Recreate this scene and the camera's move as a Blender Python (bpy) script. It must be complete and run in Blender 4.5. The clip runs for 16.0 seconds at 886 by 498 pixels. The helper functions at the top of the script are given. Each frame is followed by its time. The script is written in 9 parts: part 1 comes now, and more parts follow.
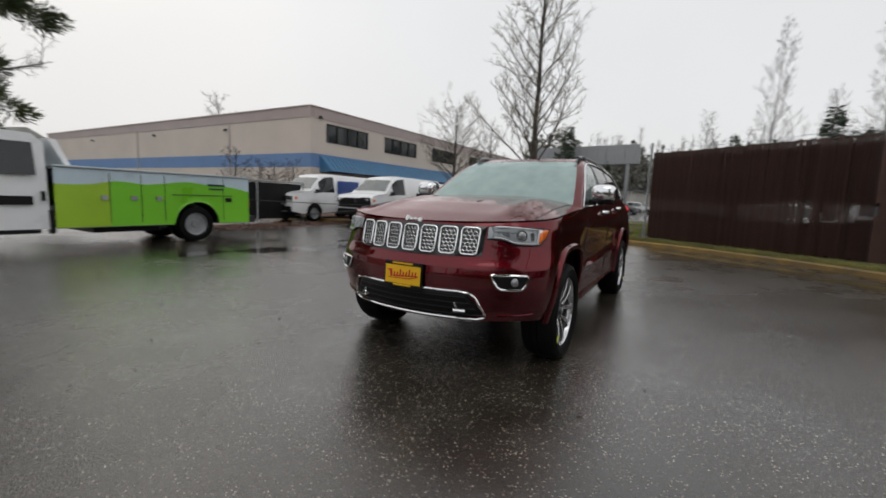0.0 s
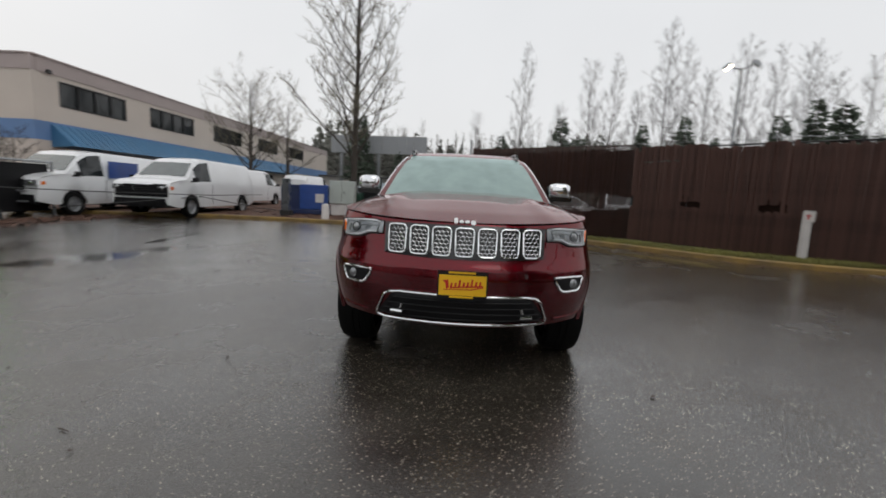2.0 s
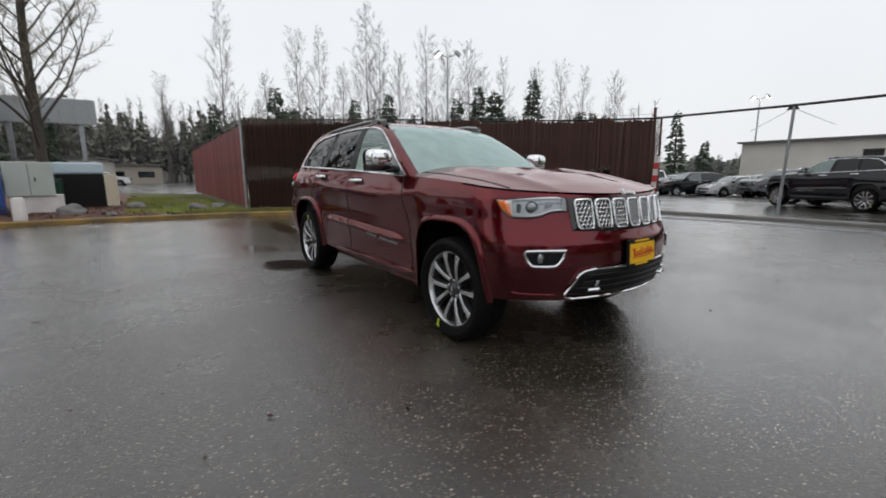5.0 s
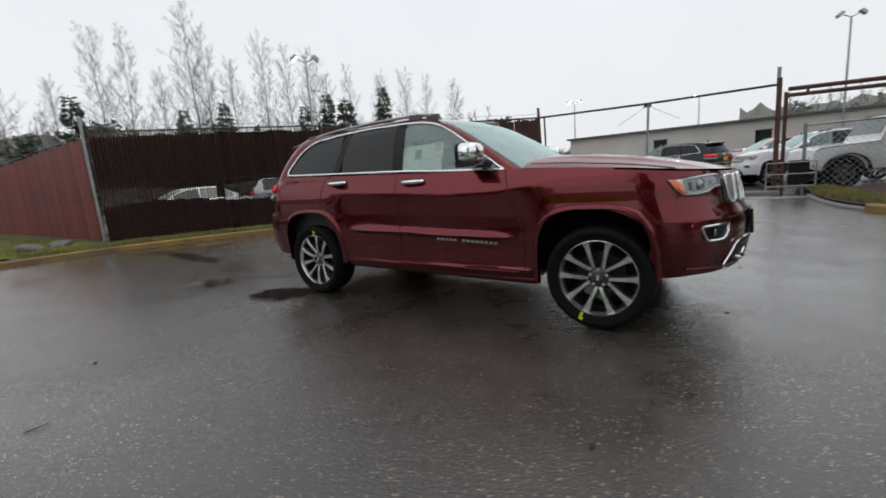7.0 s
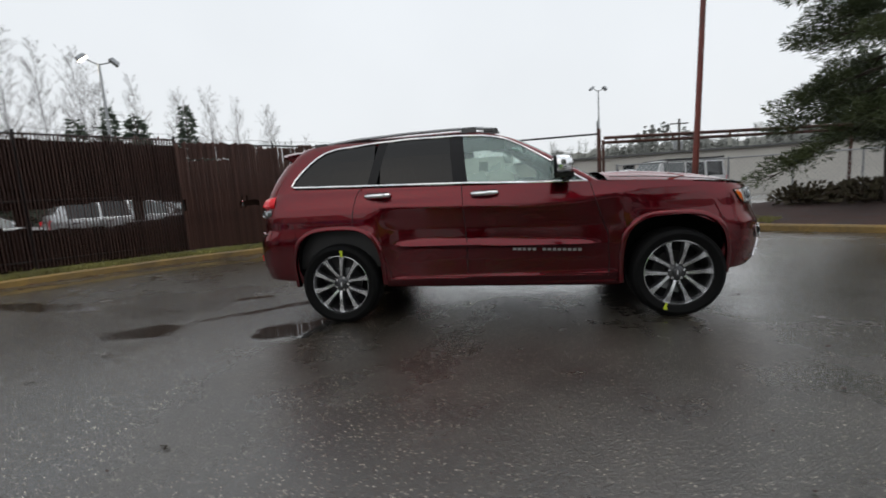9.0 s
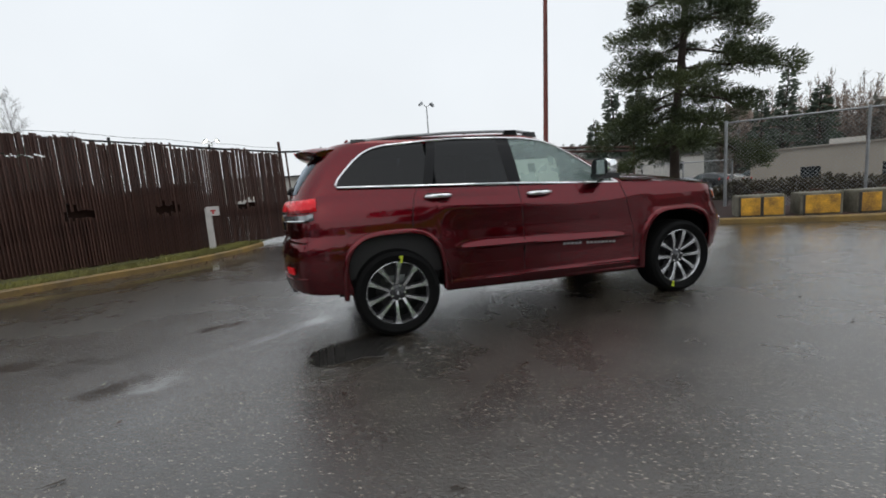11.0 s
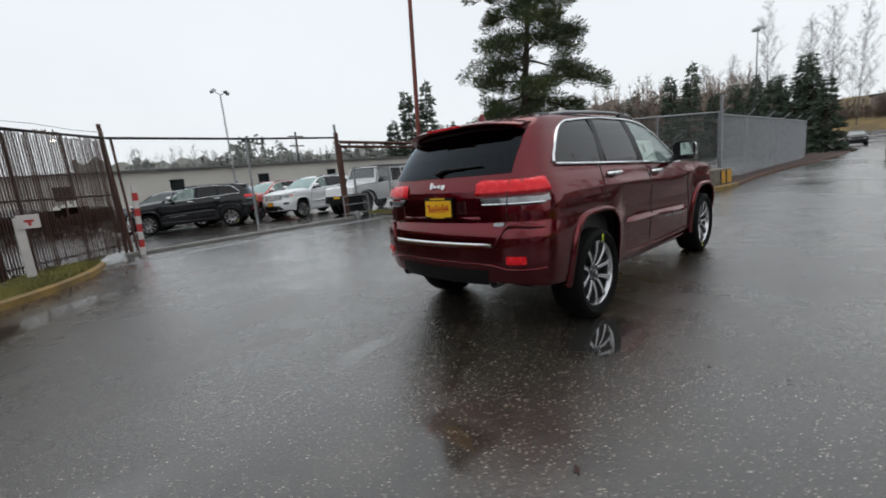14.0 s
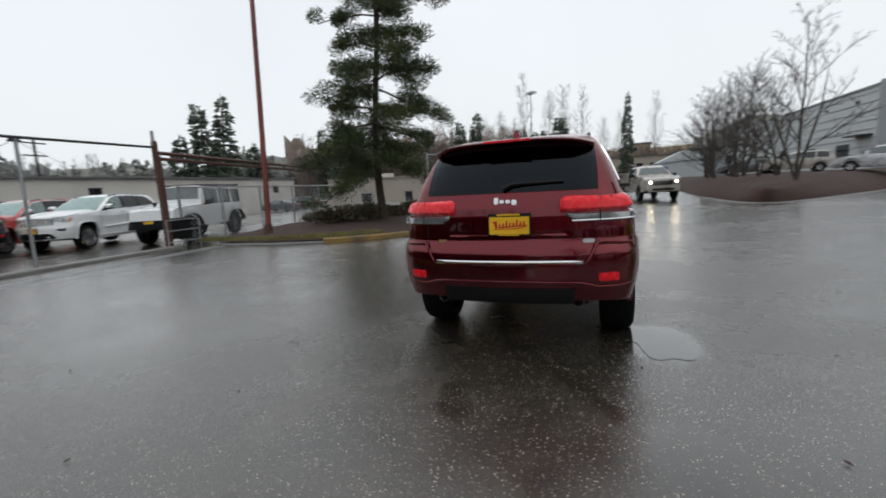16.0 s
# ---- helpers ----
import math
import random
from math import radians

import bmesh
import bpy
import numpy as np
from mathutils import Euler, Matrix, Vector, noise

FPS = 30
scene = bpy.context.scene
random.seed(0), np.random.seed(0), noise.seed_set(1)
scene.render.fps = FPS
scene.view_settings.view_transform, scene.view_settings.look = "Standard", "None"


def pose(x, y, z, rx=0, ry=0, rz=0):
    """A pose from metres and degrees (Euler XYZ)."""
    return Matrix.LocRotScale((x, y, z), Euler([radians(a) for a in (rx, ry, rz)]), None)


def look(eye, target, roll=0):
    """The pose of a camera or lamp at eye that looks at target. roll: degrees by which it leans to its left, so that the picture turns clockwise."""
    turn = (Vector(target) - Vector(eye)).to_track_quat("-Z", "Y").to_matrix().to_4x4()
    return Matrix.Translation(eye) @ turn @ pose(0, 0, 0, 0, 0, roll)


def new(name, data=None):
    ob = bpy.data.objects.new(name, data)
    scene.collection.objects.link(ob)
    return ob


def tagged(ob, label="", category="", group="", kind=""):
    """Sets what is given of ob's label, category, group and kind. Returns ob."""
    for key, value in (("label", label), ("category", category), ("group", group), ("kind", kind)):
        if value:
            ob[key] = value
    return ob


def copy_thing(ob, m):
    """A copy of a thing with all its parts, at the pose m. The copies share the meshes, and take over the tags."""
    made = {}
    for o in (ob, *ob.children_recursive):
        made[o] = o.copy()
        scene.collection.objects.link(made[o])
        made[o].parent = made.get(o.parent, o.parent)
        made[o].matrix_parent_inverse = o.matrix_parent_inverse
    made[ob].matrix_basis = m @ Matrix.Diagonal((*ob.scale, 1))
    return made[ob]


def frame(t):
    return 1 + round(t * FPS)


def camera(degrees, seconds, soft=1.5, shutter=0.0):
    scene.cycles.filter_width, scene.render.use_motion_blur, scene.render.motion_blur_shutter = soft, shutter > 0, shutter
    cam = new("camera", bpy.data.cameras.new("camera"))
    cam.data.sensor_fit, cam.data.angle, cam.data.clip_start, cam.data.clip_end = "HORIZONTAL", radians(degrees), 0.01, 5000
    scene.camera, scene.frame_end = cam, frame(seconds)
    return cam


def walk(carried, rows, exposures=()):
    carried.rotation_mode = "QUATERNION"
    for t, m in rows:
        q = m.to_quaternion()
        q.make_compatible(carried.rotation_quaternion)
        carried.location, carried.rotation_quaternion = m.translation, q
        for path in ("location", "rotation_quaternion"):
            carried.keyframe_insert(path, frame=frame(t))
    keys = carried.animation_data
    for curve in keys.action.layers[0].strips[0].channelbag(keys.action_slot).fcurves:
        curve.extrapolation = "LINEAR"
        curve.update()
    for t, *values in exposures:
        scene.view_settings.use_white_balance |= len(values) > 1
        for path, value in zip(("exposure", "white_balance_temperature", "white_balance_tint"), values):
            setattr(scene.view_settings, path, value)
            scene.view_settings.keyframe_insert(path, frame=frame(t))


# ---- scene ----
cam = camera(92.9, 16.0, soft=1.7, shutter=0.5)
PATH = [
    (0, (4.734, 1.697, 1.208), (3.018, 0.697, 0.969), 2.2),
    (0.5, (4.879, 1.267, 1.217), (3.048, 0.497, 0.983), 2.7),
    (1, (4.944, 0.833, 1.223), (3.066, 0.183, 1.002), 2.1),
    (1.5, (4.939, 0.4, 1.231), (2.989, 0.018, 1.001), 3.8),
    (2, (4.941, -0.057, 1.224), (2.958, -0.115, 0.968), 2.8),
    (2.5, (4.865, -0.514, 1.195), (2.894, -0.339, 0.901), 0.1),
    (3, (4.754, -0.982, 1.184), (2.812, -0.604, 0.885), 1.9),
    (3.5, (4.555, -1.412, 1.203), (2.667, -0.812, 0.929), 1.7),
    (4, (4.326, -1.818, 1.208), (2.511, -1.033, 0.91), 2.1),
    (4.5, (4.096, -2.286, 1.207), (2.398, -1.28, 0.88), 0.8),
    (5, (3.8, -2.677, 1.171), (2.209, -1.514, 0.826), -0.2),
    (5.2, (3.689, -2.822, 1.181), (2.135, -1.617, 0.815), 1.3),
    (7.3, (1.899, -4.015, 1.149), (0.862, -2.341, 0.798), -3.5),
    (7.5, (1.704, -4.12, 1.161), (0.715, -2.42, 0.8), -1.8),
    (8, (1.192, -4.348, 1.138), (0.503, -2.497, 0.829), -1.5),
    (8.5, (0.613, -4.47, 1.108), (0.105, -2.558, 0.82), -3.5),
    (9, (0.098, -4.577, 1.129), (-0.212, -2.617, 0.877), -3.8),
    (9.5, (-0.432, -4.602, 1.136), (-0.58, -2.62, 0.913), -4.7),
    (10, (-0.965, -4.596, 1.156), (-0.935, -2.614, 0.89), -3.1),
    (10.2, (-1.184, -4.597, 1.15), (-0.993, -2.623, 0.888), -4.3),
    (12.3, (-3.255, -3.648, 1.27), (-2.387, -1.874, 0.956), -3.0),
    (12.5, (-3.456, -3.528, 1.258), (-2.457, -1.825, 0.938), -5.0),
    (13, (-3.894, -3.202, 1.247), (-2.813, -1.549, 0.931), -6.1),
    (13.5, (-4.313, -2.865, 1.273), (-3.123, -1.288, 0.96), -5.0),
    (14, (-4.704, -2.503, 1.294), (-3.352, -1.072, 0.942), -5.4),
    (14.5, (-4.989, -2.067, 1.304), (-3.523, -0.758, 0.936), -3.2),
    (15, (-5.221, -1.623, 1.324), (-3.553, -0.569, 1.001), -1.4),
    (15.5, (-5.328, -1.102, 1.312), (-3.563, -0.213, 1.007), -2.9),
    (16, (-5.457, -0.597, 1.317), (-3.591, 0.063, 1.03), -3.1),
]
walk(cam, [(t, look(eye, aim, roll)) for t, eye, aim, roll in PATH],
     ((0.0, -0.14, 6650, 10), (2.5, -0.10, 6600, 10), (3.5, 0.07, 6520, 10), (4.5, 0.04, 6500, 10), (8.0, 0.0, 6450, 9), (12.5, 0.06, 6350, 8), (16.0, 0.04, 6380, 8)))

# ---------- world and light ----------
world = bpy.data.worlds.new("overcast_sky")
scene.world = world
world.use_nodes = True
wn, wl = world.node_tree.nodes, world.node_tree.links
wn.clear()
w_out = wn.new("ShaderNodeOutputWorld")
w_bg = wn.new("ShaderNodeBackground")
w_sky = wn.new("ShaderNodeTexSky")
w_sky.sky_type = "NISHITA"
w_sky.sun_disc = False
w_sky.sun_elevation = radians(38)
w_sky.sun_rotation = radians(200)
w_sky.air_density, w_sky.dust_density, w_sky.ozone_density = 1.0, 6.0, 0.6
w_co = wn.new("ShaderNodeTexCoord")
w_sep = wn.new("ShaderNodeSeparateXYZ")
w_ramp = wn.new("ShaderNodeValToRGB")
w_ramp.color_ramp.elements[0].position, w_ramp.color_ramp.elements[0].color = 0.0, (0.89, 0.905, 0.925, 1)
w_ramp.color_ramp.elements[1].position, w_ramp.color_ramp.elements[1].color = 0.6, (0.90, 0.93, 0.97, 1)
w_cloud = wn.new("ShaderNodeTexNoise")
w_cloud.inputs["Scale"].default_value = 2.2
w_cloud.inputs["Detail"].default_value = 4
w_cm = wn.new("ShaderNodeMapRange")
w_cm.inputs["To Min"].default_value, w_cm.inputs["To Max"].default_value = 0.93, 1.07
w_mul = wn.new("ShaderNodeMix"); w_mul.data_type, w_mul.blend_type = "RGBA", "MULTIPLY"
w_mul.inputs["Factor"].default_value = 1.0
w_sm = wn.new("ShaderNodeMix"); w_sm.data_type, w_sm.blend_type = "RGBA", "MULTIPLY"
w_sm.inputs["Factor"].default_value = 1.0
w_sm.inputs["B"].default_value = (0.1, 0.1, 0.1, 1)
w_mix = wn.new("ShaderNodeMix"); w_mix.data_type = "RGBA"
w_mix.inputs["Factor"].default_value = 0.94
wl.new(w_co.outputs["Generated"], w_sep.inputs[0])
wl.new(w_co.outputs["Generated"], w_cloud.inputs["Vector"])
wl.new(w_sep.outputs["Z"], w_ramp.inputs[0])
wl.new(w_cloud.outputs["Fac"], w_cm.inputs["Value"])
wl.new(w_ramp.outputs[0], w_mul.inputs["A"])
wl.new(w_cm.outputs[0], w_mul.inputs["B"])
wl.new(w_sky.outputs[0], w_sm.inputs["A"])
wl.new(w_sm.outputs["Result"], w_mix.inputs["A"])
wl.new(w_mul.outputs["Result"], w_mix.inputs["B"])
wl.new(w_mix.outputs["Result"], w_bg.inputs["Color"])
w_bg.inputs["Strength"].default_value = 1.0
wl.new(w_bg.outputs[0], w_out.inputs[0])

sun = new("sun", bpy.data.lights.new("sun", "SUN"))
sun.data.energy, sun.data.angle, sun.data.color = 0.5, radians(40), (1.0, 0.97, 0.93)
sun.matrix_world = look((0, 0, 50), (-20, -14, 0))

# ---------- materials ----------
def mat(name, rgb, rough=0.6, metal=0.0, var=0.15, scale=3.0, bump=0.0, bscale=60.0, coat=0.0, tint=None,
        rvar=0.1, rand=0.0, spec=0.5, emit=0.0):
    """A surface with two scales of colour change, a worn gloss and fine relief."""
    m = bpy.data.materials.new(name)
    m.use_nodes = True
    n, l = m.node_tree.nodes, m.node_tree.links
    b = n["Principled BSDF"]
    co = n.new("ShaderNodeTexCoord")
    big, fine = n.new("ShaderNodeTexNoise"), n.new("ShaderNodeTexNoise")
    big.inputs["Scale"].default_value, big.inputs["Detail"].default_value = scale, 5
    fine.inputs["Scale"].default_value, fine.inputs["Detail"].default_value = bscale, 3
    for t in (big, fine):
        l.new(co.outputs["Object"], t.inputs["Vector"])
    add = n.new("ShaderNodeMath"); add.operation = "MULTIPLY_ADD"
    add.inputs[1].default_value = 0.4
    l.new(fine.outputs["Fac"], add.inputs[0]); l.new(big.outputs["Fac"], add.inputs[2])
    last = add.outputs[0]
    if rand:
        oi = n.new("ShaderNodeObjectInfo")
        ad = n.new("ShaderNodeMath"); ad.operation = "MULTIPLY_ADD"
        ad.inputs[1].default_value = rand
        l.new(oi.outputs["Random"], ad.inputs[0]); l.new(last, ad.inputs[2])
        last = ad.outputs[0]
    r = n.new("ShaderNodeValToRGB")
    lo = tint or tuple(c * (1 - var) for c in rgb)
    hi = tuple(min(1, c * (1 + var)) for c in rgb)
    r.color_ramp.elements[0].position, r.color_ramp.elements[0].color = 0.4, (*lo, 1)
    r.color_ramp.elements[1].position, r.color_ramp.elements[1].color = 0.95 + rand * 0.5, (*hi, 1)
    l.new(last, r.inputs[0])
    l.new(r.outputs[0], b.inputs["Base Color"])
    mr = n.new("ShaderNodeMapRange")
    mr.inputs["To Min"].default_value, mr.inputs["To Max"].default_value = max(0.02, rough - rvar), min(1, rough + rvar)
    mr.inputs["From Min"].default_value, mr.inputs["From Max"].default_value = 0.3, 0.7
    l.new(big.outputs["Fac"], mr.inputs["Value"]); l.new(mr.outputs[0], b.inputs["Roughness"])
    b.inputs["Metallic"].default_value = metal
    b.inputs["Specular IOR Level"].default_value = spec
    b.inputs["Coat Weight"].default_value = coat
    b.inputs["Coat Roughness"].default_value = 0.04
    if emit:
        b.inputs["Emission Color"].default_value = (*rgb, 1)
        b.inputs["Emission Strength"].default_value = emit
    if bump:
        bp = n.new("ShaderNodeBump")
        bp.inputs["Strength"].default_value, bp.inputs["Distance"].default_value = bump, 0.01
        l.new(fine.outputs["Fac"], bp.inputs["Height"]); l.new(bp.outputs[0], b.inputs["Normal"])
    return m


def glass(name, tint, rough=0.01, ior=1.5, sky_veil=0.0, sheen=(1, 1, 1)):
    """Thin sheet glass: tinted see-through with a mirror-like sheen."""
    m = bpy.data.materials.new(name)
    m.use_nodes = True
    n, l = m.node_tree.nodes, m.node_tree.links
    n.remove(n["Principled BSDF"])
    fr, tr, gl, mx = (n.new("ShaderNode" + k) for k in ("Fresnel", "BsdfTransparent", "BsdfGlossy", "MixShader"))
    fr.inputs["IOR"].default_value = ior
    tr.inputs["Color"].default_value = (*tint, 1)
    gl.inputs["Roughness"].default_value = rough
    gl.inputs["Color"].default_value = (*sheen, 1)
    body = tr.outputs[0]
    if sky_veil:  # rain film, with bright sky reflection painted in as a pale diffuse colour
        df, m2 = n.new("ShaderNodeBsdfDiffuse"), n.new("ShaderNodeMixShader")
        df.inputs["Color"].default_value = (0.58, 0.76, 0.72, 1)
        co, nz, mr = n.new("ShaderNodeTexCoord"), n.new("ShaderNodeTexNoise"), n.new("ShaderNodeMapRange")
        nz.inputs["Scale"].default_value = 5
        l.new(co.outputs["Object"], nz.inputs["Vector"]); l.new(nz.outputs["Fac"], mr.inputs["Value"])
        mr.inputs["To Min"].default_value, mr.inputs["To Max"].default_value = sky_veil * 0.7, sky_veil * 1.3
        l.new(mr.outputs[0], m2.inputs[0]); l.new(tr.outputs[0], m2.inputs[1]); l.new(df.outputs[0], m2.inputs[2])
        body = m2.outputs[0]
    l.new(fr.outputs[0], mx.inputs[0]); l.new(body, mx.inputs[1]); l.new(gl.outputs[0], mx.inputs[2])
    l.new(mx.outputs[0], n["Material Output"].inputs[0])
    return m


def wet_asphalt():
    """Rain-wet asphalt: dark binder, proud stones that tilt the wet gloss, a water film thicker in the hollows."""
    m = bpy.data.materials.new("wet_asphalt")
    m.use_nodes = True
    n, l = m.node_tree.nodes, m.node_tree.links
    b = n["Principled BSDF"]
    co = n.new("ShaderNodeTexCoord")

    def noise_tex(sc, det=4, rgh=0.55):
        t = n.new("ShaderNodeTexNoise")
        t.inputs["Scale"].default_value, t.inputs["Detail"].default_value, t.inputs["Roughness"].default_value = sc, det, rgh
        l.new(co.outputs["Object"], t.inputs["Vector"])
        return t

    def ramp(src, p0, c0, p1, c1):
        r = n.new("ShaderNodeValToRGB")
        r.color_ramp.elements[0].position, r.color_ramp.elements[0].color = p0, (*c0, 1)
        r.color_ramp.elements[1].position, r.color_ramp.elements[1].color = p1, (*c1, 1)
        l.new(src, r.inputs[0])
        return r

    def span(src, a0, a1, b0, b1):
        r = n.new("ShaderNodeMapRange")
        r.inputs["From Min"].default_value, r.inputs["From Max"].default_value = a0, a1
        r.inputs["To Min"].default_value, r.inputs["To Max"].default_value = b0, b1
        l.new(src, r.inputs["Value"])
        return r.outputs[0]

    def math_op(op, p, q, k=None):
        r = n.new("ShaderNodeMath"); r.operation = op
        for slot, v in ((0, p), (1, q), (2, k)):
            if v is None:
                continue
            if isinstance(v, (int, float)):
                r.inputs[slot].default_value = v
            else:
                l.new(v, r.inputs[slot])
        return r.outputs[0]
    big, mid, fine, edge = noise_tex(0.20, 5), noise_tex(1.5, 6, 0.65), noise_tex(160, 2), noise_tex(5.0, 5, 0.6)
    stones, grit = n.new("ShaderNodeTexVoronoi"), n.new("ShaderNodeTexVoronoi")
    stones.inputs["Scale"].default_value, grit.inputs["Scale"].default_value = 92, 170
    bent = n.new("ShaderNodeVectorMath"); bent.operation = "MULTIPLY_ADD"
    bent.inputs[1].default_value = (0.011, 0.011, 0.0)
    l.new(noise_tex(120, 2).outputs["Color"], bent.inputs[0]); l.new(co.outputs["Object"], bent.inputs[2])
    l.new(bent.outputs[0], stones.inputs["Vector"]); l.new(co.outputs["Object"], grit.inputs["Vector"])
    sep = n.new("ShaderNodeSeparateColor")
    l.new(stones.outputs["Color"], sep.inputs[0])
    base = ramp(mid.outputs["Fac"], 0.3, (0.019, 0.0155, 0.012), 0.75, (0.056, 0.047, 0.037))
    # random stone tone; the few very pale ones are painted wet glints
    glint = math_op("MULTIPLY_ADD", math_op("POWER", sep.outputs[2], 4.2), 0.94, 0.06)
    core = span(math_op("MULTIPLY_ADD", sep.outputs[1], 0.22, stones.outputs["Distance"]), 0.30, 0.55, 1.0, 0.0)
    shown = math_op("MULTIPLY", math_op("GREATER_THAN", sep.outputs[0], 0.52), core)
    stone = ramp(math_op("MULTIPLY", shown, glint), 0.0, (0, 0, 0), 1.0, (0.54, 0.48, 0.39))
    mx = n.new("ShaderNodeMix"); mx.data_type, mx.blend_type = "RGBA", "ADD"
    mx.inputs["Factor"].default_value = 1.0
    l.new(base.outputs[0], mx.inputs["A"]); l.new(stone.outputs[0], mx.inputs["B"])
    l.new(span(noise_tex(9, 3).outputs["Fac"], 0.34, 0.66, 0.30, 1.0), mx.inputs["Factor"])
    l.new(mx.outputs["Result"], b.inputs["Base Color"])
    patch_s = math_op("MULTIPLY_ADD", mid.outputs["Fac"], 0.45, big.outputs["Fac"])
    at = n.new("ShaderNodeAttribute"); at.attribute_name = "wet"
    ragged = math_op("MULTIPLY_ADD", edge.outputs["Fac"], 0.9, math_op("ADD", at.outputs["Fac"], -0.45))
    film = span(math_op("MULTIPLY", ragged, math_op("GREATER_THAN", at.outputs["Fac"], 0.02)), 0.18, 0.72, 0.0, 1.0)
    dry = math_op("SUBTRACT", 1.0, film)
    rough = span(patch_s, 0.55, 0.88, 0.09, 0.27)
    l.new(math_op("MULTIPLY_ADD", rough, dry, 0.05), b.inputs["Roughness"])
    l.new(math_op("MULTIPLY_ADD", dry, math_op("MULTIPLY_ADD", rough, 0.6, 0.04), 0.045), b.inputs["Coat Roughness"])
    b.inputs["Specular IOR Level"].default_value = 0.45
    b.inputs["Coat Weight"].default_value, b.inputs["Coat IOR"].default_value = 1.0, 1.51
    # each stone a small dome of its own height, with grit between
    dome = math_op("MULTIPLY", math_op("SUBTRACT", 0.55, stones.outputs["Distance"]), math_op("MULTIPLY_ADD", sep.outputs[1], 1.1, 0.1))
    small = math_op("MULTIPLY", math_op("SUBTRACT", 0.5, grit.outputs["Distance"]), 0.35)
    height = math_op("ADD", math_op("MULTIPLY_ADD", fine.outputs["Fac"], 0.25, dome), small)
    bp = n.new("ShaderNodeBump")
    bp.inputs["Distance"].default_value = 0.007
    l.new(math_op("MULTIPLY", span(patch_s, 0.5, 0.9, 0.18, 0.72), math_op("MAXIMUM", dry, 0.22)), bp.inputs["Strength"])
    l.new(height, bp.inputs["Height"]); l.new(bp.outputs[0], b.inputs["Normal"])
    # the water film rounds the stones off
    soft = n.new("ShaderNodeBump")
    soft.inputs["Distance"].default_value = 0.007
    l.new(math_op("MULTIPLY", span(patch_s, 0.5, 0.9, 0.07, 0.34), math_op("MAXIMUM", dry, 0.12)), soft.inputs["Strength"])
    l.new(height, soft.inputs["Height"]); l.new(soft.outputs[0], b.inputs["Coat Normal"])
    return m


ASPHALT = wet_asphalt()
WATER = mat("puddle_water", (0.030, 0.028, 0.026), 0.03, rvar=0.015, var=0.25, scale=2, spec=0.8, coat=0.8)
CONCRETE = mat("wet_concrete", (0.17, 0.165, 0.155), 0.55, var=0.3, scale=2, bump=0.4, bscale=45)
YELLOW_KERB = mat("worn_yellow_kerb", (0.27, 0.165, 0.038), 0.6, var=0.25, scale=1.6, bump=0.4, bscale=35, tint=(0.065, 0.052, 0.036))
GRASS_SOIL = mat("mossy_soil", (0.075, 0.085, 0.022), 0.9, var=0.4, scale=1.6, bump=0.8, bscale=25, tint=(0.05, 0.04, 0.022))
GRASS = mat("grass_blades", (0.19, 0.18, 0.045), 0.7, var=0.4, scale=1.2, tint=(0.085, 0.075, 0.025))
LEAFLITTER = mat("fallen_leaves", (0.11, 0.05, 0.03), 0.75, var=0.4, scale=4, tint=(0.05, 0.026, 0.02), bump=0.6, bscale=30)
MULCH = mat("bark_mulch", (0.036, 0.015, 0.011), 0.9, var=0.6, scale=2.2, bump=1.0, bscale=14, tint=(0.014, 0.008, 0.006))
SLAT = mat("brown_plastic_slat", (0.075, 0.038, 0.030), 0.5, spec=0.4, var=0.35, scale=1.5, rand=0.35, bump=0.2, bscale=20, tint=(0.034, 0.018, 0.015))
SLAT_RED = mat("red_brown_slat", (0.17, 0.035, 0.03), 0.55, var=0.3, scale=1.0, rand=0.4, tint=(0.06, 0.016, 0.014))
GALV = mat("galvanised_steel", (0.33, 0.34, 0.35), 0.45, 0.7, var=0.25, scale=5, bump=0.1)
RUST = mat("rusty_steel", (0.10, 0.045, 0.032), 0.65, 0.2, var=0.4, scale=4, bump=0.3, tint=(0.045, 0.022, 0.018))
REDPOLE = mat("red_brown_painted_pole", (0.19, 0.04, 0.028), 0.5, var=0.25, scale=1.2, bump=0.1, tint=(0.10, 0.03, 0.022))
DARKSTEEL = mat("dark_steel", (0.035, 0.034, 0.034), 0.5, 0.4, var=0.3, bump=0.1)
BLACK = mat("black_plastic", (0.006, 0.006, 0.007), 0.45, spec=0.25, var=0.3, bump=0.15, bscale=150)
RUBBER = mat("tyre_rubber", (0.0045, 0.0045, 0.0045), 0.7, var=0.3, bump=0.25, bscale=70, spec=0.14)
ALLOY = mat("machined_alloy", (0.62, 0.62, 0.63), 0.22, 0.9, var=0.08, rvar=0.06)
ALLOY_DARK = mat("dark_grey_alloy", (0.10, 0.10, 0.105), 0.35, 0.7, var=0.2)
CHROME = mat("chrome", (0.86, 0.87, 0.88), 0.06, 1.0, var=0.03, rvar=0.03)
WHITEPAINT = mat("white_car_paint", (0.74, 0.75, 0.76), 0.35, var=0.06, scale=1.2, coat=0.7)
SILVERPAINT = mat("silver_car_paint", (0.50, 0.51, 0.52), 0.3, 0.5, var=0.06, coat=0.8)
BLACKPAINT = mat("black_car_paint", (0.006, 0.007, 0.009), 0.10, 0.0, var=0.2, coat=0.1, rvar=0.03, spec=0.4)
GREYPAINT = mat("grey_car_paint", (0.10, 0.105, 0.115), 0.3, 0.4, var=0.1, coat=1.0)
REDPAINT = mat("bright_red_car_paint", (0.42, 0.018, 0.014), 0.3, var=0.1, coat=1.0)
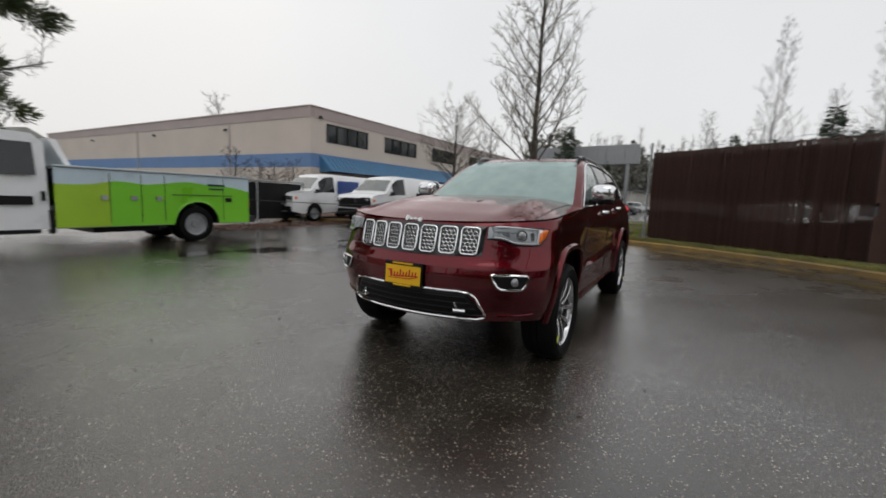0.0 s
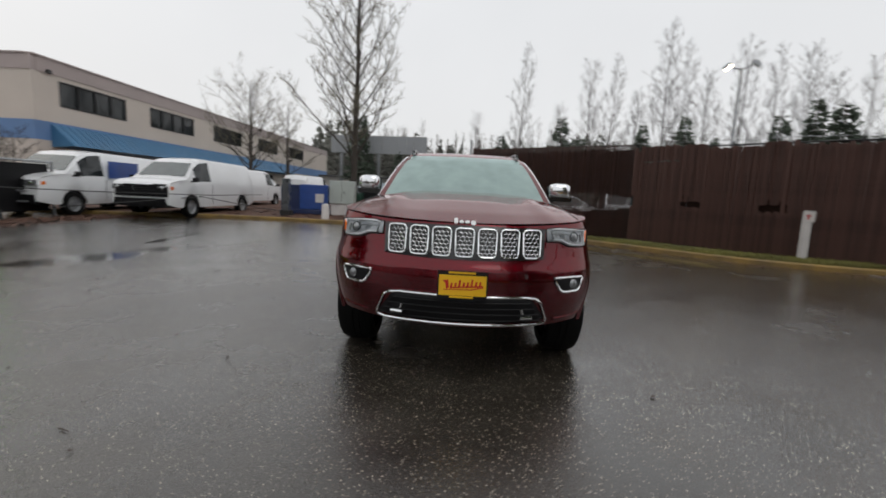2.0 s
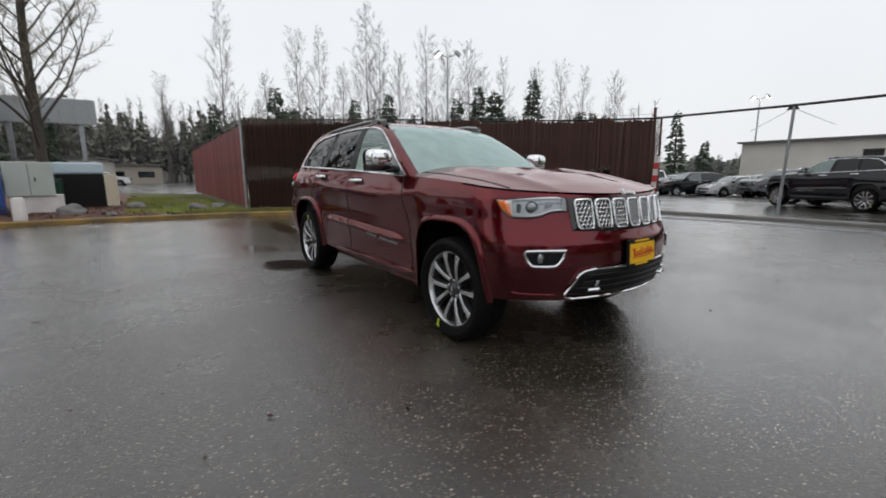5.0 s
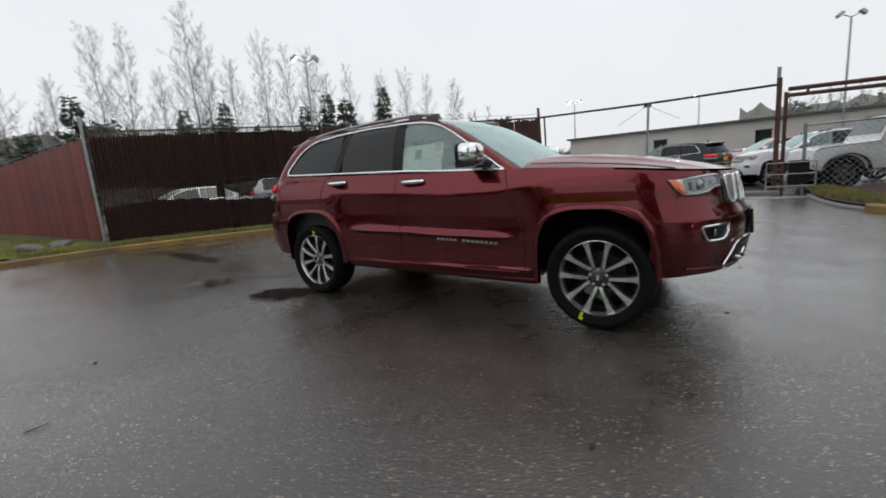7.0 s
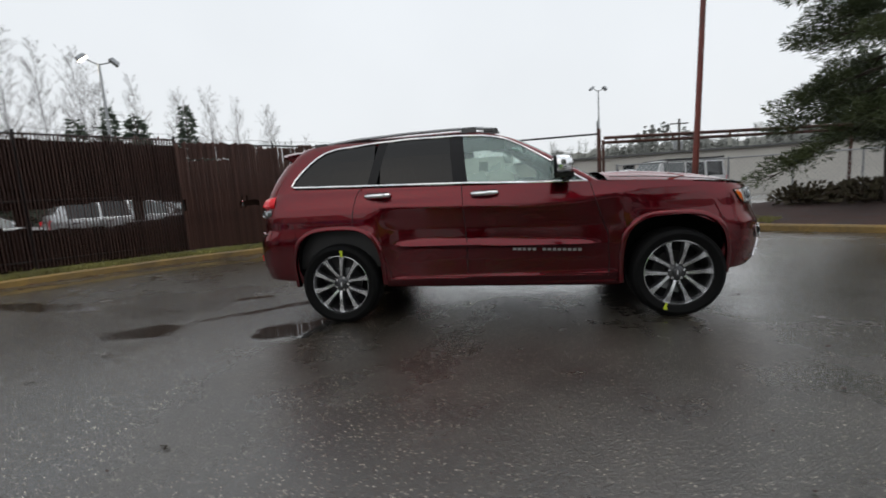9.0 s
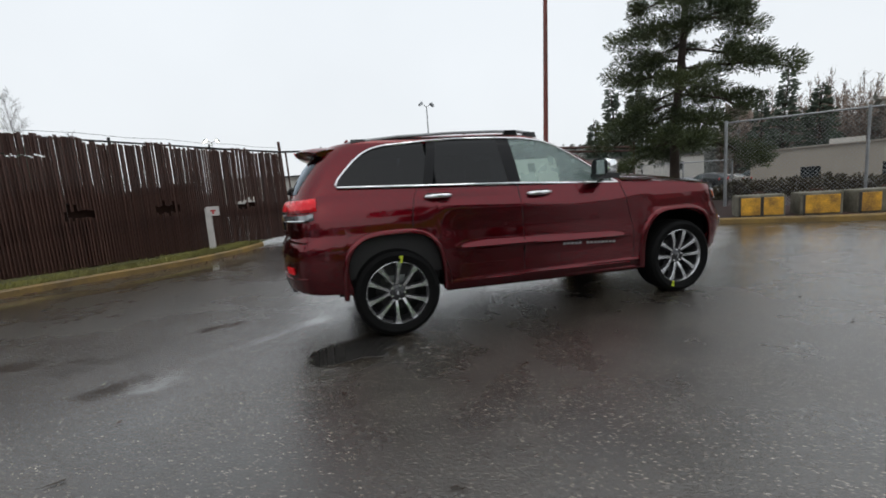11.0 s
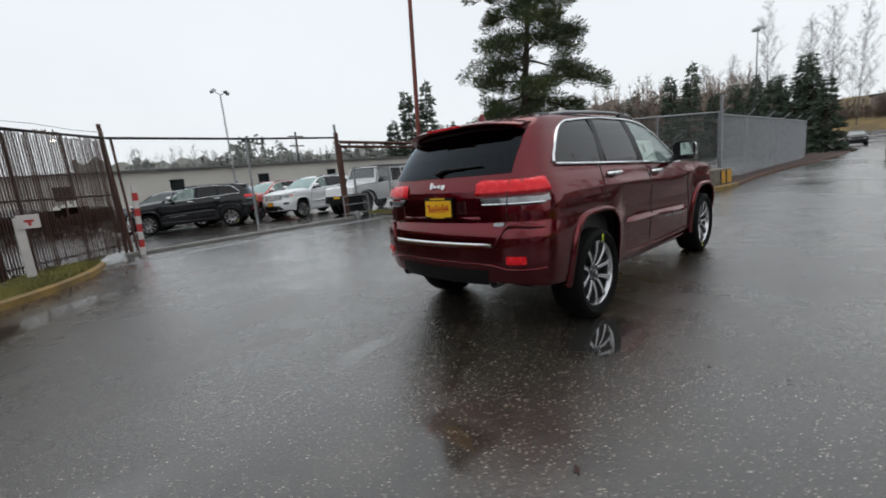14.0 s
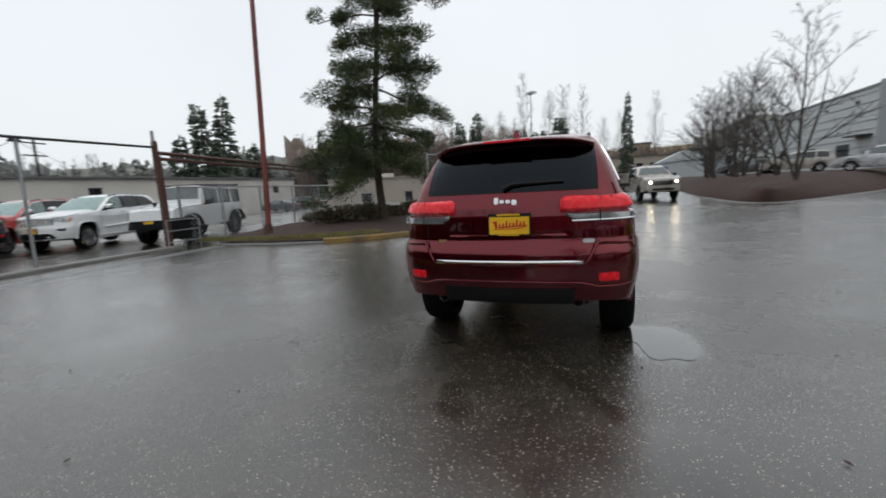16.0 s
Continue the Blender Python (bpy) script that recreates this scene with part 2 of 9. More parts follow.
TAN = mat("tan_car_paint", (0.40, 0.37, 0.33), 0.3, 0.3, var=0.06, coat=0.8)
GREENWRAP = mat("lime_green_vinyl", (0.17, 0.52, 0.025), 0.35, var=0.16, scale=0.9, coat=0.5)
LIMEWRAP = mat("yellow_green_vinyl", (0.30, 0.50, 0.03), 0.35, var=0.16, scale=0.9, coat=0.5)
SKYWRAP = mat("pale_blue_vinyl", (0.50, 0.62, 0.68), 0.35, var=0.12, scale=1.5, coat=0.5)
BLUEPAINT = mat("royal_blue_paint", (0.018, 0.06, 0.25), 0.4, var=0.2, coat=0.3)
NAVY = mat("navy_blue_paint", (0.012, 0.022, 0.075), 0.4, var=0.25, coat=0.3)
PALEGREEN = mat("pale_grey_green_enamel", (0.42, 0.46, 0.43), 0.5, var=0.1, scale=2)
DARKGREEN = mat("dark_green_plastic", (0.012, 0.05, 0.032), 0.5, var=0.25)
CREAM = mat("cream_panel", (0.58, 0.52, 0.40), 0.6, var=0.12, scale=2)
ROCK = mat("grey_boulder", (0.14, 0.135, 0.13), 0.7, var=0.35, scale=3, bump=0.7, bscale=14)
STUCCO = mat("beige_tilt_up_concrete", (0.60, 0.535, 0.475), 0.8, var=0.08, scale=0.35, bump=0.15, bscale=30)
STUCCO_TOP = mat("mauve_parapet", (0.43, 0.365, 0.35), 0.8, var=0.1, scale=0.4, bump=0.15, bscale=30)
BLUEBAND = mat("faded_blue_band", (0.14, 0.25, 0.46), 0.7, var=0.12, scale=0.6, bump=0.1)
AWNING = mat("blue_metal_awning", (0.055, 0.17, 0.31), 0.4, 0.2, var=0.15, scale=1)
WHITEWALL = mat("weathered_white_wall", (0.53, 0.51, 0.47), 0.8, var=0.16, scale=0.3, bump=0.15)
BEIGEWALL = mat("tan_block_wall", (0.36, 0.32, 0.27), 0.8, var=0.1, scale=0.4, bump=0.2)
GREYWALL = mat("grey_panel_wall", (0.30, 0.31, 0.32), 0.75, var=0.1, scale=0.3, bump=0.1)
ROOFING = mat("flat_roof_felt", (0.12, 0.12, 0.12), 0.85, var=0.2)
DARKWIN = mat("dark_window_glass", (0.012, 0.016, 0.018), 0.05, var=0.3, rvar=0.02, spec=0.6)
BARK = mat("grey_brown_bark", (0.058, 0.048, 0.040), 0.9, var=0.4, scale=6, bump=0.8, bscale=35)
# lighter than BARK: the haze over far trees is put into this colour
FARBARK = mat("haze_paled_twigs", (0.115, 0.106, 0.10), 0.9, var=0.2, scale=2)
FENCEBOARD = mat("dark_fence_board", (0.030, 0.016, 0.012), 0.8, var=0.4, scale=1.5, bump=0.3, bscale=20, spec=0.15)
BUDS = mat("winter_twigs_with_catkins", (0.20, 0.18, 0.12), 0.9, var=0.3, scale=5)
PINEBARK = mat("dark_fir_bark", (0.05, 0.036, 0.028), 0.9, var=0.4, scale=7, bump=0.9, bscale=30)
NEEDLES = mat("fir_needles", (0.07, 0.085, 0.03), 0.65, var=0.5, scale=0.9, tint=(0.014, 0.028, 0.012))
# needle colour raised towards grey-green, with distance haze painted in
FARFIR = mat("haze_paled_fir_needles", (0.085, 0.108, 0.078), 0.8, var=0.35, scale=0.8, tint=(0.045, 0.062, 0.045))
# far woods and crowns: distance haze is mixed into these base colours
FARWOOD = mat("haze_paled_woodland", (0.20, 0.185, 0.17), 0.95, var=0.3, scale=0.25, tint=(0.09, 0.085, 0.07))
MISTWOOD = mat("haze_washed_woodland", (0.25, 0.255, 0.24), 0.95, var=0.25, scale=0.2, tint=(0.16, 0.17, 0.155))
MISTTREE = mat("haze_paled_crowns", (0.165, 0.165, 0.145), 0.95, var=0.3, scale=0.12, tint=(0.10, 0.112, 0.092))
GRASS_PALE = mat("yellow_green_lawn", (0.25, 0.27, 0.05), 0.75, var=0.35, scale=0.8, tint=(0.09, 0.11, 0.025))
SHRUB = mat("brown_green_shrub", (0.062, 0.058, 0.030), 0.8, var=0.5, scale=5, tint=(0.05, 0.026, 0.02))
BARRIER_Y = mat("weathered_yellow_concrete", (0.55, 0.29, 0.03), 0.75, var=0.5, scale=5, bump=0.5, bscale=30, tint=(0.14, 0.075, 0.03))
MOSSBLOCK = mat("dark_mossy_concrete", (0.17, 0.155, 0.12), 0.85, var=0.45, scale=4, bump=0.5, bscale=30, tint=(0.06, 0.055, 0.035))
# brown far woods, also lightened to carry haze in the colour
BROWNWOOD = mat("haze_paled_brown_woodland", (0.25, 0.195, 0.16), 0.95, var=0.35, scale=0.3, tint=(0.12, 0.09, 0.072))
PALEPANEL = mat("pale_grey_metal_siding", (0.50, 0.52, 0.52), 0.6, var=0.08, scale=0.3, bump=0.1)
BARRIER_K = mat("black_stripe_concrete", (0.05, 0.045, 0.04), 0.75, var=0.4, scale=2, bump=0.4, bscale=30)
POSTWHITE = mat("chipped_white_paint", (0.60, 0.57, 0.55), 0.6, var=0.15, scale=3)
POSTRED = mat("faded_red_paint", (0.48, 0.035, 0.035), 0.55, var=0.2, scale=4)
PLATE_Y = mat("yellow_plate", (0.85, 0.48, 0.012), 0.45, var=0.05)
PLATE_R = mat("red_script", (0.50, 0.012, 0.010), 0.45, var=0.05)
LAMPGLOW = mat("lit_lamp", (1.0, 0.86, 0.62), 0.4, emit=40.0, var=0.01)
TAILRED = mat("red_lens", (0.78, 0.012, 0.022), 0.25, var=0.12, scale=20, coat=0.2, spec=0.25)
AMBER = mat("amber_lens", (0.80, 0.16, 0.01), 0.15, var=0.1, coat=1.0)
CLEARLENS = mat("clear_lens_silver", (0.27, 0.28, 0.29), 0.12, 0.6, var=0.25, scale=18, coat=1.0)
GLASS_CLEAR = glass("green_tinted_glass", (0.78, 0.88, 0.84), 0.01, 1.7)
HEADGLOW = mat("lit_headlamp", (1.0, 0.84, 0.58), 0.4, emit=70.0, var=0.01)
GLASS_REAR = glass("dark_tailgate_glass", (0.008, 0.012, 0.018), 0.01, 1.33, sheen=(0.80, 0.90, 1.0))
GLASS_DARK = glass("privacy_glass", (0.012, 0.014, 0.017), 0.01, 1.45)

# ---------- mesh helpers ----------
class Build:
    """Collects vertices and faces of one mesh."""
    def __init__(self):
        self.v, self.f = [], []

    def add(self, vs, fs):
        k = len(self.v)
        self.v += [tuple(p) for p in vs]
        self.f += [tuple(i + k for i in f) for f in fs]
        return self

    def box(self, c, s, m=None, taper=1.0):
        x, y, z = (a / 2 for a in s)
        vs = [Vector((sx * x * (taper if sz > 0 else 1), sy * y * (taper if sz > 0 else 1), sz * z)) + Vector(c)
              for sz in (-1, 1) for sx, sy in ((-1, -1), (1, -1), (1, 1), (-1, 1))]
        if m:
            vs = [m @ p for p in vs]
        return self.add(vs, [(3, 2, 1, 0), (4, 5, 6, 7), (0, 1, 5, 4), (1, 2, 6, 5), (2, 3, 7, 6), (3, 0, 4, 7)])

    def tube(self, path, radii, n=8, caps=True):
        path = [Vector(p) for p in path]
        if not isinstance(radii, (list, tuple)):
            radii = [radii] * len(path)
        k = len(self.v)
        for i, p in enumerate(path):
            d = (path[min(i + 1, len(path) - 1)] - path[max(i - 1, 0)]).normalized()
            a = d.cross(Vector((0, 0, 1)) if abs(d.z) < 0.95 else Vector((1, 0, 0))).normalized()
            b = d.cross(a)
            for j in range(n):
                t = 2 * math.pi * j / n
                self.v.append(tuple(p + (a * math.cos(t) + b * math.sin(t)) * radii[i]))
        for i in range(len(path) - 1):
            for j in range(n):
                q = (j + 1) % n
                self.f.append((k + i * n + j, k + i * n + q, k + (i + 1) * n + q, k + (i + 1) * n + j))
        if caps:
            self.f.append(tuple(k + j for j in range(n - 1, -1, -1)))
            e = k + (len(path) - 1) * n
            self.f.append(tuple(e + j for j in range(n)))
        return self

    def lathe(self, prof, m=None, n=32):
        """Turns (radius, height) pairs round the local z axis."""
        k = len(self.v)
        for r, h in prof:
            for j in range(n):
                t = 2 * math.pi * j / n
                p = Vector((r * math.cos(t), r * math.sin(t), h))
                self.v.append(tuple(m @ p if m else p))
        for i in range(len(prof) - 1):
            for j in range(n):
                q = (j + 1) % n
                self.f.append((k + i * n + j, k + i * n + q, k + (i + 1) * n + q, k + (i + 1) * n + j))
        return self

    def grid(self, fn, us, vs, flip=False):
        k, nv = len(self.v), len(vs)
        for u in us:
            for v in vs:
                self.v.append(tuple(fn(u, v)))
        for i in range(len(us) - 1):
            for j in range(nv - 1):
                q = (k + i * nv + j, k + (i + 1) * nv + j, k + (i + 1) * nv + j + 1, k + i * nv + j + 1)
                self.f.append(q[::-1] if flip else q)
        return self

    def prism(self, outline, lo, hi, place):
        """A flat outline (a, b) pushed from lo to hi; place maps (a, b, h) to a point."""
        n = len(outline)
        vs = [place(a, b, lo) for a, b in outline] + [place(a, b, hi) for a, b in outline]
        fs = [tuple(range(n - 1, -1, -1)), tuple(range(n, 2 * n))]
        fs += [(i, (i + 1) % n, n + (i + 1) % n, n + i) for i in range(n)]
        return self.add(vs, fs)

    def mesh(self, name, material, smooth=None):
        me = bpy.data.meshes.new(name)
        me.from_pydata(self.v, [], self.f)
        if isinstance(material, (list, tuple)):
            for q in material:
                me.materials.append(q)
        else:
            me.materials.append(material)
        bm = bmesh.new()
        bm.from_mesh(me)
        bmesh.ops.recalc_face_normals(bm, faces=bm.faces)
        bm.to_mesh(me)
        bm.free()
        if smooth is not None:
            me.polygons.foreach_set("use_smooth", [True] * len(me.polygons))
            me.set_sharp_from_angle(angle=radians(smooth))
        me.update()
        return me


def part(name, b, material, parent=None, label="", smooth=None):
    ob = new(name, b.mesh(name, material, smooth) if isinstance(b, Build) else b)
    if parent:
        ob.parent = parent
    if label:
        ob["label"] = label
    return ob


def thing(name, at, turn, label, category, group="", kind=""):
    e = new(name)
    e.matrix_basis = pose(*at, 0, 0, turn)
    return tagged(e, label, category, group, kind)


def soft_box(name, size, centre, material, parent=None, bevel=0.02, label="", taper=1.0, seg=2):
    """A box with rounded edges as one mesh object."""
    b = Build().box(centre, size, taper=taper)
    me = b.mesh(name, material)
    bm = bmesh.new()
    bm.from_mesh(me)
    bmesh.ops.bevel(bm, geom=bm.edges[:], offset=bevel, segments=seg, affect="EDGES", profile=0.6)
    bm.to_mesh(me)
    bm.free()
    return part(name, me, material, parent, label)


def lerp(x, xs, ys):
    return float(np.interp(x, xs, ys))


def linspace(a, b, n):
    return [a + (b - a) * i / (n - 1) for i in range(n)]


# ---------- ground ----------
def ground_z(x, y):
    """Level lot; the inner lot and the far road fall gently away, the bank at the far side rises."""
    z = 0.0
    z -= 0.028 * max(0.0, min(40.0, y - 17.0))
    return z


WET = ((-6.0, 0.0, 2.4, 0.22, -8), (-3.40, -1.10, 0.50, 0.26, 14), (-1.85, -1.10, 0.42, 0.30, 10), (-2.6, -0.38, 0.75, 0.13, 38), (-3.1, 0.2, 0.28, 0.07, 8),
       (-4.7, 4.7, 1.7, 0.42, 48), (0.1, -6.2, 0.9, 0.14, 5), (-3.9, -6.2, 1.2, 0.14, 8), (-7.2, 2.3, 2.2, 0.35, 55),
       (-1.5, -5.6, 2.0, 0.5, 160))


def wetness(x, y):
    """How much standing water lies on the asphalt, 0 to 1, with ragged soft edges."""
    best = 0.0
    for cx, cy, rx, ry, turn in WET:
        c, s = math.cos(radians(turn)), math.sin(radians(turn))
        u, v = ((x - cx) * c + (y - cy) * s) / rx, (-(x - cx) * s + (y - cy) * c) / ry
        d = math.hypot(u, v)
        if d < 1.6:
            best = max(best, 1.15 - d + 0.55 * noise.noise(Vector((x * 1.3, y * 1.3, 2))) + 0.25 * noise.noise(Vector((x * 4, y * 4, 9))))
    return min(0.92, max(0.0, best * 1.3))


fine_axis = [-9 + 0.12 * i for i in range(151)]
far_axis = [-400, -200, -120, -80, -60, -45, -32, -25, -20, -16, -13, -11, 11, 13, 16, 20, 25, 30, 36, 45, 57, 60, 80, 120, 200, 400]
axis = sorted(fine_axis + far_axis)
gme = Build().grid(lambda x, y: (x, y, ground_z(x, y)), axis, axis).mesh("ground", ASPHALT)
wet_attr = gme.attributes.new("wet", "FLOAT", "POINT")
wet_attr.data.foreach_set("value", [wetness(v.co.x, v.co.y) if abs(v.co.x) < 9.1 and abs(v.co.y) < 9.1 else 0.0 for v in gme.vertices])
tagged(part("ground", gme, ASPHALT), "rain-wet dark asphalt of a parking lot", "ground", kind="structure")


def blob(cx, cy, rx, ry, turn, seed, n=64, rough=0.35):
    """An uneven closed outline round a centre."""
    rng = random.Random(seed)
    ph = [rng.uniform(0, 6.28) for _ in range(7)]
    out = []
    for i in range(n):
        t = 2 * math.pi * i / n
        r = 1 + rough * sum(math.sin((k + 2) * t + ph[k]) / (k + 2) for k in range(7))
        x, y = rx * r * math.cos(t), ry * r * math.sin(t)
        c, s = math.cos(radians(turn)), math.sin(radians(turn))
        out.append((cx + x * c - y * s, cy + x * s + y * c))
    return out


def puddle(cx, cy, rx, ry, turn, seed, rough=0.35):
    b = Build().prism(blob(cx, cy, rx, ry, turn, seed, rough=rough), -0.01, 0.0035, lambda a, c, h: (a, c, ground_z(a, c) + h))
    ob = part("puddle", b, WATER)
    return tagged(ob, "shallow rain puddle on the asphalt mirroring the sky", "puddle", "puddles on the lot")


puddle(-1.86, -1.10, 0.32, 0.24, 10, 1)


def strip(name, pts, w, z0, z1, material, label, category, bevel=0.03, kind="structure"):
    """A kerb that follows a line on the ground, with a rounded top edge."""
    pts = [Vector((x, y, 0)) for x, y in pts]
    sec = [(-w / 2, z0), (-w / 2, z1 - bevel), (-w / 2 + bevel, z1), (w / 2 - bevel, z1), (w / 2, z1 - bevel), (w / 2, z0)]
    b = Build()
    k = len(sec)
    for i, p in enumerate(pts):
        d = (pts[min(i + 1, len(pts) - 1)] - pts[max(i - 1, 0)]).normalized()
        nrm = Vector((-d.y, d.x, 0))
        for s, z in sec:
            q = p + nrm * s
            b.v.append((q.x, q.y, z + ground_z(q.x, q.y)))
    for i in range(len(pts) - 1):
        for j in range(k - 1):
            b.f.append((i * k + j, i * k + j + 1, (i + 1) * k + j + 1, (i + 1) * k + j))
    b.f.append(tuple(range(k)))
    b.f.append(tuple((len(pts) - 1) * k + j for j in range(k)))
    return tagged(part(name, b, material), label, category, kind=kind)


def smooth_line(pts, n=8):
    """A Catmull-Rom curve through points in the plane."""
    out = []
    p = [Vector(q) for q in pts]
    for i in range(len(p) - 1):
        a, b, c, d = p[max(i - 1, 0)], p[i], p[i + 1], p[min(i + 2, len(p) - 1)]
        for j in range(n):
            t = j / n
            out.append(tuple(0.5 * ((2 * b) + (c - a) * t + (2 * a - 5 * b + 4 * c - d) * t * t + (3 * b - a - 3 * c + d) * t ** 3)))
    out.append(tuple(p[-1]))
    return out


KERB_L = smooth_line([(-6.8, -30), (-8.6, -14), (-9.9, -9), (-10.15, -5), (-9.9, -1.2), (-9.1, 1.2), (-7.3, 3.9), (-5.2, 6.0), (-4.25, 7.6), (-3.9, 8.9)])
strip("kerb_1", KERB_L, 0.16, -0.1, 0.13, YELLOW_KERB, "worn yellow-painted concrete kerb along the verge", "kerb")
KERB_R = smooth_line([(3.9, 9.6), (4.0, 7.4), (4.6, 5.7), (6.0, 4.1), (8.0, 2.2), (8.7, 1.6), (10.0, 1.1), (11.5, 0.85), (13.2, 0.9), (16.4, 0.95), (21, 0.7), (25.5, 0.3), (34, -0.3), (48, -0.8)])
strip("kerb_4", [p for p in KERB_R if p[1] >= 6.2], 0.14, -0.1, 0.06, CONCRETE, "low broken concrete edge by the gate", "kerb")
strip("kerb_2", [p for p in KERB_R if p[1] < 6.5 and p[0] < 11.9], 0.16, -0.1, 0.13, YELLOW_KERB, "worn yellow-painted concrete kerb round the tree island", "kerb")
strip("kerb_5", [p for p in KERB_R if p[0] > 11.6], 0.15, -0.1, 0.10, LEAFLITTER, "low kerb buried in dark leaf litter along the road fence", "kerb")


def verge(name, line, far, z, material, label, category):
    """Raised soil between a kerb line and a far edge."""
    b = Build()
    n = len(line)
    rows = 6
    for i, (x, y) in enumerate(line):
        fx, fy = far[min(len(far) - 1, round(i * (len(far) - 1) / (n - 1)))]
        for j in range(rows + 1):
            t = j / rows
            q = Vector((x + (fx - x) * t, y + (fy - y) * t, 0))
            hump = 0.05 * noise.noise(Vector((q.x * 0.9, q.y * 0.9, 3))) + 0.03 * noise.noise(Vector((q.x * 3, q.y * 3, 5)))
            zz = ground_z(q.x, q.y) + (0.10 if j == 0 else z(q.x, q.y) + hump)
            b.v.append((q.x, q.y, zz))
    for i in range(n - 1):
        for j in range(rows):
            k = i * (rows + 1) + j
            b.f.append((k, k + 1, k + rows + 2, k + rows + 1))
    return tagged(part(name, b, material, smooth=60), label, category, kind="structure")


FENCE_C, FENCE_M, FENCE_E = (-11.4, 0.45), (-8.1, 5.2), (-3.15, 10.5)
line_a = [p for p in KERB_L if p[1] > -2.0]
verge("ground_verge", line_a, smooth_line([(-30, -3.0), (-22, 1.5), (-11.6, 0.6), (-8.3, 5.4), (-5.5, 8.2), (-3.6, 10.4)], 6),
      lambda x, y: 0.14, GRASS_SOIL, "mossy grass verge along the fence", "grass")
line_b = [p for p in KERB_L if p[1] <= -1.9]
verge("ground_planting", line_b, smooth_line([(-30, -30), (-30, -14), (-30, -3)], 8),
      lambda x, y: 0.12, LEAFLITTER, "leaf-strewn soil of the planting strip", "soil")
verge("ground_island", KERB_R, smooth_line([(4.6, 10.4), (9.0, 11.2), (13.5, 9.5), (14.5, 5.0), (15.0, 2.6), (26, 2.0), (48, 1.6)], 8),
      lambda x, y: 0.14 + 0.22 * math.exp(-((x - 11.5) ** 2 + (y - 7.5) ** 2) / 14), MULCH, "brown planting soil of the tree island", "soil")

# ---------- fences ----------
def post(parent, x, y, z0, z1, r=0.04, material=None, name="post", lean=(0, 0)):
    return part(name, Build().tube([(x, y, z0), (x + lean[0], y + lean[1], z1)], r, 10), material or GALV, parent, smooth=40)


def slat_fence(name, a, b, z0, z1, step, width, fin, material, label, seed, ragged=0.0, gap=True, back=1, slit=None, sweep=0.0):
    """Posts and rails with upright plastic slats that stand turned like louvres."""
    t = thing(name, (0, 0, 0), 0, label, "fence", kind="structure")
    a, b = Vector((*a, 0)), Vector((*b, 0))
    d = b - a
    length = d.length
    d.normalize()
    rng = random.Random(seed)
    k = max(2, round(length / 2.6))
    off = Vector((-d.y, d.x, 0)) * 0.11 * back
    for i in range(k + 1):
        p = a + d * (length * i / k) + off
        post(t, p.x, p.y, -0.1, z1 + 0.06, 0.03, DARKSTEEL)
    for z in (z1 - 0.03, (z0 + z1) / 2, z0 + 0.15):
        part("rail", Build().tube([(a.x + off.x, a.y + off.y, z), (b.x + off.x, b.y + off.y, z)], 0.022, 8), DARKSTEEL, t, smooth=40)
    # one strand of barbed wire over the top
    part("wire", Build().tube([(a.x, a.y, z1 + 0.1), *[(a.x + d.x * length * i / 8, a.y + d.y * length * i / 8, z1 + 0.1 - 0.03 * (i % 2)) for i in range(1, 8)], (b.x, b.y, z1 + 0.1)], 0.006, 4), GALV, t)
    shapes = []
    for v in range(6):
        top = -rng.uniform(0, ragged)
        bm = Build().box((0, 0, (z0 + z1 + top) / 2), (width, 0.012, z1 - z0 + top))
        shapes.append(bm.mesh("slat", material))
    for v in range(4):
        cut = rng.uniform(1.12, 1.2)
        up = cut + rng.uniform(0.14, 0.38)
        bm = Build().box((0, 0, (up + z1) / 2), (width, 0.012, z1 - up)).box((0, 0, (z0 + cut) / 2), (width, 0.012, cut - z0))
        shapes.append(bm.mesh("slat", material))
    slits = [Build().box((0, 0, (q + 0.02 + z1) / 2), (width, 0.012, z1 - q - 0.02)).box((0, 0, (z0 + q - 0.02) / 2), (width, 0.012, q - 0.02 - z0)).mesh("slat", material) for q in (2.47, 2.48)]
    n = int(length / step)
    for i in range(n):
        s = (i + 0.5) * step
        p = a + d * s
        broken = gap and rng.random() < 0.8 and noise.noise(Vector((s * 0.55, seed, 0))) > -0.02
        sh = rng.choice(shapes[6:] if broken else shapes[:6])
        if slit and slit[0] < s < slit[1]:
            sh = slits[i % 2]
        ob = new("slat", sh)
        ob.parent = t
        ob.matrix_basis = pose(p.x, p.y, rng.uniform(-0.03, 0.03), 0, rng.uniform(-0.6, 0.6), fin + sweep * s / length + rng.uniform(-4, 4))
    return t


def chain_mesh(b, a, c, z0, z1, pitch=0.11, wire=0.004, both=True):
    """Diamond wire between two points."""
    a, c = Vector((*a, 0)), Vector((*c, 0))
    d = c - a
    length = d.length
    d.normalize()
    h = z1 - z0
    n = int((length + h) / pitch)
    for i in range(n):
        for s in (1, -1):
            s0 = i * pitch - h
            p0, p1 = max(0, s0), min(length, s0 + h)
            if p1 <= p0:
                continue
            q0, q1 = p0 - s0, p1 - s0
            if s < 0:
                q0, q1 = h - q0, h - q1
            u, v = a + d * p0, a + d * p1
            b.tube([(u.x, u.y, z0 + q0), (v.x, v.y, z0 + q1)], wire, 3, caps=False)


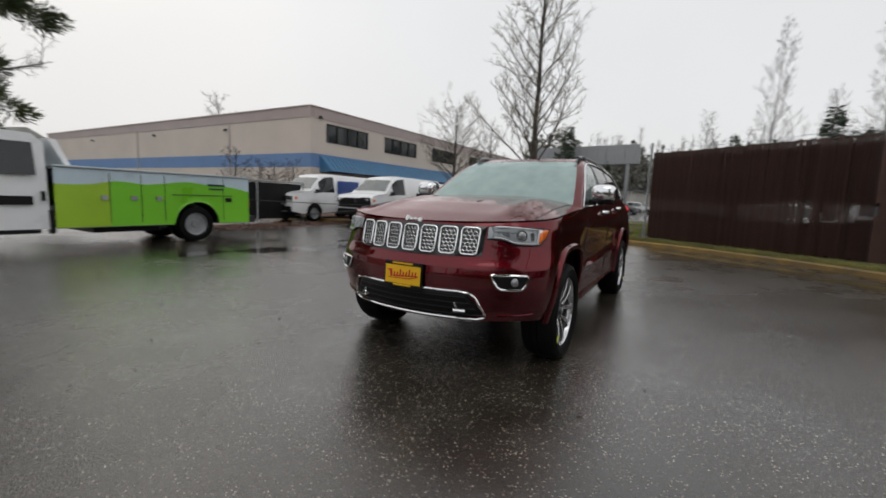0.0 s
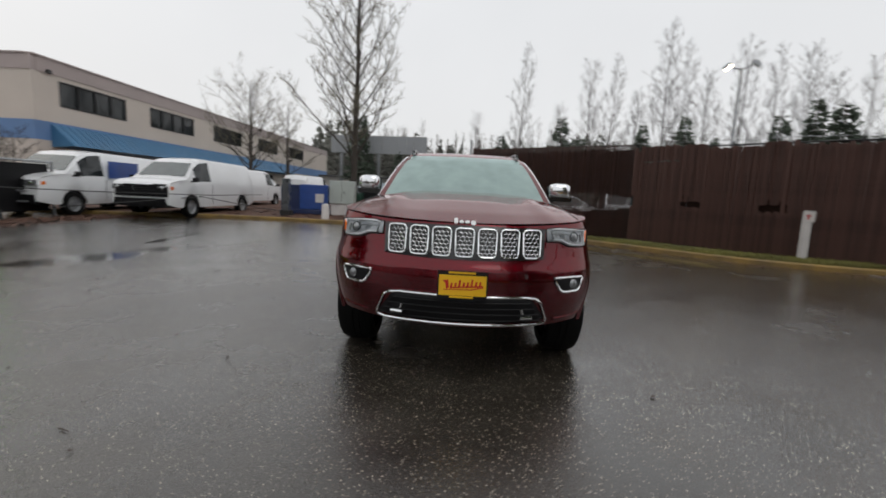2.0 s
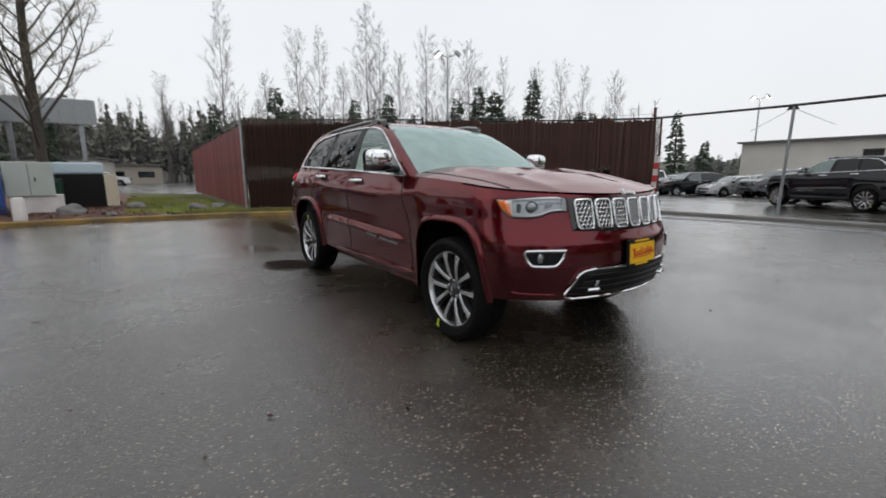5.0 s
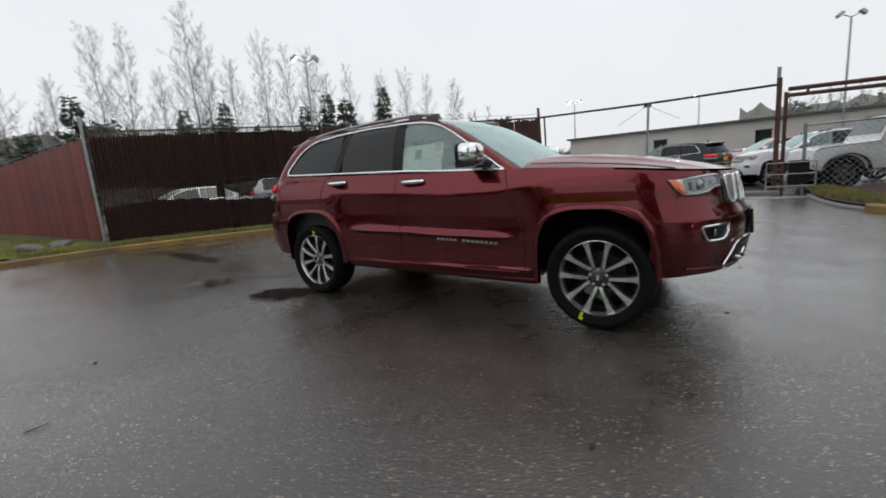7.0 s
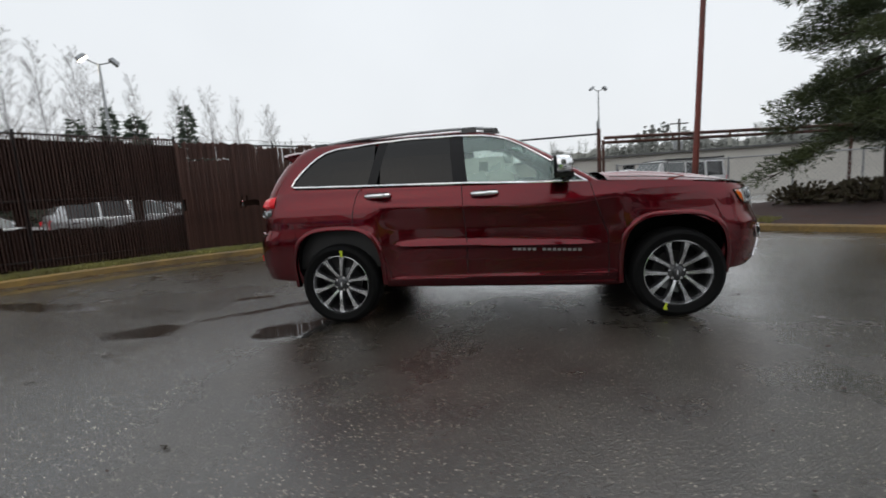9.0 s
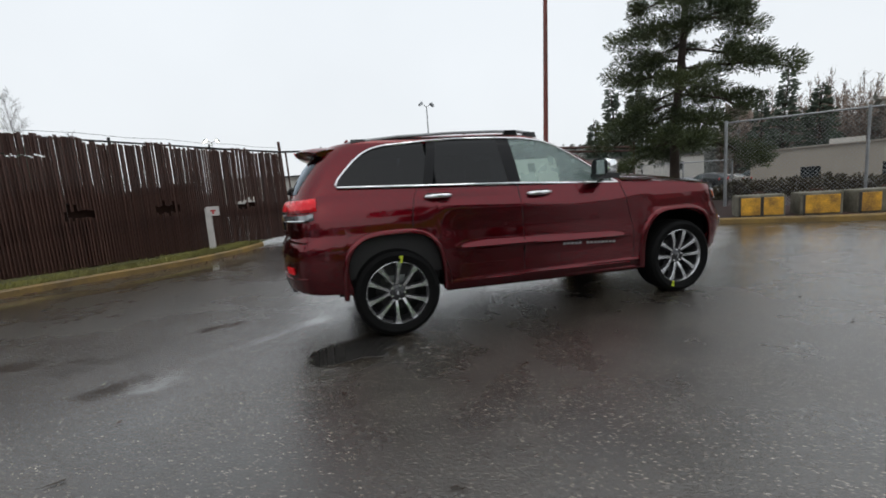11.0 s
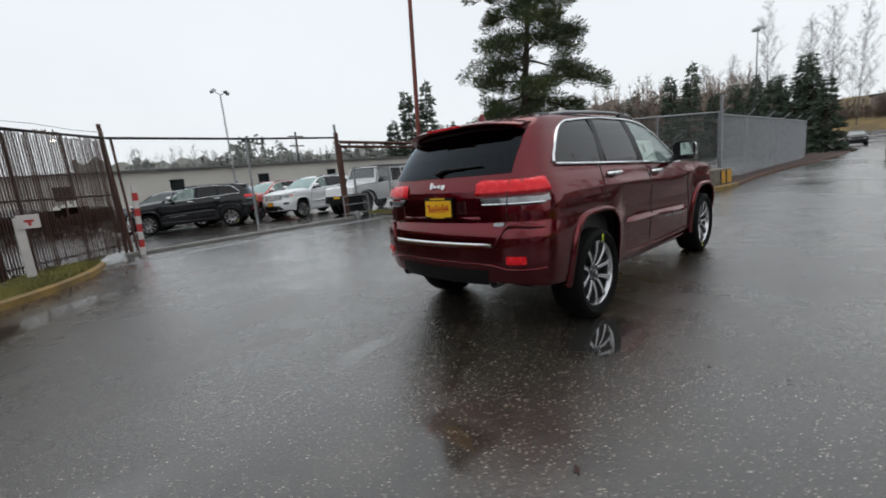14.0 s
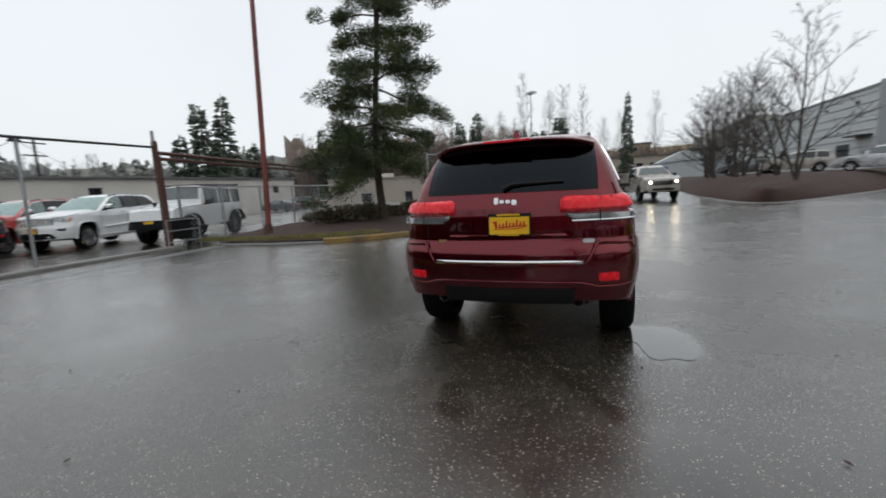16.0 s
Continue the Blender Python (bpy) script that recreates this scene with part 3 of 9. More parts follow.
def link_fence(name, pts, z0, z1, label, pitch=0.14, wire=0.004, rail=True, arms=False, lower=None):
    t = thing(name, (0, 0, 0), 0, label, "fence", kind="structure")
    b = Build()
    for i in range(len(pts)):
        x, y = pts[i]
        gz = ground_z(x, y)
        post(t, x, y, gz - 0.1, gz + z1 + 0.05, 0.04 if i in (0, len(pts) - 1) else 0.032)
        if arms:
            part("barb_arm", Build().tube([(x, y, gz + z1), (x - 0.02, y - 0.28, gz + z1 + 0.26)], 0.02, 6), GALV, t)
        if i:
            px, py = pts[i - 1]
            gp = ground_z(px, py)
            if rail:
                part("rail", Build().tube([(px, py, gp + z1), (x, y, gz + z1)], 0.024, 8), GALV, t, smooth=40)
            chain_mesh(b, (px, py), (x, y), (gz + gp) / 2 + z0, (gz + gp) / 2 + z1, pitch, wire)
    part("wire_mesh", b, GALV, t, "woven wire diamonds")
    return t


slat_fence("fence_brown_1", FENCE_C, FENCE_M, 0.16, 3.0, 0.060, 0.105, 146, SLAT, "tall dark brown privacy slat fence", 3, 0.06, gap=False)
slat_fence("fence_brown_2", FENCE_M, FENCE_E, 0.14, 2.9, 0.060, 0.105, 90, SLAT, "tall dark brown privacy slat fence with broken slats", 5, 0.12, slit=(0.1, 1.2), sweep=-15)
slat_fence("fence_red", (-11.55, 0.42), (-30, 0.9), 0.14, 2.85, 0.20, 0.205, 2, SLAT_RED, "red-brown slat fence running back from the corner", 7, 0.1, gap=False, back=-1)

backing = thing("fence_backing", (0, 0, 0), 0, "dark weathered boards stacked behind the slat fence", "boards", kind="structure")
for i in range(10):
    f = i / 10
    bx, by = FENCE_M[0] + (FENCE_E[0] - FENCE_M[0]) * (f + 0.05) - 0.14, FENCE_M[1] + (FENCE_E[1] - FENCE_M[1]) * (f + 0.05) + 0.13
    for z0, z1 in ((0.1, 1.50 + 0.05 * (i % 2)), (1.53, 1.75 + 0.08 * (i % 3))) if f < 0.55 else ((0.92, 1.24 + 0.04 * (i % 3)),):
        part("board", Build().box((0, 0, (z0 + z1) / 2), (0.71, 0.03, z1 - z0), pose(bx, by, 0, 0, 0, 47)), FENCEBOARD, backing)

rng = random.Random(21)
for i in range(28):
    f = (i + 0.5) / 28
    bx, by = FENCE_C[0] + (FENCE_M[0] - FENCE_C[0]) * f - 0.17, FENCE_C[1] + (FENCE_M[1] - FENCE_C[1]) * f + 0.12
    cut = 1.02 + 0.10 * math.sin(f * 7) + rng.uniform(-0.03, 0.03)
    up = 1.44 + 0.06 * math.sin(f * 9 + 1) + rng.uniform(-0.02, 0.02) if rng.random() < 0.86 else cut + 0.03
    for z0, z1 in ((0.1, cut), (up, 2.86 + rng.uniform(-0.04, 0.04))):
        part("board", Build().box((0, 0, (z0 + z1) / 2), (0.208, 0.03, z1 - z0), pose(bx, by, 0, 0, 0, 55.2)), FENCEBOARD, backing)
cp = thing("fence_corner_post", (FENCE_C[0] + 0.06, FENCE_C[1] - 0.12, 0), 0, "grey steel post at the fence corner", "post")
part("shaft", Build().tube([(0, 0, -0.1), (-0.06, 0.02, 3.3)], 0.04, 10), GALV, cp, smooth=40)
part("cap", Build().tube([(-0.06, 0.02, 3.3), (-0.06, 0.02, 3.34)], [0.048, 0.02], 10), GALV, cp)

# gate rail, posts and the rolled-back gate
gate = thing("gate_frame", (0, 0, 0), 0, "rusty overhead gate rail on thin steel posts", "gate", kind="structure")
part("top_rail", Build().tube([(-5.2, 8.6, 2.86), (-3.15, 10.5, 2.87)], 0.028, 8), DARKSTEEL, gate, smooth=40)
part("top_rail", Build().tube([(-3.15, 10.5, 2.87), (0.1, 10.7, 2.84), (3.25, 10.85, 2.86)], 0.032, 8), DARKSTEEL, gate, smooth=40)
post(gate, -3.12, 10.55, -0.05, 3.2, 0.045, RUST, lean=(-0.10, 0.0))
post(gate, -2.98, 10.62, -0.05, 2.9, 0.03, RUST, lean=(-0.06, 0.0))
post(gate, 0.12, 10.72, 0, 2.84, 0.035, GALV, lean=(0.06, 0))
part("roller_bracket", Build().box((0.16, 10.72, 2.79), (0.26, 0.06, 0.09), taper=0.5), DARKSTEEL, gate)
for sx in (-1, 1):
    part("guy_wire", Build().tube([(0.16, 10.72, 2.78), (0.16 + sx * 0.85, 10.74, 2.3)], 0.006, 4), GALV, gate)
gp = thing("gate_post", (3.3, 10.85, 0), 0, "rusty double gate post with a black motor box", "gate post")
part("upright", Build().box((0, 0, 1.5), (0.11, 0.11, 3.05)), RUST, gp)
part("upright", Build().box((0.16, 0.1, 1.3), (0.08, 0.08, 2.7)), RUST, gp)
part("cap_pole", Build().tube([(-0.02, 0, 2.9), (-0.02, 0, 3.3)], 0.045, 8), GALV, gp, smooth=40)
soft_box("motor_box", (0.42, 0.34, 0.62), (0.5, 0.05, 0.55), BLACK, gp, 0.03, "black gate motor box")
for z in (0.2, 0.52, 0.82):
    part("guard_rail", Build().tube([(-0.2, -0.28, z), (0.82, -0.28, z)], 0.018, 6), GALV, gp)
for x in (-0.2, 0.82):
    part("guard_post", Build().tube([(x, -0.28, 0), (x, -0.28, 0.84)], 0.02, 6), GALV, gp)
rg = thing("cantilever_gate_beam", (3.5, 10.95, 2.72), 0, "rusty cantilever beam of the sliding gate", "gate beam")
part("beam", Build().tube([(0, 0, 0), (8.2, 1.0, -0.12)], 0.055, 8), RUST, rg, smooth=40)
part("beam", Build().tube([(0, 0, -0.16), (8.2, 1.0, -0.28)], 0.05, 8), RUST, rg, smooth=40)
for i in range(5):
    part("bracket", Build().box((0.4 + i * 1.9, 0.05 + i * 0.23, -0.1 - i * 0.028), (0.06, 0.06, 0.22)), RUST, rg)
post(rg, 8.2, 1.0, -2.9, 0.1, 0.05, RUST)
strip("gate_sill", [(-3.3, 10.3), (0, 10.5), (3.4, 10.6)], 0.22, -0.05, 0.09, CONCRETE, "low wet concrete sill under the gate", "kerb")
for off in (0.9, 1.15):
    strip("gate_track", [(-4.2, 9.6 - off), (-1, 10.2 - off), (3.4, 10.5 - off), (4.0, 10.5 - off)], 0.05, -0.02, 0.012, GALV, "steel gate track set in the asphalt", "track", 0.004)

link_fence("fence_link_low", [(3.9, 10.95), (5.6, 11.1), (7.6, 11.3), (9.7, 11.5), (12.0, 11.8), (14.4, 11.9), (17.0, 11.6)], 0.05, 1.75, "low galvanised chain-link fence beside the lot", 0.16, 0.0045)
link_fence("fence_link_tall", [(8.75, 4.85), (11.0, 2.95), (13.0, 1.6)], 0.1, 2.5, "tall galvanised chain-link fence behind the barriers", 0.10, 0.0032)
link_fence("fence_link_road", [(13.08, 1.58), (16.6, 1.48), (20.2, 1.36), (23.8, 1.26), (27.4, 1.16), (31.0, 1.06)], 0.1, 2.42, "tall chain-link fence with barbed arms along the road", 0.065, 0.0042, arms=True)
post(bpy.data.objects["fence_link_road"], 12.96, 1.52, 0.0, 3.05, 0.045)

# ---------- poles and posts ----------
tp = thing("marker_post", (-4.93, 7.9, 0.12), 0, "white painted post with a small sign board on top", "sign post")
part("post", Build().box((0, 0, 0.55), (0.13, 0.13, 1.1)), POSTWHITE, tp)
part("sign_board", Build().box((0.13, -0.075, 1.02), (0.30, 0.03, 0.24)), POSTWHITE, tp, "pale sign board")
part("sign_mark", Build().box((0.14, -0.093, 1.03), (0.13, 0.006, 0.04)).box((0.14, -0.093, 0.98), (0.04, 0.006, 0.07)), POSTRED, tp)
sp = thing("striped_post", (-2.95, 10.2, 0), 0, "red and white striped warning post at the gate", "post")
for i in range(9):
    m = POSTRED if i % 2 else POSTWHITE
    part("stripe", Build().box((0.012 * i, 0, 0.1 + i * 0.19), (0.11, 0.11, 0.19)), m, sp)

rp = thing("red_light_pole", (5.74, 9.42, 0.1), 0, "tall rust-red painted steel pole with a bolted base", "pole")
part("shaft", Build().tube([(0, 0, 0), (0.08, -0.08, 3), (0.34, -0.34, 13.5)], [0.092, 0.083, 0.055], 12), REDPOLE, rp, smooth=40)
part("base_plate", Build().box((0, 0, 0.04), (0.36, 0.36, 0.06)), RUST, rp)
part("collar", Build().tube([(0, 0, 0.05), (0, 0, 0.35)], [0.15, 0.115], 12), RUST, rp, smooth=40)


def light_pole(x, y, h, heads, lit, label, turn=0, slim=1.0):
    t = thing("lot_light_pole", (x, y, ground_z(x, y)), turn, label, "light pole", "light poles of the lots")
    part("shaft", Build().tube([(0, 0, 0), (0, 0, h)], [0.10 * slim, 0.06 * slim], 10), DARKSTEEL if slim < 1 else GALV, t, smooth=40)
    for i, sx in enumerate(heads):
        part("arm", Build().tube([(0, 0, h - 0.05), (sx * 0.5, 0, h + 0.15)], 0.03, 6), DARKSTEEL, t)
        b = Build().box((0, 0, 0), (0.50, 0.36, 0.20), Matrix.Translation((sx * 0.7, 0, h + 0.22)) @ pose(0, 0, 0, 0, sx * 40, 0), taper=0.75)
        hd = part("lamp_head", b, GALV, t)
        g = Build().box((0, 0, -0.115), (0.40, 0.28, 0.03), Matrix.Translation((sx * 0.7, 0, h + 0.22)) @ pose(0, 0, 0, 0, sx * 40, 0))
        part("lens", g, LAMPGLOW if lit[i] else CLEARLENS, hd)
    return t


light_pole(-20.6, 15.6, 9.1, (-1, 1), (1, 0), "twin-head floodlight pole with one lamp lit", 55)
light_pole(9.3, 39.6, 10.8, (-1, 1), (0, 0), "twin-head floodlight pole in the car lot", 20)
light_pole(36.0, 4.6, 9.4, (-0.45, 0.2), (0, 0), "slim floodlight pole with clustered heads behind the fence", 60, 0.6)
light_pole(-14.0, 52.0, 10.0, (-1, 1), (1, 1), "twin-head floodlight pole with both lamps lit", 0)
light_pole(-1.0, 63.0, 10.0, (-1,), (1,), "distant lit floodlight pole in the car lot", 0)


def utility_pole(x, y, h):
    t = thing("utility_pole", (x, y, ground_z(x, y)), 10, "weathered wooden utility pole with transformers", "utility pole", "utility poles")
    part("pole", Build().tube([(0, 0, 0), (0, 0, h)], [0.16, 0.11], 10), BARK, t, smooth=40)
    for z in (h - 0.5, h - 1.6):
        part("crossarm", Build().box((0, 0, z), (2.0, 0.1, 0.12)), BARK, t)
    for s in (-1, 1):
        part("transformer", Build().tube([(0.3 * s, 0.2, h - 3.2), (0.3 * s, 0.2, h - 2.4)], 0.2, 12), GALV, t, smooth=40)
    return t


utility_pole(19.0, 46.0, 8.5)

# ---------- utility boxes by the kerb ----------
ub = thing("collection_box", (-13.0, -6.15, 0.1), 8, "royal blue drop box with a white notice", "drop box")
soft_box("body", (0.75, 1.15, 1.05), (0, 0, 0.75), BLUEPAINT, ub, 0.05)
soft_box("side_bin", (0.7, 0.75, 1.05), (0.02, -0.95, 0.72), NAVY, ub, 0.04, "dark navy side bin")
part("notice", Build().box((0.385, 0.25, 0.72), (0.008, 0.34, 0.36)), POSTWHITE, ub, "white paper notice")
soft_box("foot", (0.8, 1.9, 0.2), (0.02, -0.35, 0.13), NAVY, ub, 0.03)
gc = thing("utility_cabinet", (-13.3, -5.05, 0.1), 6, "pale grey-green steel utility cabinet on a base", "cabinet")
soft_box("body", (0.6, 1.05, 0.98), (0, 0, 1.0), PALEGREEN, gc, 0.03)
soft_box("plinth", (0.5, 1.15, 0.55), (0, 0.12, 0.27), POSTWHITE, gc, 0.02)
part("door_seam", Build().box((0.303, 0.0, 1.0), (0.006, 0.012, 0.9)), DARKSTEEL, gc)
part("door_handle", Build().box((0.315, 0.12, 1.0), (0.03, 0.025, 0.12)), DARKSTEEL, gc)
tb = thing("transformer_box", (-15.6, -3.9, 0.1), 4, "black-green equipment box with a cream side and white lid", "utility box")
soft_box("body", (1.0, 1.25, 1.12), (0, -0.2, 0.6), BLACK, tb, 0.03)
soft_box("cream_side", (0.9, 0.36, 1.12), (0.04, 0.62, 0.6), CREAM, tb, 0.03, "cream side panel")
soft_box("lid", (1.05, 1.35, 0.38), (-0.1, -0.2, 1.35), SKYWRAP, tb, 0.06, "pale blue-grey lid")
gb = thing("wheeled_bin", (-14.6, -4.75, 0.1), 0, "dark green plastic wheeled bin", "bin")
soft_box("body", (0.55, 0.5, 0.85), (0, 0, 0.5), DARKGREEN, gb, 0.04, taper=1.1)
soft_box("lid", (0.62, 0.56, 0.07), (0, 0, 0.97), DARKGREEN, gb, 0.02)
for s in (-1, 1):
    part("wheel", Build().lathe([(0.0, -0.03), (0.1, -0.03), (0.1, 0.03), (0, 0.03)], pose(-0.22, 0.22 * s, 0.1, 90, 0, 0), 16), RUBBER, gb)
bo = thing("concrete_bollard", (-10.6, -4.95, 0.0), 0, "short pale concrete bollard behind the kerb", "bollard")
part("shaft", Build().tube([(0, 0, 0), (0, 0, 0.62), (0, 0, 0.68)], [0.14, 0.13, 0.08], 12), POSTWHITE, bo, smooth=40)
sq = thing("steel_sign_post", (-11.3, -6.7, 0.1), 0, "grey-blue painted square steel post", "post")
part("shaft", Build().box((0, 0, 0.72), (0.24, 0.26, 1.45)), GREYPAINT, sq)
part("collar", Build().box((0, 0, 0.12), (0.34, 0.4, 0.22)), DARKSTEEL, sq)


def boulder(x, y, r, seed):
    rng = random.Random(seed)
    bm = bmesh.new()
    bmesh.ops.create_icosphere(bm, subdivisions=3, radius=r)
    for v in bm.verts:
        v.co *= 1 + 0.35 * noise.noise(v.co / r * 1.1 + Vector((seed * 7.1, 0, 0)))
        v.co.z = max(-r * 0.3, v.co.z * 0.62)
    me = bpy.data.meshes.new("boulder")
    bm.to_mesh(me)
    bm.free()
    me.materials.append(ROCK)
    ob = part("boulder", me, ROCK)
    ob.matrix_basis = pose(x, y, 0.1 + r * 0.22, 0, 0, rng.uniform(0, 360))
    return tagged(ob, "rounded grey landscape boulder on the verge", "rock", "boulders on the verge")


for i, (x, y, r) in enumerate(((-12.1, -4.1, 0.36), (-13.5, -2.6, 0.28), (-11.9, -1.0, 0.26), (-12.1, -0.4, 0.24), (-10.9, -3.2, 0.15), (-24.0, -9.7, 0.5))):
    boulder(x, y, r, i + 1)

# ---------- buildings ----------
def window_unit(parent, x, z, w, h, y, panes, frame=None):
    """A strip window set into a wall that faces +y."""
    wdw = part("window", Build().box((x, y - 0.10, z), (w, 0.04, h)), DARKWIN, parent)
    for i in range(panes + 1):
        part("mullion", Build().box((x - w / 2 + w * i / panes, y - 0.03, z), (0.07, 0.09, h)), frame or DARKSTEEL, wdw)
    for s in (-1, 1):
        part("frame", Build().box((x, y - 0.03, z + s * h / 2), (w + 0.08, 0.1, 0.07)), frame or DARKSTEEL, wdw)
    return wdw


def wall_with_openings(b, x0, x1, z0, z1, y, holes, depth=0.25):
    """A wall facing +y from x0 to x1 with square holes (x0, x1, z0, z1), as one shell."""
    xs = sorted({x0, x1, *[h[0] for h in holes], *[h[1] for h in holes]})
    zs = sorted({z0, z1, *[h[2] for h in holes], *[h[3] for h in holes]})
    nx, nz = len(xs) - 1, len(zs) - 1

    def solid(i, j):
        if not (0 <= i < nx and 0 <= j < nz):
            return False
        cx, cz = (xs[i] + xs[i + 1]) / 2, (zs[j] + zs[j + 1]) / 2
        return not any(h[0] < cx < h[1] and h[2] < cz < h[3] for h in holes)

    k = len(b.v)
    for yy in (y, y - depth):
        for x in xs:
            for z in zs:
                b.v.append((x, yy, z))
    back = (nx + 1) * (nz + 1)

    def at(i, j, side):
        return k + side * back + i * (nz + 1) + j
    for i in range(nx):
        for j in range(nz):
            if not solid(i, j):
                continue
            b.f.append((at(i, j, 0), at(i, j + 1, 0), at(i + 1, j + 1, 0), at(i + 1, j, 0)))
            b.f.append((at(i, j, 1), at(i + 1, j, 1), at(i + 1, j + 1, 1), at(i, j + 1, 1)))
            for di, dj, p, q in ((-1, 0, (i, j), (i, j + 1)), (1, 0, (i + 1, j), (i + 1, j + 1)), (0, -1, (i, j), (i + 1, j)), (0, 1, (i, j + 1), (i + 1, j + 1))):
                if not solid(i + di, j + dj):
                    b.f.append((at(*p, 0), at(*q, 0), at(*q, 1), at(*p, 1)))


wh = thing("warehouse", (0, 0, 0), 0, "two-storey beige warehouse with a blue band and awning", "building")
WX0, WX1, WY = -70.0, -18.1, -23.5
holes = [(-24.6, -19.7, 5.25, 6.62), (-32.2, -27.0, 5.25, 6.62), (-40.5, -35.3, 5.25, 6.62), (-49.5, -44.3, 5.25, 6.62), (-58.5, -53.3, 5.25, 6.62)]
b = Build(); wall_with_openings(b, WX0, WX1 - 0.25, 4.25, 6.9, WY, holes)
part("wall", b, STUCCO, wh)
doors = [(-22.6 - 8.5 * i, -19.9 - 8.5 * i, 0.0, 2.6) for i in range(5)]
b = Build(); wall_with_openings(b, WX0, WX1 - 0.25, 0.0, 3.2, WY, doors)
part("lower_wall", b, STUCCO, wh)
part("blue_band", Build().box(((WX0 + WX1 - 0.25) / 2, WY - 0.12, 3.725), (WX1 - 0.25 - WX0, 0.27, 1.05)), BLUEBAND, wh)
part("parapet", Build().box(((WX0 + WX1 - 0.25) / 2, WY - 0.11, 7.3), (WX1 - 0.25 - WX0, 0.30, 0.8)), STUCCO_TOP, wh)
part("coping", Build().box(((WX0 + WX1) / 2, WY - 0.11, 7.74), (WX1 - WX0, 0.42, 0.08)), STUCCO_TOP, wh)
for h in holes:
    window_unit(wh, (h[0] + h[1]) / 2, (h[2] + h[3]) / 2, h[1] - h[0], h[3] - h[2], WY, 4)
for d in doors:
    window_unit(wh, (d[0] + d[1]) / 2, 1.3, d[1] - d[0], 2.6, WY, 3)
# the long flank
part("flank_wall", Build().box((WX1 - 0.125, WY - 25, 5.575), (0.25, 50, 2.65)), STUCCO, wh)
part("flank_band", Build().box((WX1 - 0.12, WY - 25, 3.725), (0.27, 50, 1.05)), BLUEBAND, wh)
part("flank_lower", Build().box((WX1 - 0.125, WY - 25, 1.6), (0.25, 50, 3.2)), STUCCO, wh)
part("flank_parapet", Build().box((WX1 - 0.11, WY - 25, 7.3), (0.30, 50, 0.8)), STUCCO_TOP, wh)
part("flank_coping", Build().box((WX1 - 0.11, WY - 25.2, 7.74), (0.42, 50, 0.08)), STUCCO_TOP, wh)
part("roof", Build().box(((WX0 + WX1) / 2, WY - 25, 7.1), (WX1 - WX0 - 0.5, 49, 0.2)), ROOFING, wh)
part("back_wall", Build().box(((WX0 + WX1) / 2, WY - 50, 3.8), (WX1 - WX0, 0.25, 7.6)), STUCCO, wh)
part("far_wall", Build().box((WX0, WY - 25, 3.8), (0.25, 50, 7.6)), STUCCO, wh)
for y in (-34, -46, -60):
    part("wall_lamp", Build().box((WX1 + 0.1, y, 6.4), (0.22, 0.3, 0.2), taper=0.7), DARKSTEEL, wh)
part("wall_lamp", Build().box((WX1 - 0.9, WY + 0.1, 7.0), (0.3, 0.2, 0.2), taper=0.7), DARKSTEEL, wh)
for i in range(2):
    part("downpipe", Build().tube([(WX1 + 0.05, WY - 10 - 16 * i, 0), (WX1 + 0.05, WY - 10 - 16 * i, 7.0)], 0.05, 6), STUCCO_TOP, wh)
aw = part("awning", Build().add(
    [(-19.0, WY, 4.15), (-52, WY, 4.15), (-52, WY + 1.35, 2.95), (-19.0, WY + 1.35, 2.95), (-19.0, WY, 2.85), (-52, WY, 2.85)],
    [(0, 1, 2, 3), (3, 2, 5, 4), (0, 3, 4), (1, 5, 2), (0, 4, 5, 1)]), AWNING, wh, "blue standing-seam metal awning")
for i in range(66):
    x = -19.02 - i * 0.507
    part("seam", Build().add([(x, WY, 4.15), (x, WY + 1.37, 2.95), (x, WY + 1.37, 2.985), (x, WY, 4.19), (x - 0.03, WY, 4.15), (x - 0.03, WY + 1.37, 2.95), (x - 0.03, WY + 1.37, 2.985), (x - 0.03, WY, 4.19)],
                             [(0, 1, 2, 3), (7, 6, 5, 4), (3, 2, 6, 7), (1, 5, 6, 2)]), AWNING, aw)

wb = thing("white_long_building", (0, 0, -0.7), 0, "long low weathered white building behind the car lot", "building")
wbw = [(-3.4 + 7.5 * i, -2.3 + 7.5 * i, 2.6, 3.6) for i in range(7)]
b = Build()
xs0, xs1 = -11.0, 46.0


def front_wall_low(b, x0, x1, z0, z1, y, holes):
    """The same, for a wall that faces -y."""
    tmp = Build()
    wall_with_openings(tmp, -x1, -x0, z0, z1, -y, [(-h[1], -h[0], h[2], h[3]) for h in holes])
    b.add([(-x, -yy, z) for x, yy, z in tmp.v], tmp.f)


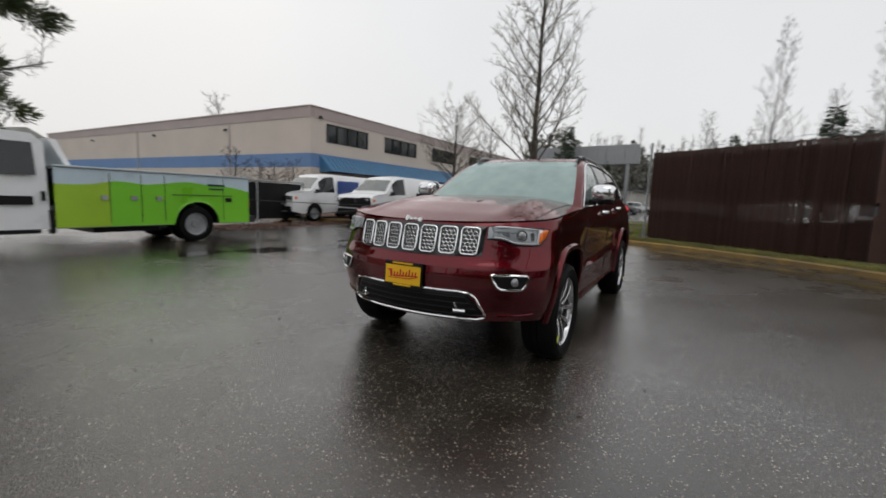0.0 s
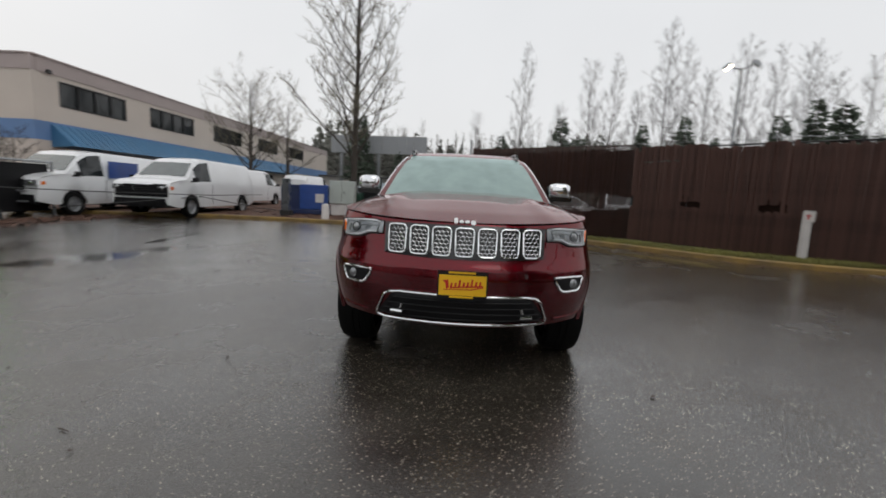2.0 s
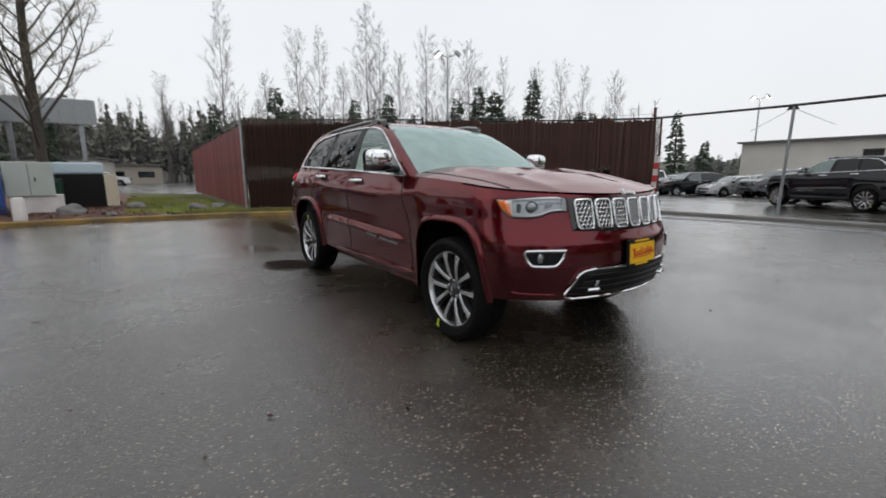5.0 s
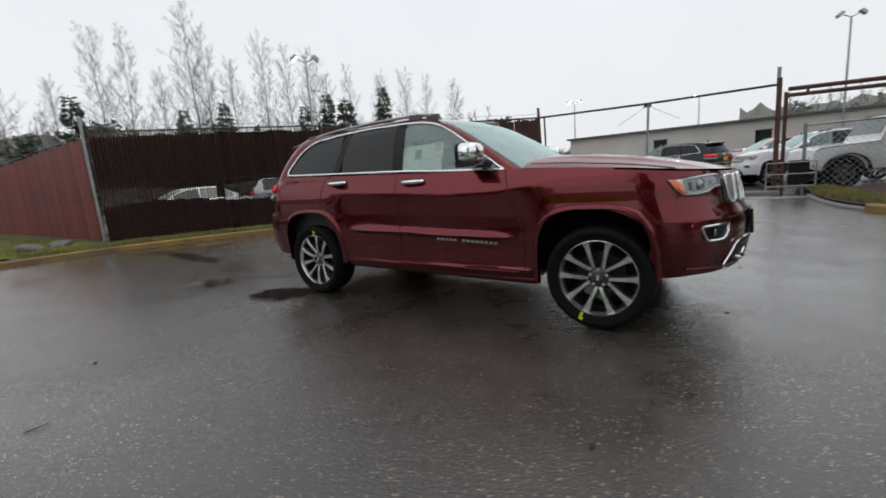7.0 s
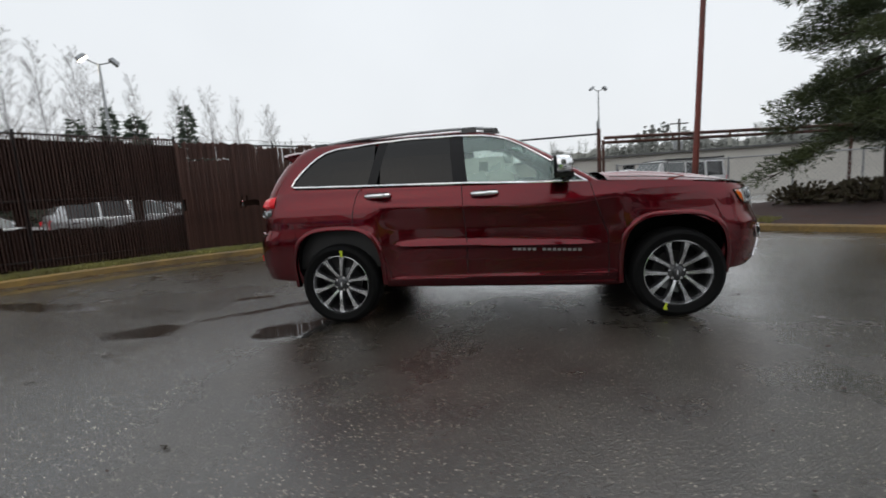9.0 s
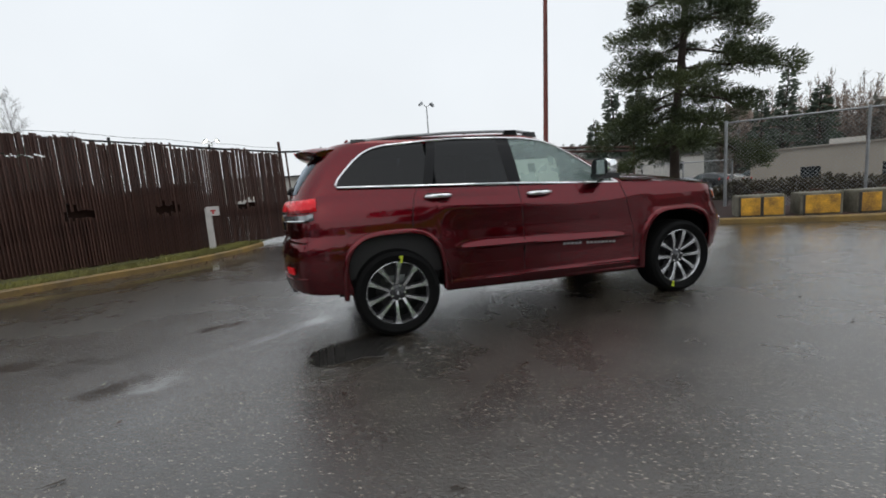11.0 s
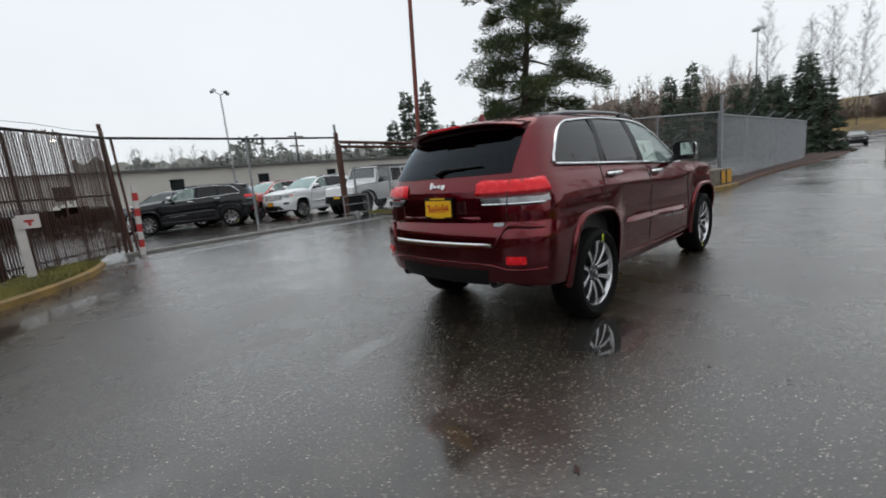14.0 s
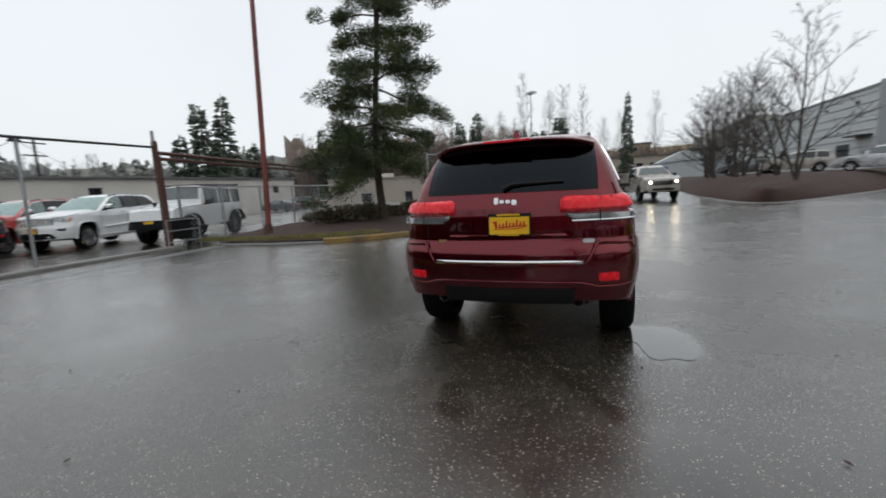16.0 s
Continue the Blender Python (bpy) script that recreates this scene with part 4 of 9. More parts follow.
front_wall_low(b, xs0, xs1, 0, 4.45, 40.0, wbw)
part("wall", b, WHITEWALL, wb)
part("side_wall", Build().box((xs0 + 0.125, 46.2, 2.225), (0.25, 12, 4.45)), WHITEWALL, wb)
part("side_wall", Build().box((xs1 - 0.125, 46.2, 2.225), (0.25, 12, 4.45)), WHITEWALL, wb)
part("back_wall", Build().box(((xs0 + xs1) / 2, 52.3, 2.225), (xs1 - xs0, 0.25, 4.45)), WHITEWALL, wb)
part("roof", Build().box(((xs0 + xs1) / 2, 46, 4.5), (xs1 - xs0 + 0.5, 12.9, 0.14)), ROOFING, wb)
for h in wbw:
    wd = part("window", Build().box(((h[0] + h[1]) / 2, 40.14, (h[2] + h[3]) / 2), (h[1] - h[0], 0.04, h[3] - h[2])), DARKWIN, wb)
    part("window_frame", Build().box(((h[0] + h[1]) / 2, 40.05, h[2]), (h[1] - h[0] + 0.1, 0.12, 0.07)).box(((h[0] + h[1]) / 2, 40.05, h[3]), (h[1] - h[0] + 0.1, 0.12, 0.07)), DARKSTEEL, wd)

tb2 = thing("tan_building", (54.2, 28.9, -1.2), -60.5, "low tan block building across the wet lot", "building")
tw = [(-4.2, -2.4, 0.9, 2.3), (2.5, 3.7, 0.0, 2.3), (5.4, 6.6, 0.9, 2.2)]
b = Build(); front_wall_low(b, -9, 9, 0, 4.5, 0, tw)
part("wall", b, BEIGEWALL, tb2)
for x in (-8.87, 8.87):
    part("side_wall", Build().box((x, 7.2, 2.25), (0.25, 14, 4.5)), BEIGEWALL, tb2)
part("back_wall", Build().box((0, 14.3, 2.25), (18, 0.25, 4.5)), BEIGEWALL, tb2)
part("roof", Build().box((0, 7.1, 4.57), (18.3, 14.9, 0.14)), BEIGEWALL, tb2)
for h in tw:
    part("window", Build().box(((h[0] + h[1]) / 2, 0.14, (h[2] + h[3]) / 2), (h[1] - h[0], 0.04, h[3] - h[2])), DARKWIN, tb2)
for x, w in ((-0.4, 3.0), (5.5, 1.2)):
    part("vent", Build().box((x, 3, 4.95), (w, 1.4, 0.65)), WHITEWALL, tb2)

gb2 = thing("grey_building", (42.3, -24.2, 0.9), 0, "long pale grey metal-sided building behind the bare trees", "building")
part("wall", Build().box((20, -7.5, 3.6), (40, 15, 7.2)), PALEPANEL, gb2)
# the end wall's shaded look is put into a darker colour
part("end_wall", Build().box((-0.12, -7.6, 3.7), (0.24, 15.6, 7.7)), GREYWALL, gb2, "end wall in a darker grey for its shaded side")
for k in range(9):
    part("siding_lap", Build().box((20, 0.03, 0.5 + 0.78 * k), (39.8, 0.06, 0.05)), GREYWALL, gb2)
part("coping", Build().box((20, -7.5, 7.28), (40.3, 15.3, 0.16)), GREYWALL, gb2)
part("canopy", Build().box((2.2, 0.5, 3.1), (2.6, 1.0, 0.14)), DARKSTEEL, gb2)
for x in (3.5, 9, 15, 22):
    part("vent", Build().box((x, 0.06, 6.2), (0.5, 0.1, 0.25)), DARKSTEEL, gb2)
for x in (5.5, 12, 19, 27):
    part("window", Build().box((x, 0.05, 1.7), (2.2, 0.08, 1.6)), DARKWIN, gb2)

for k, (x, y, w, h, m, tn) in enumerate(((-70, -18, 26, 3.6, WHITEWALL, 80), (-88, -8, 20, 3.2, BEIGEWALL, 85), (95, -30, 24, 5.0, GREYWALL, 100), (120, -12, 18, 5.5, BEIGEWALL, 95), (105, -48, 22, 6, WHITEWALL, 120))):
    t = thing("distant_building", (x, y, -0.3 if x < 0 else 1.0), tn, "low distant commercial building among trees", "building", "distant buildings")
    part("wall", Build().box((0, 0, h / 2), (w, 10, h)), m, t)
    part("roof", Build().box((0, 0, h + 0.12), (w + 0.8, 10.8, 0.24)), ROOFING, t)
    for i in range(5):
        for s in (-1, 1):
            part("window", Build().box((-w / 2 + w * (i + 0.5) / 5, s * 5.01, h * 0.55), (w / 9, 0.06, h * 0.3)), DARKWIN, t)

# concrete frame of a far billboard / overpass sign behind the trees
bb = thing("overhead_sign", (-60, -12.5, 0), 82, "weathered grey overhead sign frame on tall legs", "sign")
part("panel", Build().box((0, 0, 8.2), (15, 0.5, 2.6)), GREYWALL, bb)
for i in range(12):
    part("rib", Build().box((-6.9 + 1.25 * i, -0.3, 8.2), (0.12, 0.12, 2.8)), GALV, bb)
for x in (-6, 0, 6):
    part("leg", Build().box((x, 0.3, 3.5), (0.4, 0.4, 7)), GALV, bb)

# ---------- barriers ----------
def barrier(x, y, turn, w, panels, label):
    """A cast block with worn yellow paint panels between dark ribs on its road side."""
    t = thing("concrete_block", (x, y, 0.1), turn, label, "barrier", "barrier blocks behind the kerb")
    soft_box("block", (w, 0.6, 0.52), (0, 0, 0.25), MOSSBLOCK, t, 0.04)
    for x0, x1 in panels:
        soft_box("painted_panel", ((x1 - x0) * w - 0.05, 0.04, 0.40), (((x0 + x1) / 2 - 0.5) * w, -0.305, 0.25), BARRIER_Y, t, 0.015)
    for x0 in [p[0] for p in panels]:
        soft_box("rib", (0.045, 0.05, 0.46), ((x0 - 0.5) * w + 0.02, -0.302, 0.24), BARRIER_K, t, 0.012)
    part("lift_loop", Build().tube([(-0.12, 0, 0.50), (-0.1, 0, 0.56), (0.1, 0, 0.56), (0.12, 0, 0.50)], 0.012, 6), RUST, t)


barrier(7.75, 3.15, -38, 0.9, ((0.02, 0.5), (0.5, 0.98)), "small yellow-painted concrete barrier block")
barrier(8.62, 2.5, -36, 0.75, ((0.05, 0.95),), "small yellow-painted concrete barrier block")
barrier(9.72, 1.82, -27, 1.5, ((0.02, 0.30), (0.36, 0.64), (0.70, 0.98)), "stained yellow concrete barrier block with dark ribs")
barrier(11.28, 1.38, -9, 1.45, ((0.42, 0.68), (0.70, 0.98)), "half-painted yellow and grey concrete barrier block")

# ---------- trees ----------
def bare_tree_meshes(seed, h, r0, spread, limbs, twigs, first=0.18, rise=0.75, depth=3, thin=1.0, limb=0.30):
    """A leafless tree: trunk, limbs and twigs as tapered tubes. Returns (wood, twig) meshes data."""
    rng = random.Random(seed)
    wood, fine = Build(), Build()
    pts, p, lean = [], Vector((0, 0, 0)), Vector((rng.uniform(-0.04, 0.04), rng.uniform(-0.04, 0.04), 1))
    n = 9
    for i in range(n + 1):
        pts.append(p.copy())
        p = p + (lean + Vector((rng.uniform(-0.06, 0.06), rng.uniform(-0.06, 0.06), 0))) * (h / n)
    rad = [r0 * (1 - 0.93 * (i / n)) * (1.25 if i == 0 else 1) + 0.006 for i in range(n + 1)]
    wood.tube(pts, rad, 9)

    def at(t):
        f = t * n
        i = min(n - 1, int(f))
        return pts[i].lerp(pts[i + 1], f - i)

    def grow(p, d, length, r, level):
        segs = 5 if level == 0 else (3 if level == 1 else 2)
        path, q, dd = [p.copy()], p.copy(), d.copy()
        for k in range(segs):
            dd = (dd + Vector((rng.gauss(0, 0.11), rng.gauss(0, 0.11), 0.07 * rise + rng.gauss(0, 0.06)))).normalized()
            q = q + dd * (length / segs)
            path.append(q.copy())
        rr = [r * (1 - 0.82 * k / segs) + 0.0022 * thin for k in range(segs + 1)]
        (wood if level < 2 else fine).tube(path, rr, 6 if level == 0 else (4 if level == 1 else 3), caps=False)
        if level >= depth:
            return
        kids = (7 if level == 0 else twigs)
        for k in range(kids):
            f = 0.25 + 0.72 * (k + rng.random()) / kids
            i = min(segs - 1, int(f * segs))
            s = path[i].lerp(path[i + 1], f * segs - i)
            side = Vector((rng.gauss(0, 1), rng.gauss(0, 1), rng.gauss(0.25 * rise, 0.5))).normalized()
            nd = (dd * 0.75 + side * 0.75).normalized()
            grow(s, nd, length * rng.uniform(0.32, 0.52) * (1 - 0.35 * f), r * (0.42 - 0.15 * f), level + 1)

    for k in range(limbs):
        t = first + (0.97 - first) * (k + rng.random() * 0.8) / limbs
        a = k * 2.4 + rng.uniform(-0.5, 0.5)
        up = rise + 0.5 * t
        d = Vector((math.cos(a), math.sin(a), up)).normalized()
        grow(at(t), d, spread * (1.08 - 0.75 * t) * rng.uniform(0.75, 1.15), r0 * limb * (1.08 - t), 0)
    return wood, fine


def bare_tree(name, at, turn, seed, h, r0, spread, limbs, twigs, label, group, wood_m, twig_m, first=0.18, rise=0.75, depth=3, lean=(0, 0), thin=1.0):
    wood, fine = bare_tree_meshes(seed, h, r0, spread, limbs, twigs, first, rise, depth, thin)
    t = new(name)
    t.matrix_basis = pose(*at, lean[0], lean[1], turn)
    tagged(t, label, "tree", group)
    part("trunk", wood, wood_m, t, smooth=60)
    part("crown", fine, twig_m, t, "fine leafless twigs")
    return t


bare_tree("bare_tree", (-14.35, -4.85, 0.1), 20, 11, 14.5, 0.15, 3.9, 50, 7, "tall leafless broad tree with budding twigs", "bare trees by the lot", BARK, BUDS, 0.12, 1.0)
bare_tree("bare_tree", (-24.5, -14.6, 0.1), 70, 12, 8.2, 0.16, 5.0, 38, 5, "spreading leafless tree in front of the warehouse", "bare trees by the lot", BARK, BUDS, 0.2, 0.55)
bare_tree("bare_tree", (-33.0, -15.5, 0.1), 10, 13, 8.0, 0.2, 4.0, 18, 5, "spreading leafless tree by the parked vans", "bare trees by the lot", BARK, BUDS, 0.2, 0.6)
bare_tree("bare_tree", (3.0, -13.2, 0.0), 10, 14, 8.5, 0.17, 4.8, 24, 6, "leafless tree with fine branches beside the truck", "bare trees by the lot", BARK, FARBARK, 0.3, 0.3)
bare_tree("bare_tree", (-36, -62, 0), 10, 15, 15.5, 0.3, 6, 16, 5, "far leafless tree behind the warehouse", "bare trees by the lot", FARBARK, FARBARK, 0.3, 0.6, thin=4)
for i, (x, y, h) in enumerate(((-7.6, -17.0, 3.0), (-9.4, -17.6, 2.6), (-10.8, -18.2, 2.7), (-12.9, -19.2, 3.1))):
    bare_tree("small_bare_tree", (x, y, 0.0), 40 * i, 80 + i, h, 0.06, 1.6, 14, 5, "small dark bare tree in front of the warehouse flank", "small trees by the flank", BARK, BARK, 0.35, 0.4)
# bank trees: a thicket of many-stemmed shapes, three built and the rest copied
bank_shapes = []
for v in range(3):
    wood, fine = bare_tree_meshes(21 + v, 6.4, 0.065, 3.6, 17, 4, 0.10, 0.7, 3, 1.5, 0.5)
    for k in range(2):
        a = 2.1 * k + v
        wood.tube([(0, 0, 0.05), (0.35 * math.cos(a), 0.35 * math.sin(a), 1.2), (0.9 * math.cos(a), 0.9 * math.sin(a), 2.9), (1.1 * math.cos(a), 1.1 * math.sin(a), 4.4)], [0.06, 0.05, 0.03, 0.012], 6)
    e = new("bank_tree")
    tagged(e, "dark leafless many-branched tree on the mulch bank", "tree", "bare trees on the bank")
    part("trunk", wood, BARK, e, smooth=60)
    part("crown", fine, BARK, e, "fine leafless twigs")
    bank_shapes.append(e)
rng = random.Random(77)
for i, (x, y, sc) in enumerate(((18.6, -9.6, 1.1), (22.3, -9.3, 0.85), (25.6, -9.2, 0.9), (28.5, -9.8, 0.85), (24.0, -10.8, 1.0), (31.5, -10.5, 1.0), (34.5, -10.0, 1.05), (37.5, -10.6, 1.1),
                                (26.9, -9.9, 1.0), (36.0, -12.5, 0.95), (29.9, -9.1, 0.8), (41.0, -11.0, 1.1), (32.8, -9.3, 0.85))):
    m = pose(x, y, 0.7, rng.uniform(-6, 6), rng.uniform(-6, 10), rng.uniform(0, 360)) @ Matrix.Scale(sc, 4)
    if i < 3:
        bank_shapes[i].matrix_basis = m
    else:
        copy_thing(bank_shapes[i % 3], pose(x, y, 0.7)).matrix_basis = m


def conifer_mesh(seed, h, r0, low, spread, whorls, per, tufts, tuft, taper=0.85, droop=0.25, gap=0.0, wide=0.2):
    """A needle tree: trunk, drooping boughs and many small needle tufts."""
    rng = random.Random(seed)
    wood, leaf = Build(), Build()
    pts = [(0.25 * math.sin(i * 0.5 + seed) * i / 10, 0.2 * math.cos(i * 0.4 + seed) * i / 10, h * i / 10) for i in range(11)]
    wood.tube(pts, [r0 * (1 - 0.92 * i / 10) + 0.01 for i in range(11)], 8)
    for w in range(whorls):
        t = (w + rng.random() * 0.7) / whorls
        z = low + (h * 0.985 - low) * t
        f = z / h * 10
        i0 = min(9, int(f))
        c = Vector(pts[i0]).lerp(Vector(pts[i0 + 1]), f - i0)
        for k in range(per):
            if rng.random() < gap:
                continue
            a = rng.uniform(0, 6.283)
            reach = spread * (1 - t) ** taper * rng.uniform(0.4, 1.1) + 0.12
            d = Vector((math.cos(a), math.sin(a), 0))
            segs = 5
            path = []
            for s in range(segs + 1):
                q = s / segs
                path.append(c + d * reach * q + Vector((0, 0, -droop * reach * q + 0.30 * droop * reach * q ** 3 + 0.1 * reach * q * (1 - q))))
            wood.tube(path, [0.012 + 0.035 * r0 * 4 * (1 - s / segs) * (1 - t) for s in range(segs + 1)], 4, caps=False)
            m = max(3, int(tufts * reach))
            for _ in range(m):
                q = rng.uniform(0.22, 1.0) ** 0.8
                i = min(segs - 1, int(q * segs))
                p = path[i].lerp(path[i + 1], q * segs - i)
                o = Vector((-d.y, d.x, 0)) * rng.gauss(0, wide * reach * (1.1 - 0.7 * q))
                p = p + o + Vector((0, 0, rng.gauss(0, 0.05) - 0.1 * abs(o.length)))
                u = (d * rng.uniform(0.2, 1) + o.normalized() * rng.uniform(0, 0.9) + Vector((0, 0, rng.uniform(-0.5, 0.35)))).normalized() * tuft * rng.uniform(0.6, 1.3)
                side = u.cross(Vector((rng.gauss(0, 1), rng.gauss(0, 1), rng.gauss(0, 1)))).normalized() * tuft * 0.2
                k0 = len(leaf.v)
                leaf.v += [tuple(p - side * 0.4), tuple(p + u * 0.55 - side), tuple(p + u), tuple(p + u * 0.5 + side)]
                leaf.f.append((k0, k0 + 1, k0 + 2, k0 + 3))
    return wood, leaf


def clump_pine(seed, h, r0, low, reach, boughs, tuft):
    """An old uneven needle tree: crooked boughs that carry separate needle clumps with gaps between."""
    rng = random.Random(seed)
    wood, leaf = Build(), Build()
    pts = [Vector((0.22 * math.sin(i * 0.7 + seed), 0.18 * math.cos(i * 0.6 + seed), h * i / 12)) for i in range(13)]
    wood.tube(pts, [r0 * (1 - 0.9 * i / 12) + 0.012 for i in range(13)], 9)

    def clump(c, out, size, n):
        for _ in range(n):
            v = Vector((rng.gauss(0, 1), rng.gauss(0, 1), rng.gauss(0, 1))).normalized() * rng.random() ** 0.4
            p = c + Vector((v.x * size, v.y * size, v.z * size * 0.62))
            u = (Vector((v.x, v.y, v.z * 0.6 + 0.25)) + out * 0.5 + Vector((rng.gauss(0, 0.3), rng.gauss(0, 0.3), rng.gauss(0, 0.3)))).normalized() * tuft * rng.uniform(0.6, 1.3)
            s = u.cross(Vector((rng.gauss(0, 1), rng.gauss(0, 1), rng.gauss(0, 1)))).normalized() * tuft * 0.085
            k0 = len(leaf.v)
            leaf.v += [tuple(p - s * 0.4), tuple(p + u * 0.55 - s), tuple(p + u), tuple(p + u * 0.5 + s)]
            leaf.f.append((k0, k0 + 1, k0 + 2, k0 + 3))

    for k in range(boughs):
        t = (k + rng.random()) / boughs
        z = low + (h * 0.97 - low) * t ** 1.12
        f = z / h * 12
        i0 = min(11, int(f))
        c = pts[i0].lerp(pts[i0 + 1], f - i0)
        a = k * 2.4 + rng.uniform(-0.6, 0.6)
        r = reach * lerp(t, [0, 0.12, 0.45, 0.75, 1], [0.95, 1.0, 0.92, 0.62, 0.12]) * rng.uniform(0.5, 1.12)
        d = Vector((math.cos(a), math.sin(a), 0))
        tip = lerp(t, [0, 0.4, 1], [-0.42, -0.22, 0.4]) + rng.uniform(-0.2, 0.22)
        path = [c + d * r * q + Vector((rng.gauss(0, 0.05), rng.gauss(0, 0.05), r * (tip * q + 0.22 * q * (1 - q)))) for q in (0, 0.2, 0.4, 0.6, 0.8, 1.0)]
        wood.tube(path, [0.014 + 0.05 * (1 - t) * (1 - q / 5) for q in range(6)], 5, caps=False)
        subs = max(3, int(3.2 * r + 1))
        for m in range(subs):
            q = 0.26 + 0.74 * (m + rng.random() * 0.8) / subs
            i1 = min(4, int(q * 5))
            p = path[i1].lerp(path[i1 + 1], q * 5 - i1)
            sd = Vector((-d.y, d.x, 0)) * rng.choice((-1, 1)) * rng.uniform(0.15, 0.75) * (0.4 + 0.35 * r * (1.25 - q))
            e = p + sd + d * rng.uniform(0.05, 0.35) + Vector((0, 0, rng.uniform(-0.12, 0.18)))
            wood.tube([p, p.lerp(e, 0.55) + Vector((0, 0, 0.03)), e], [0.016, 0.010, 0.005], 4, caps=False)
            size = rng.uniform(0.24, 0.52) * (0.75 + 0.35 * (1 - t))
            clump(e, (d + sd * 0.4).normalized(), size, int(330 * size / 0.45))
            if rng.random() < 0.5:
                clump(p.lerp(e, 0.5), d, size * 0.6, 130)
    return wood, leaf


wood, leaf = clump_pine(5, 12.6, 0.15, 2.0, 2.75, 58, 0.15)
pine = thing("fir_tree", (9.26, 6.9, 0.2), 30, "large uneven dark green needle tree in a planted island", "tree")
part("trunk", wood, PINEBARK, pine, smooth=60)
me = bpy.data.meshes.new("crown"); me.from_pydata(leaf.v, [], leaf.f); me.materials.append(NEEDLES)
part("crown", me, NEEDLES, pine, "clumped needle boughs with gaps")
# a second one just outside the lot's near corner
wood, leaf = clump_pine(9, 11.0, 0.16, 2.6, 3.2, 36, 0.23)
pine2 = thing("fir_tree", (3.5, -14.2, 0.0), 30, "dark green fir at the near edge of the lot", "tree")
part("trunk", wood, PINEBARK, pine2, smooth=60)
me = bpy.data.meshes.new("crown"); me.from_pydata(leaf.v, [], leaf.f); me.materials.append(NEEDLES)
part("crown", me, NEEDLES, pine2, "drooping needle boughs with gaps")

# far firs and poplars, a few shapes repeated
far_firs = []
for v, (hh, sp) in enumerate(((10, 2.2), (12, 2.1), (9, 2.3))):
    wood, leaf = conifer_mesh(40 + v, hh, 0.18, 0.5, sp, 28, 7, 20, 0.50, 0.8, 0.30, 0.10, 0.22)
    e = new("far_fir")
    tagged(e, "dark green pointed fir in the tree line", "tree", "firs in the tree line")
    part("trunk", wood, PINEBARK, e)
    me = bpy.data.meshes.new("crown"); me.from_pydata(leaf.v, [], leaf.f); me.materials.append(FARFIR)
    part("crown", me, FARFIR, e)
    far_firs.append(e)
poplars = []
for v in range(3):
    wood, fine = bare_tree_meshes(60 + v, 25 + 2.5 * v, 0.15, 8.6 - 0.7 * v, 40, 12, 0.22, 1.15, 2, 2.6, 0.26)
    e = new("far_poplar")
    tagged(e, "tall leafless poplar with haze in its pale colour", "tree", "poplars in the tree line")
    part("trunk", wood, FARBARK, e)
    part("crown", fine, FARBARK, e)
    poplars.append(e)


def polar(deg, d, cx=0.0, cy=0.0):
    return cx + d * math.cos(radians(deg)), cy + d * math.sin(radians(deg))


rng = random.Random(4)
def put(pool, i, x, y, z, s, turn):
    src = pool[i % 3]
    m = pose(x, y, z, 0, 0, turn)
    if not src.get("placed"):
        src["placed"] = 1
        src.matrix_basis = m @ Matrix.Scale(s, 4)
        return src
    c = copy_thing(src, m)
    c.matrix_basis = m @ Matrix.Scale(s, 4)
    return c


k = 0
for i in range(27):
    x, y = polar(122.5 + 1.6 * i + rng.uniform(-0.6, 0.6), rng.uniform(58, 72))
    put(far_firs, rng.randrange(3), x, y, ground_z(x, y), rng.uniform(0.7, 1.05), rng.uniform(0, 360))
FENCE_FIRS = ((194.3, 59.6, 1.0), (174.3, 45, 0.60), (170, 62, 0.85), (166, 60, 1.0), (163.5, 66, 0.8), (160, 70, 0.85), (156, 62, 0.95), (151, 66, 0.9), (148, 62, 0.9), (141.5, 60, 1.15), (139, 60, 1.0), (136.5, 58, 1.2), (134, 64, 0.95), (131.5, 60, 1.05), (128.5, 66, 0.9), (125, 66, 1.0), (114, 90, 0.9), (111, 94, 0.8))
ROAD_FIRS = ((189, 60, 0.55), (193, 66, 0.6), (53.6, 62, 1.0), (51.2, 61, 1.12), (48.8, 64, 1.05), (45, 75, 1.0), (44, 80, 0.9), (34, 78, 1.2), (31, 80, 1.35), (17, 76, 1.1), (15, 70, 1.0), (12.5, 74, 0.9), (10.3, 66, 0.85), (8.6, 64, 0.75), (6.8, 62, 0.8), (4.2, 46, 0.55), (2.6, 44, 0.6), (1.2, 42, 0.55), (3.3, 45, 0.7), (5.4, 47, 0.5), (9.2, 50, 0.5), (7.6, 48, 0.45), (36, 84, 1.1))
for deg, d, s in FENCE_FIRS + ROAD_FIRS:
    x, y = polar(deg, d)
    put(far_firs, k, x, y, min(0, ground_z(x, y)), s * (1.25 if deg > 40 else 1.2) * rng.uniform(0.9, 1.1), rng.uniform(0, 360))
    k += 1
put(far_firs, k, *polar(-4.9, 104), 0.6, 1.75, 20).matrix_basis @= Matrix.Diagonal((0.5, 0.5, 1.3, 1.0))
